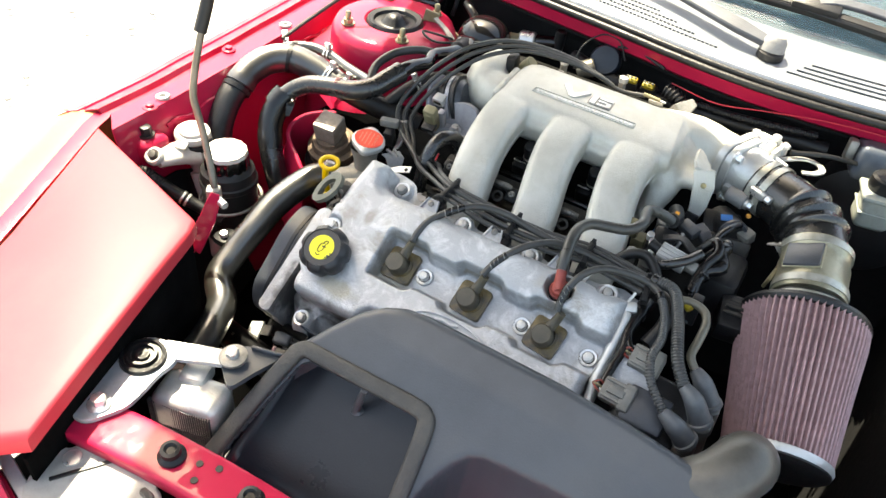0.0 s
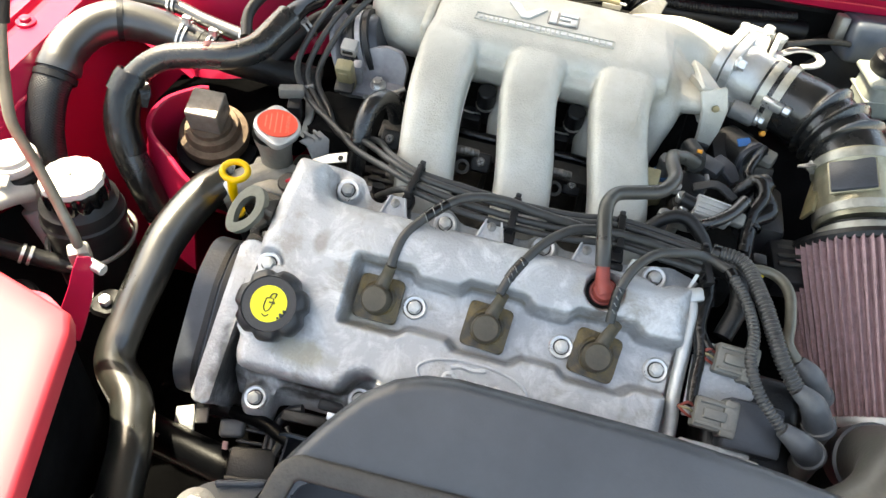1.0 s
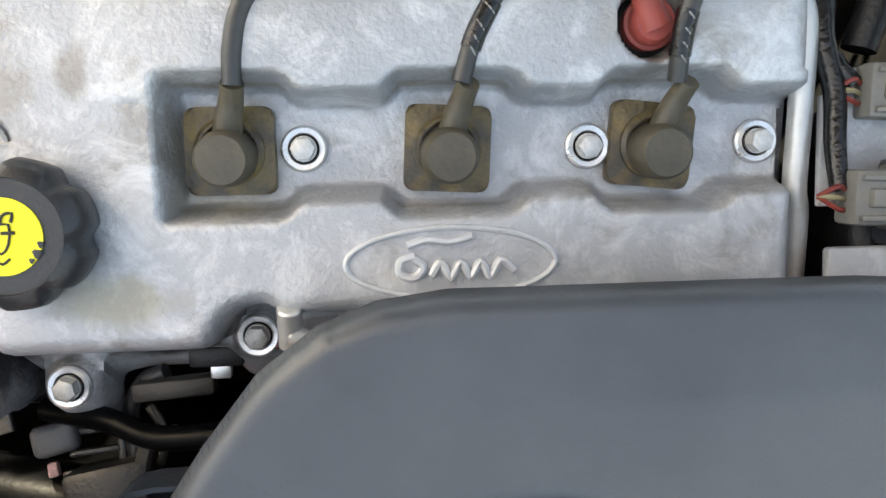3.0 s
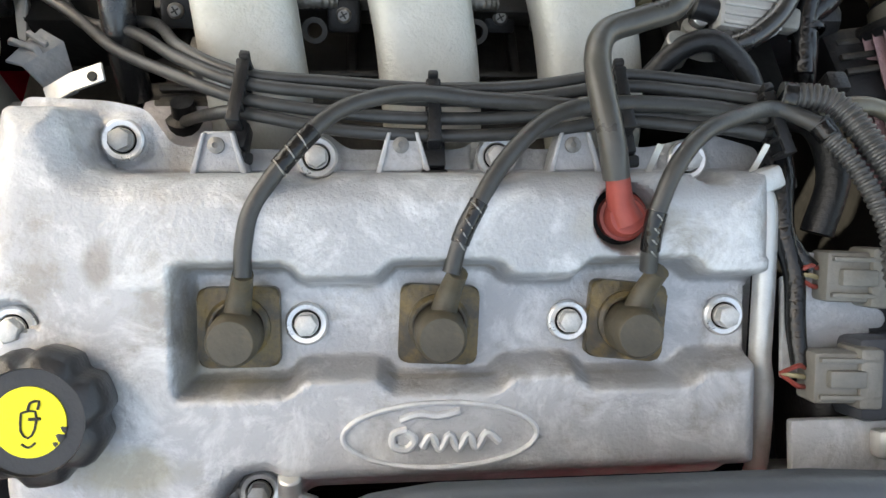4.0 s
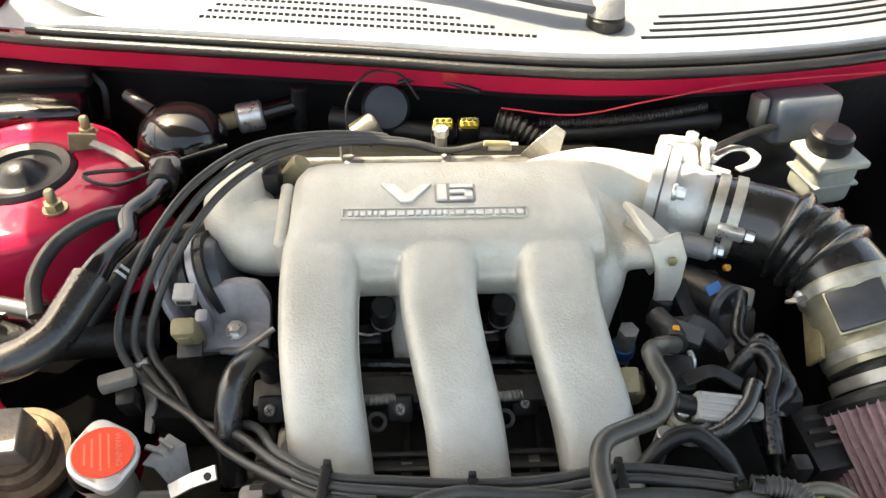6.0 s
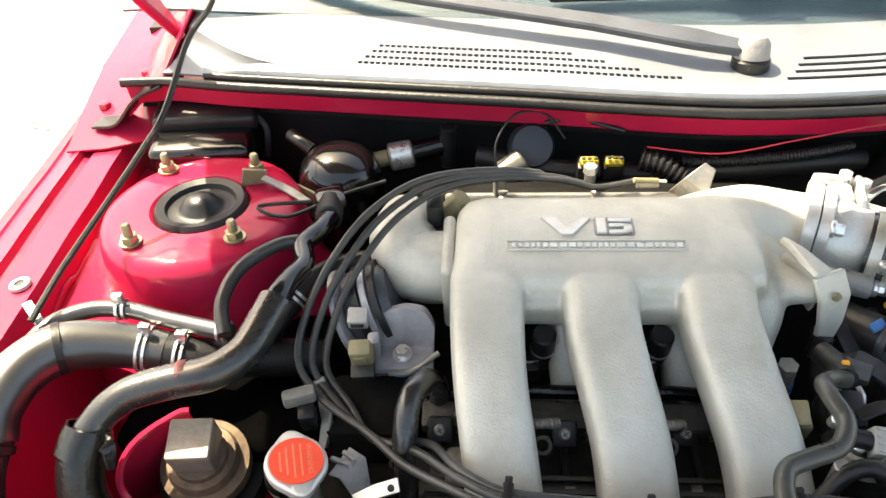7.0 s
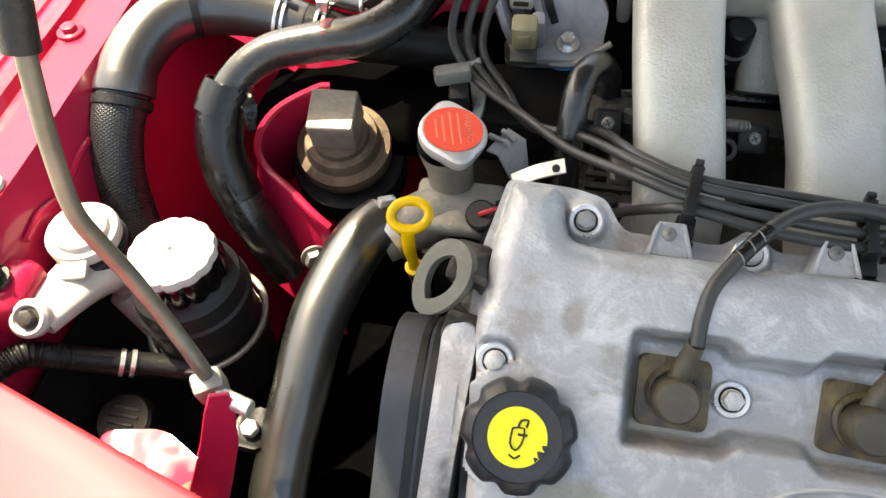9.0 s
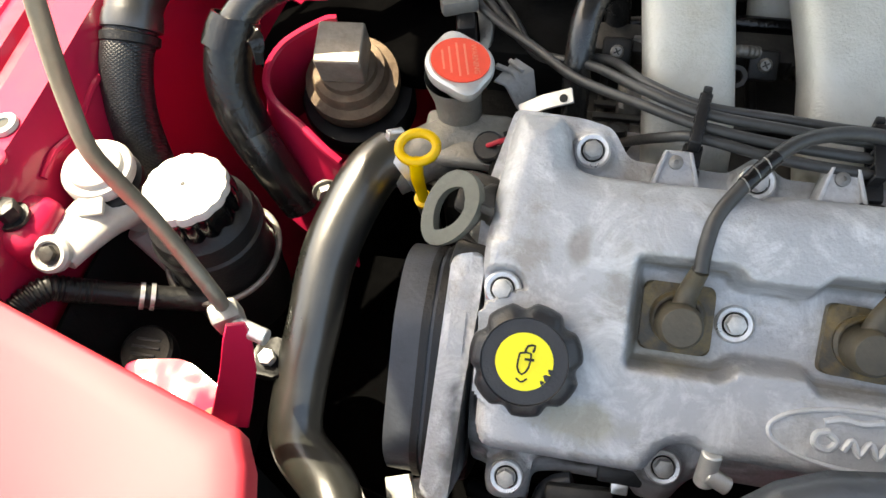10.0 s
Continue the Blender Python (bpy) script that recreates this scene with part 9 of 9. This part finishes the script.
    part("side_block", box((0.03, 0.02, 0.02), pose(0.152, 0.178, 0.822, 20, 0, 15), 0.004), DIRON, m)
    part("tan_block", box((0.016, 0.016, 0.03), pose(0.122, 0.196, 0.815, 15), 0.002), TAN, m, "tan block")
    part("backing_plate", box((0.09, 0.012, 0.07), pose(0.20, 0.255, 0.79, -20, 0, 10), 0.004), DIRON, m)
    part("grey_lever", strip([(0.176, 0.246, 0.838), (0.188, 0.234, 0.838), (0.198, 0.222, 0.832)], [0.014, 0.016, 0.010], 0.006, (0.1, -0.4, 1), sub=3), TIMING, m, "slate lever")
    part("wire_tab", strip([(0.258, 0.262, 0.840), (0.264, 0.258, 0.846), (0.274, 0.262, 0.846)], [0.003, 0.005, 0.003], 0.002, (0, -0.2, 1)), DULL, m)
    w = thing("glossy_loom", "glossy taped wiring loom dropping beside the filter", "wiring", (0.215, 0.18, 0.84))
    part("loom", tube([(0.206, 0.216, 0.838), (0.217, 0.204, 0.851), (0.214, 0.190, 0.853), (0.222, 0.174, 0.846), (0.208, 0.160, 0.842), (0.206, 0.140, 0.834), (0.212, 0.115, 0.80)], [0.007, 0.009, 0.008, 0.009, 0.007, 0.006, 0.006], 12, 7), TAPE, w)
    for q in ((0.2165, 0.200, 0.852), (0.219, 0.178, 0.848), (0.207, 0.152, 0.839)):
        part("tape_edge", lathe([(0.0088, -0.002), (0.0096, 0), (0.0088, 0.002)], frame_at(q, (0.1, -1, -0.2)), 12, wave=lambda a, rr, z: 1 + 0.08 * math.sin(2 * a)), TAPE, w)
    part("branch", tube([(0.212, 0.208, 0.846), (0.204, 0.222, 0.848), (0.212, 0.244, 0.852), (0.22, 0.262, 0.85)], 0.005, 10, 6), TAPE, w)
    b = thing("dark_box", "slotted black relay block beside the filter", "relay block", (0.255, 0.165, 0.80))
    part("body", box((0.034, 0.05, 0.03), pose(0.256, 0.160, 0.795, 10, 0, 10), 0.004), BLACKP, b)
    for q in range(3):
        part("slot", box((0.024, 0.004, 0.003), pose(0.256, 0.150 + 0.011 * q, 0.8115, 10, 0, 10), 0.001), DIRON, b)


build_clutter()
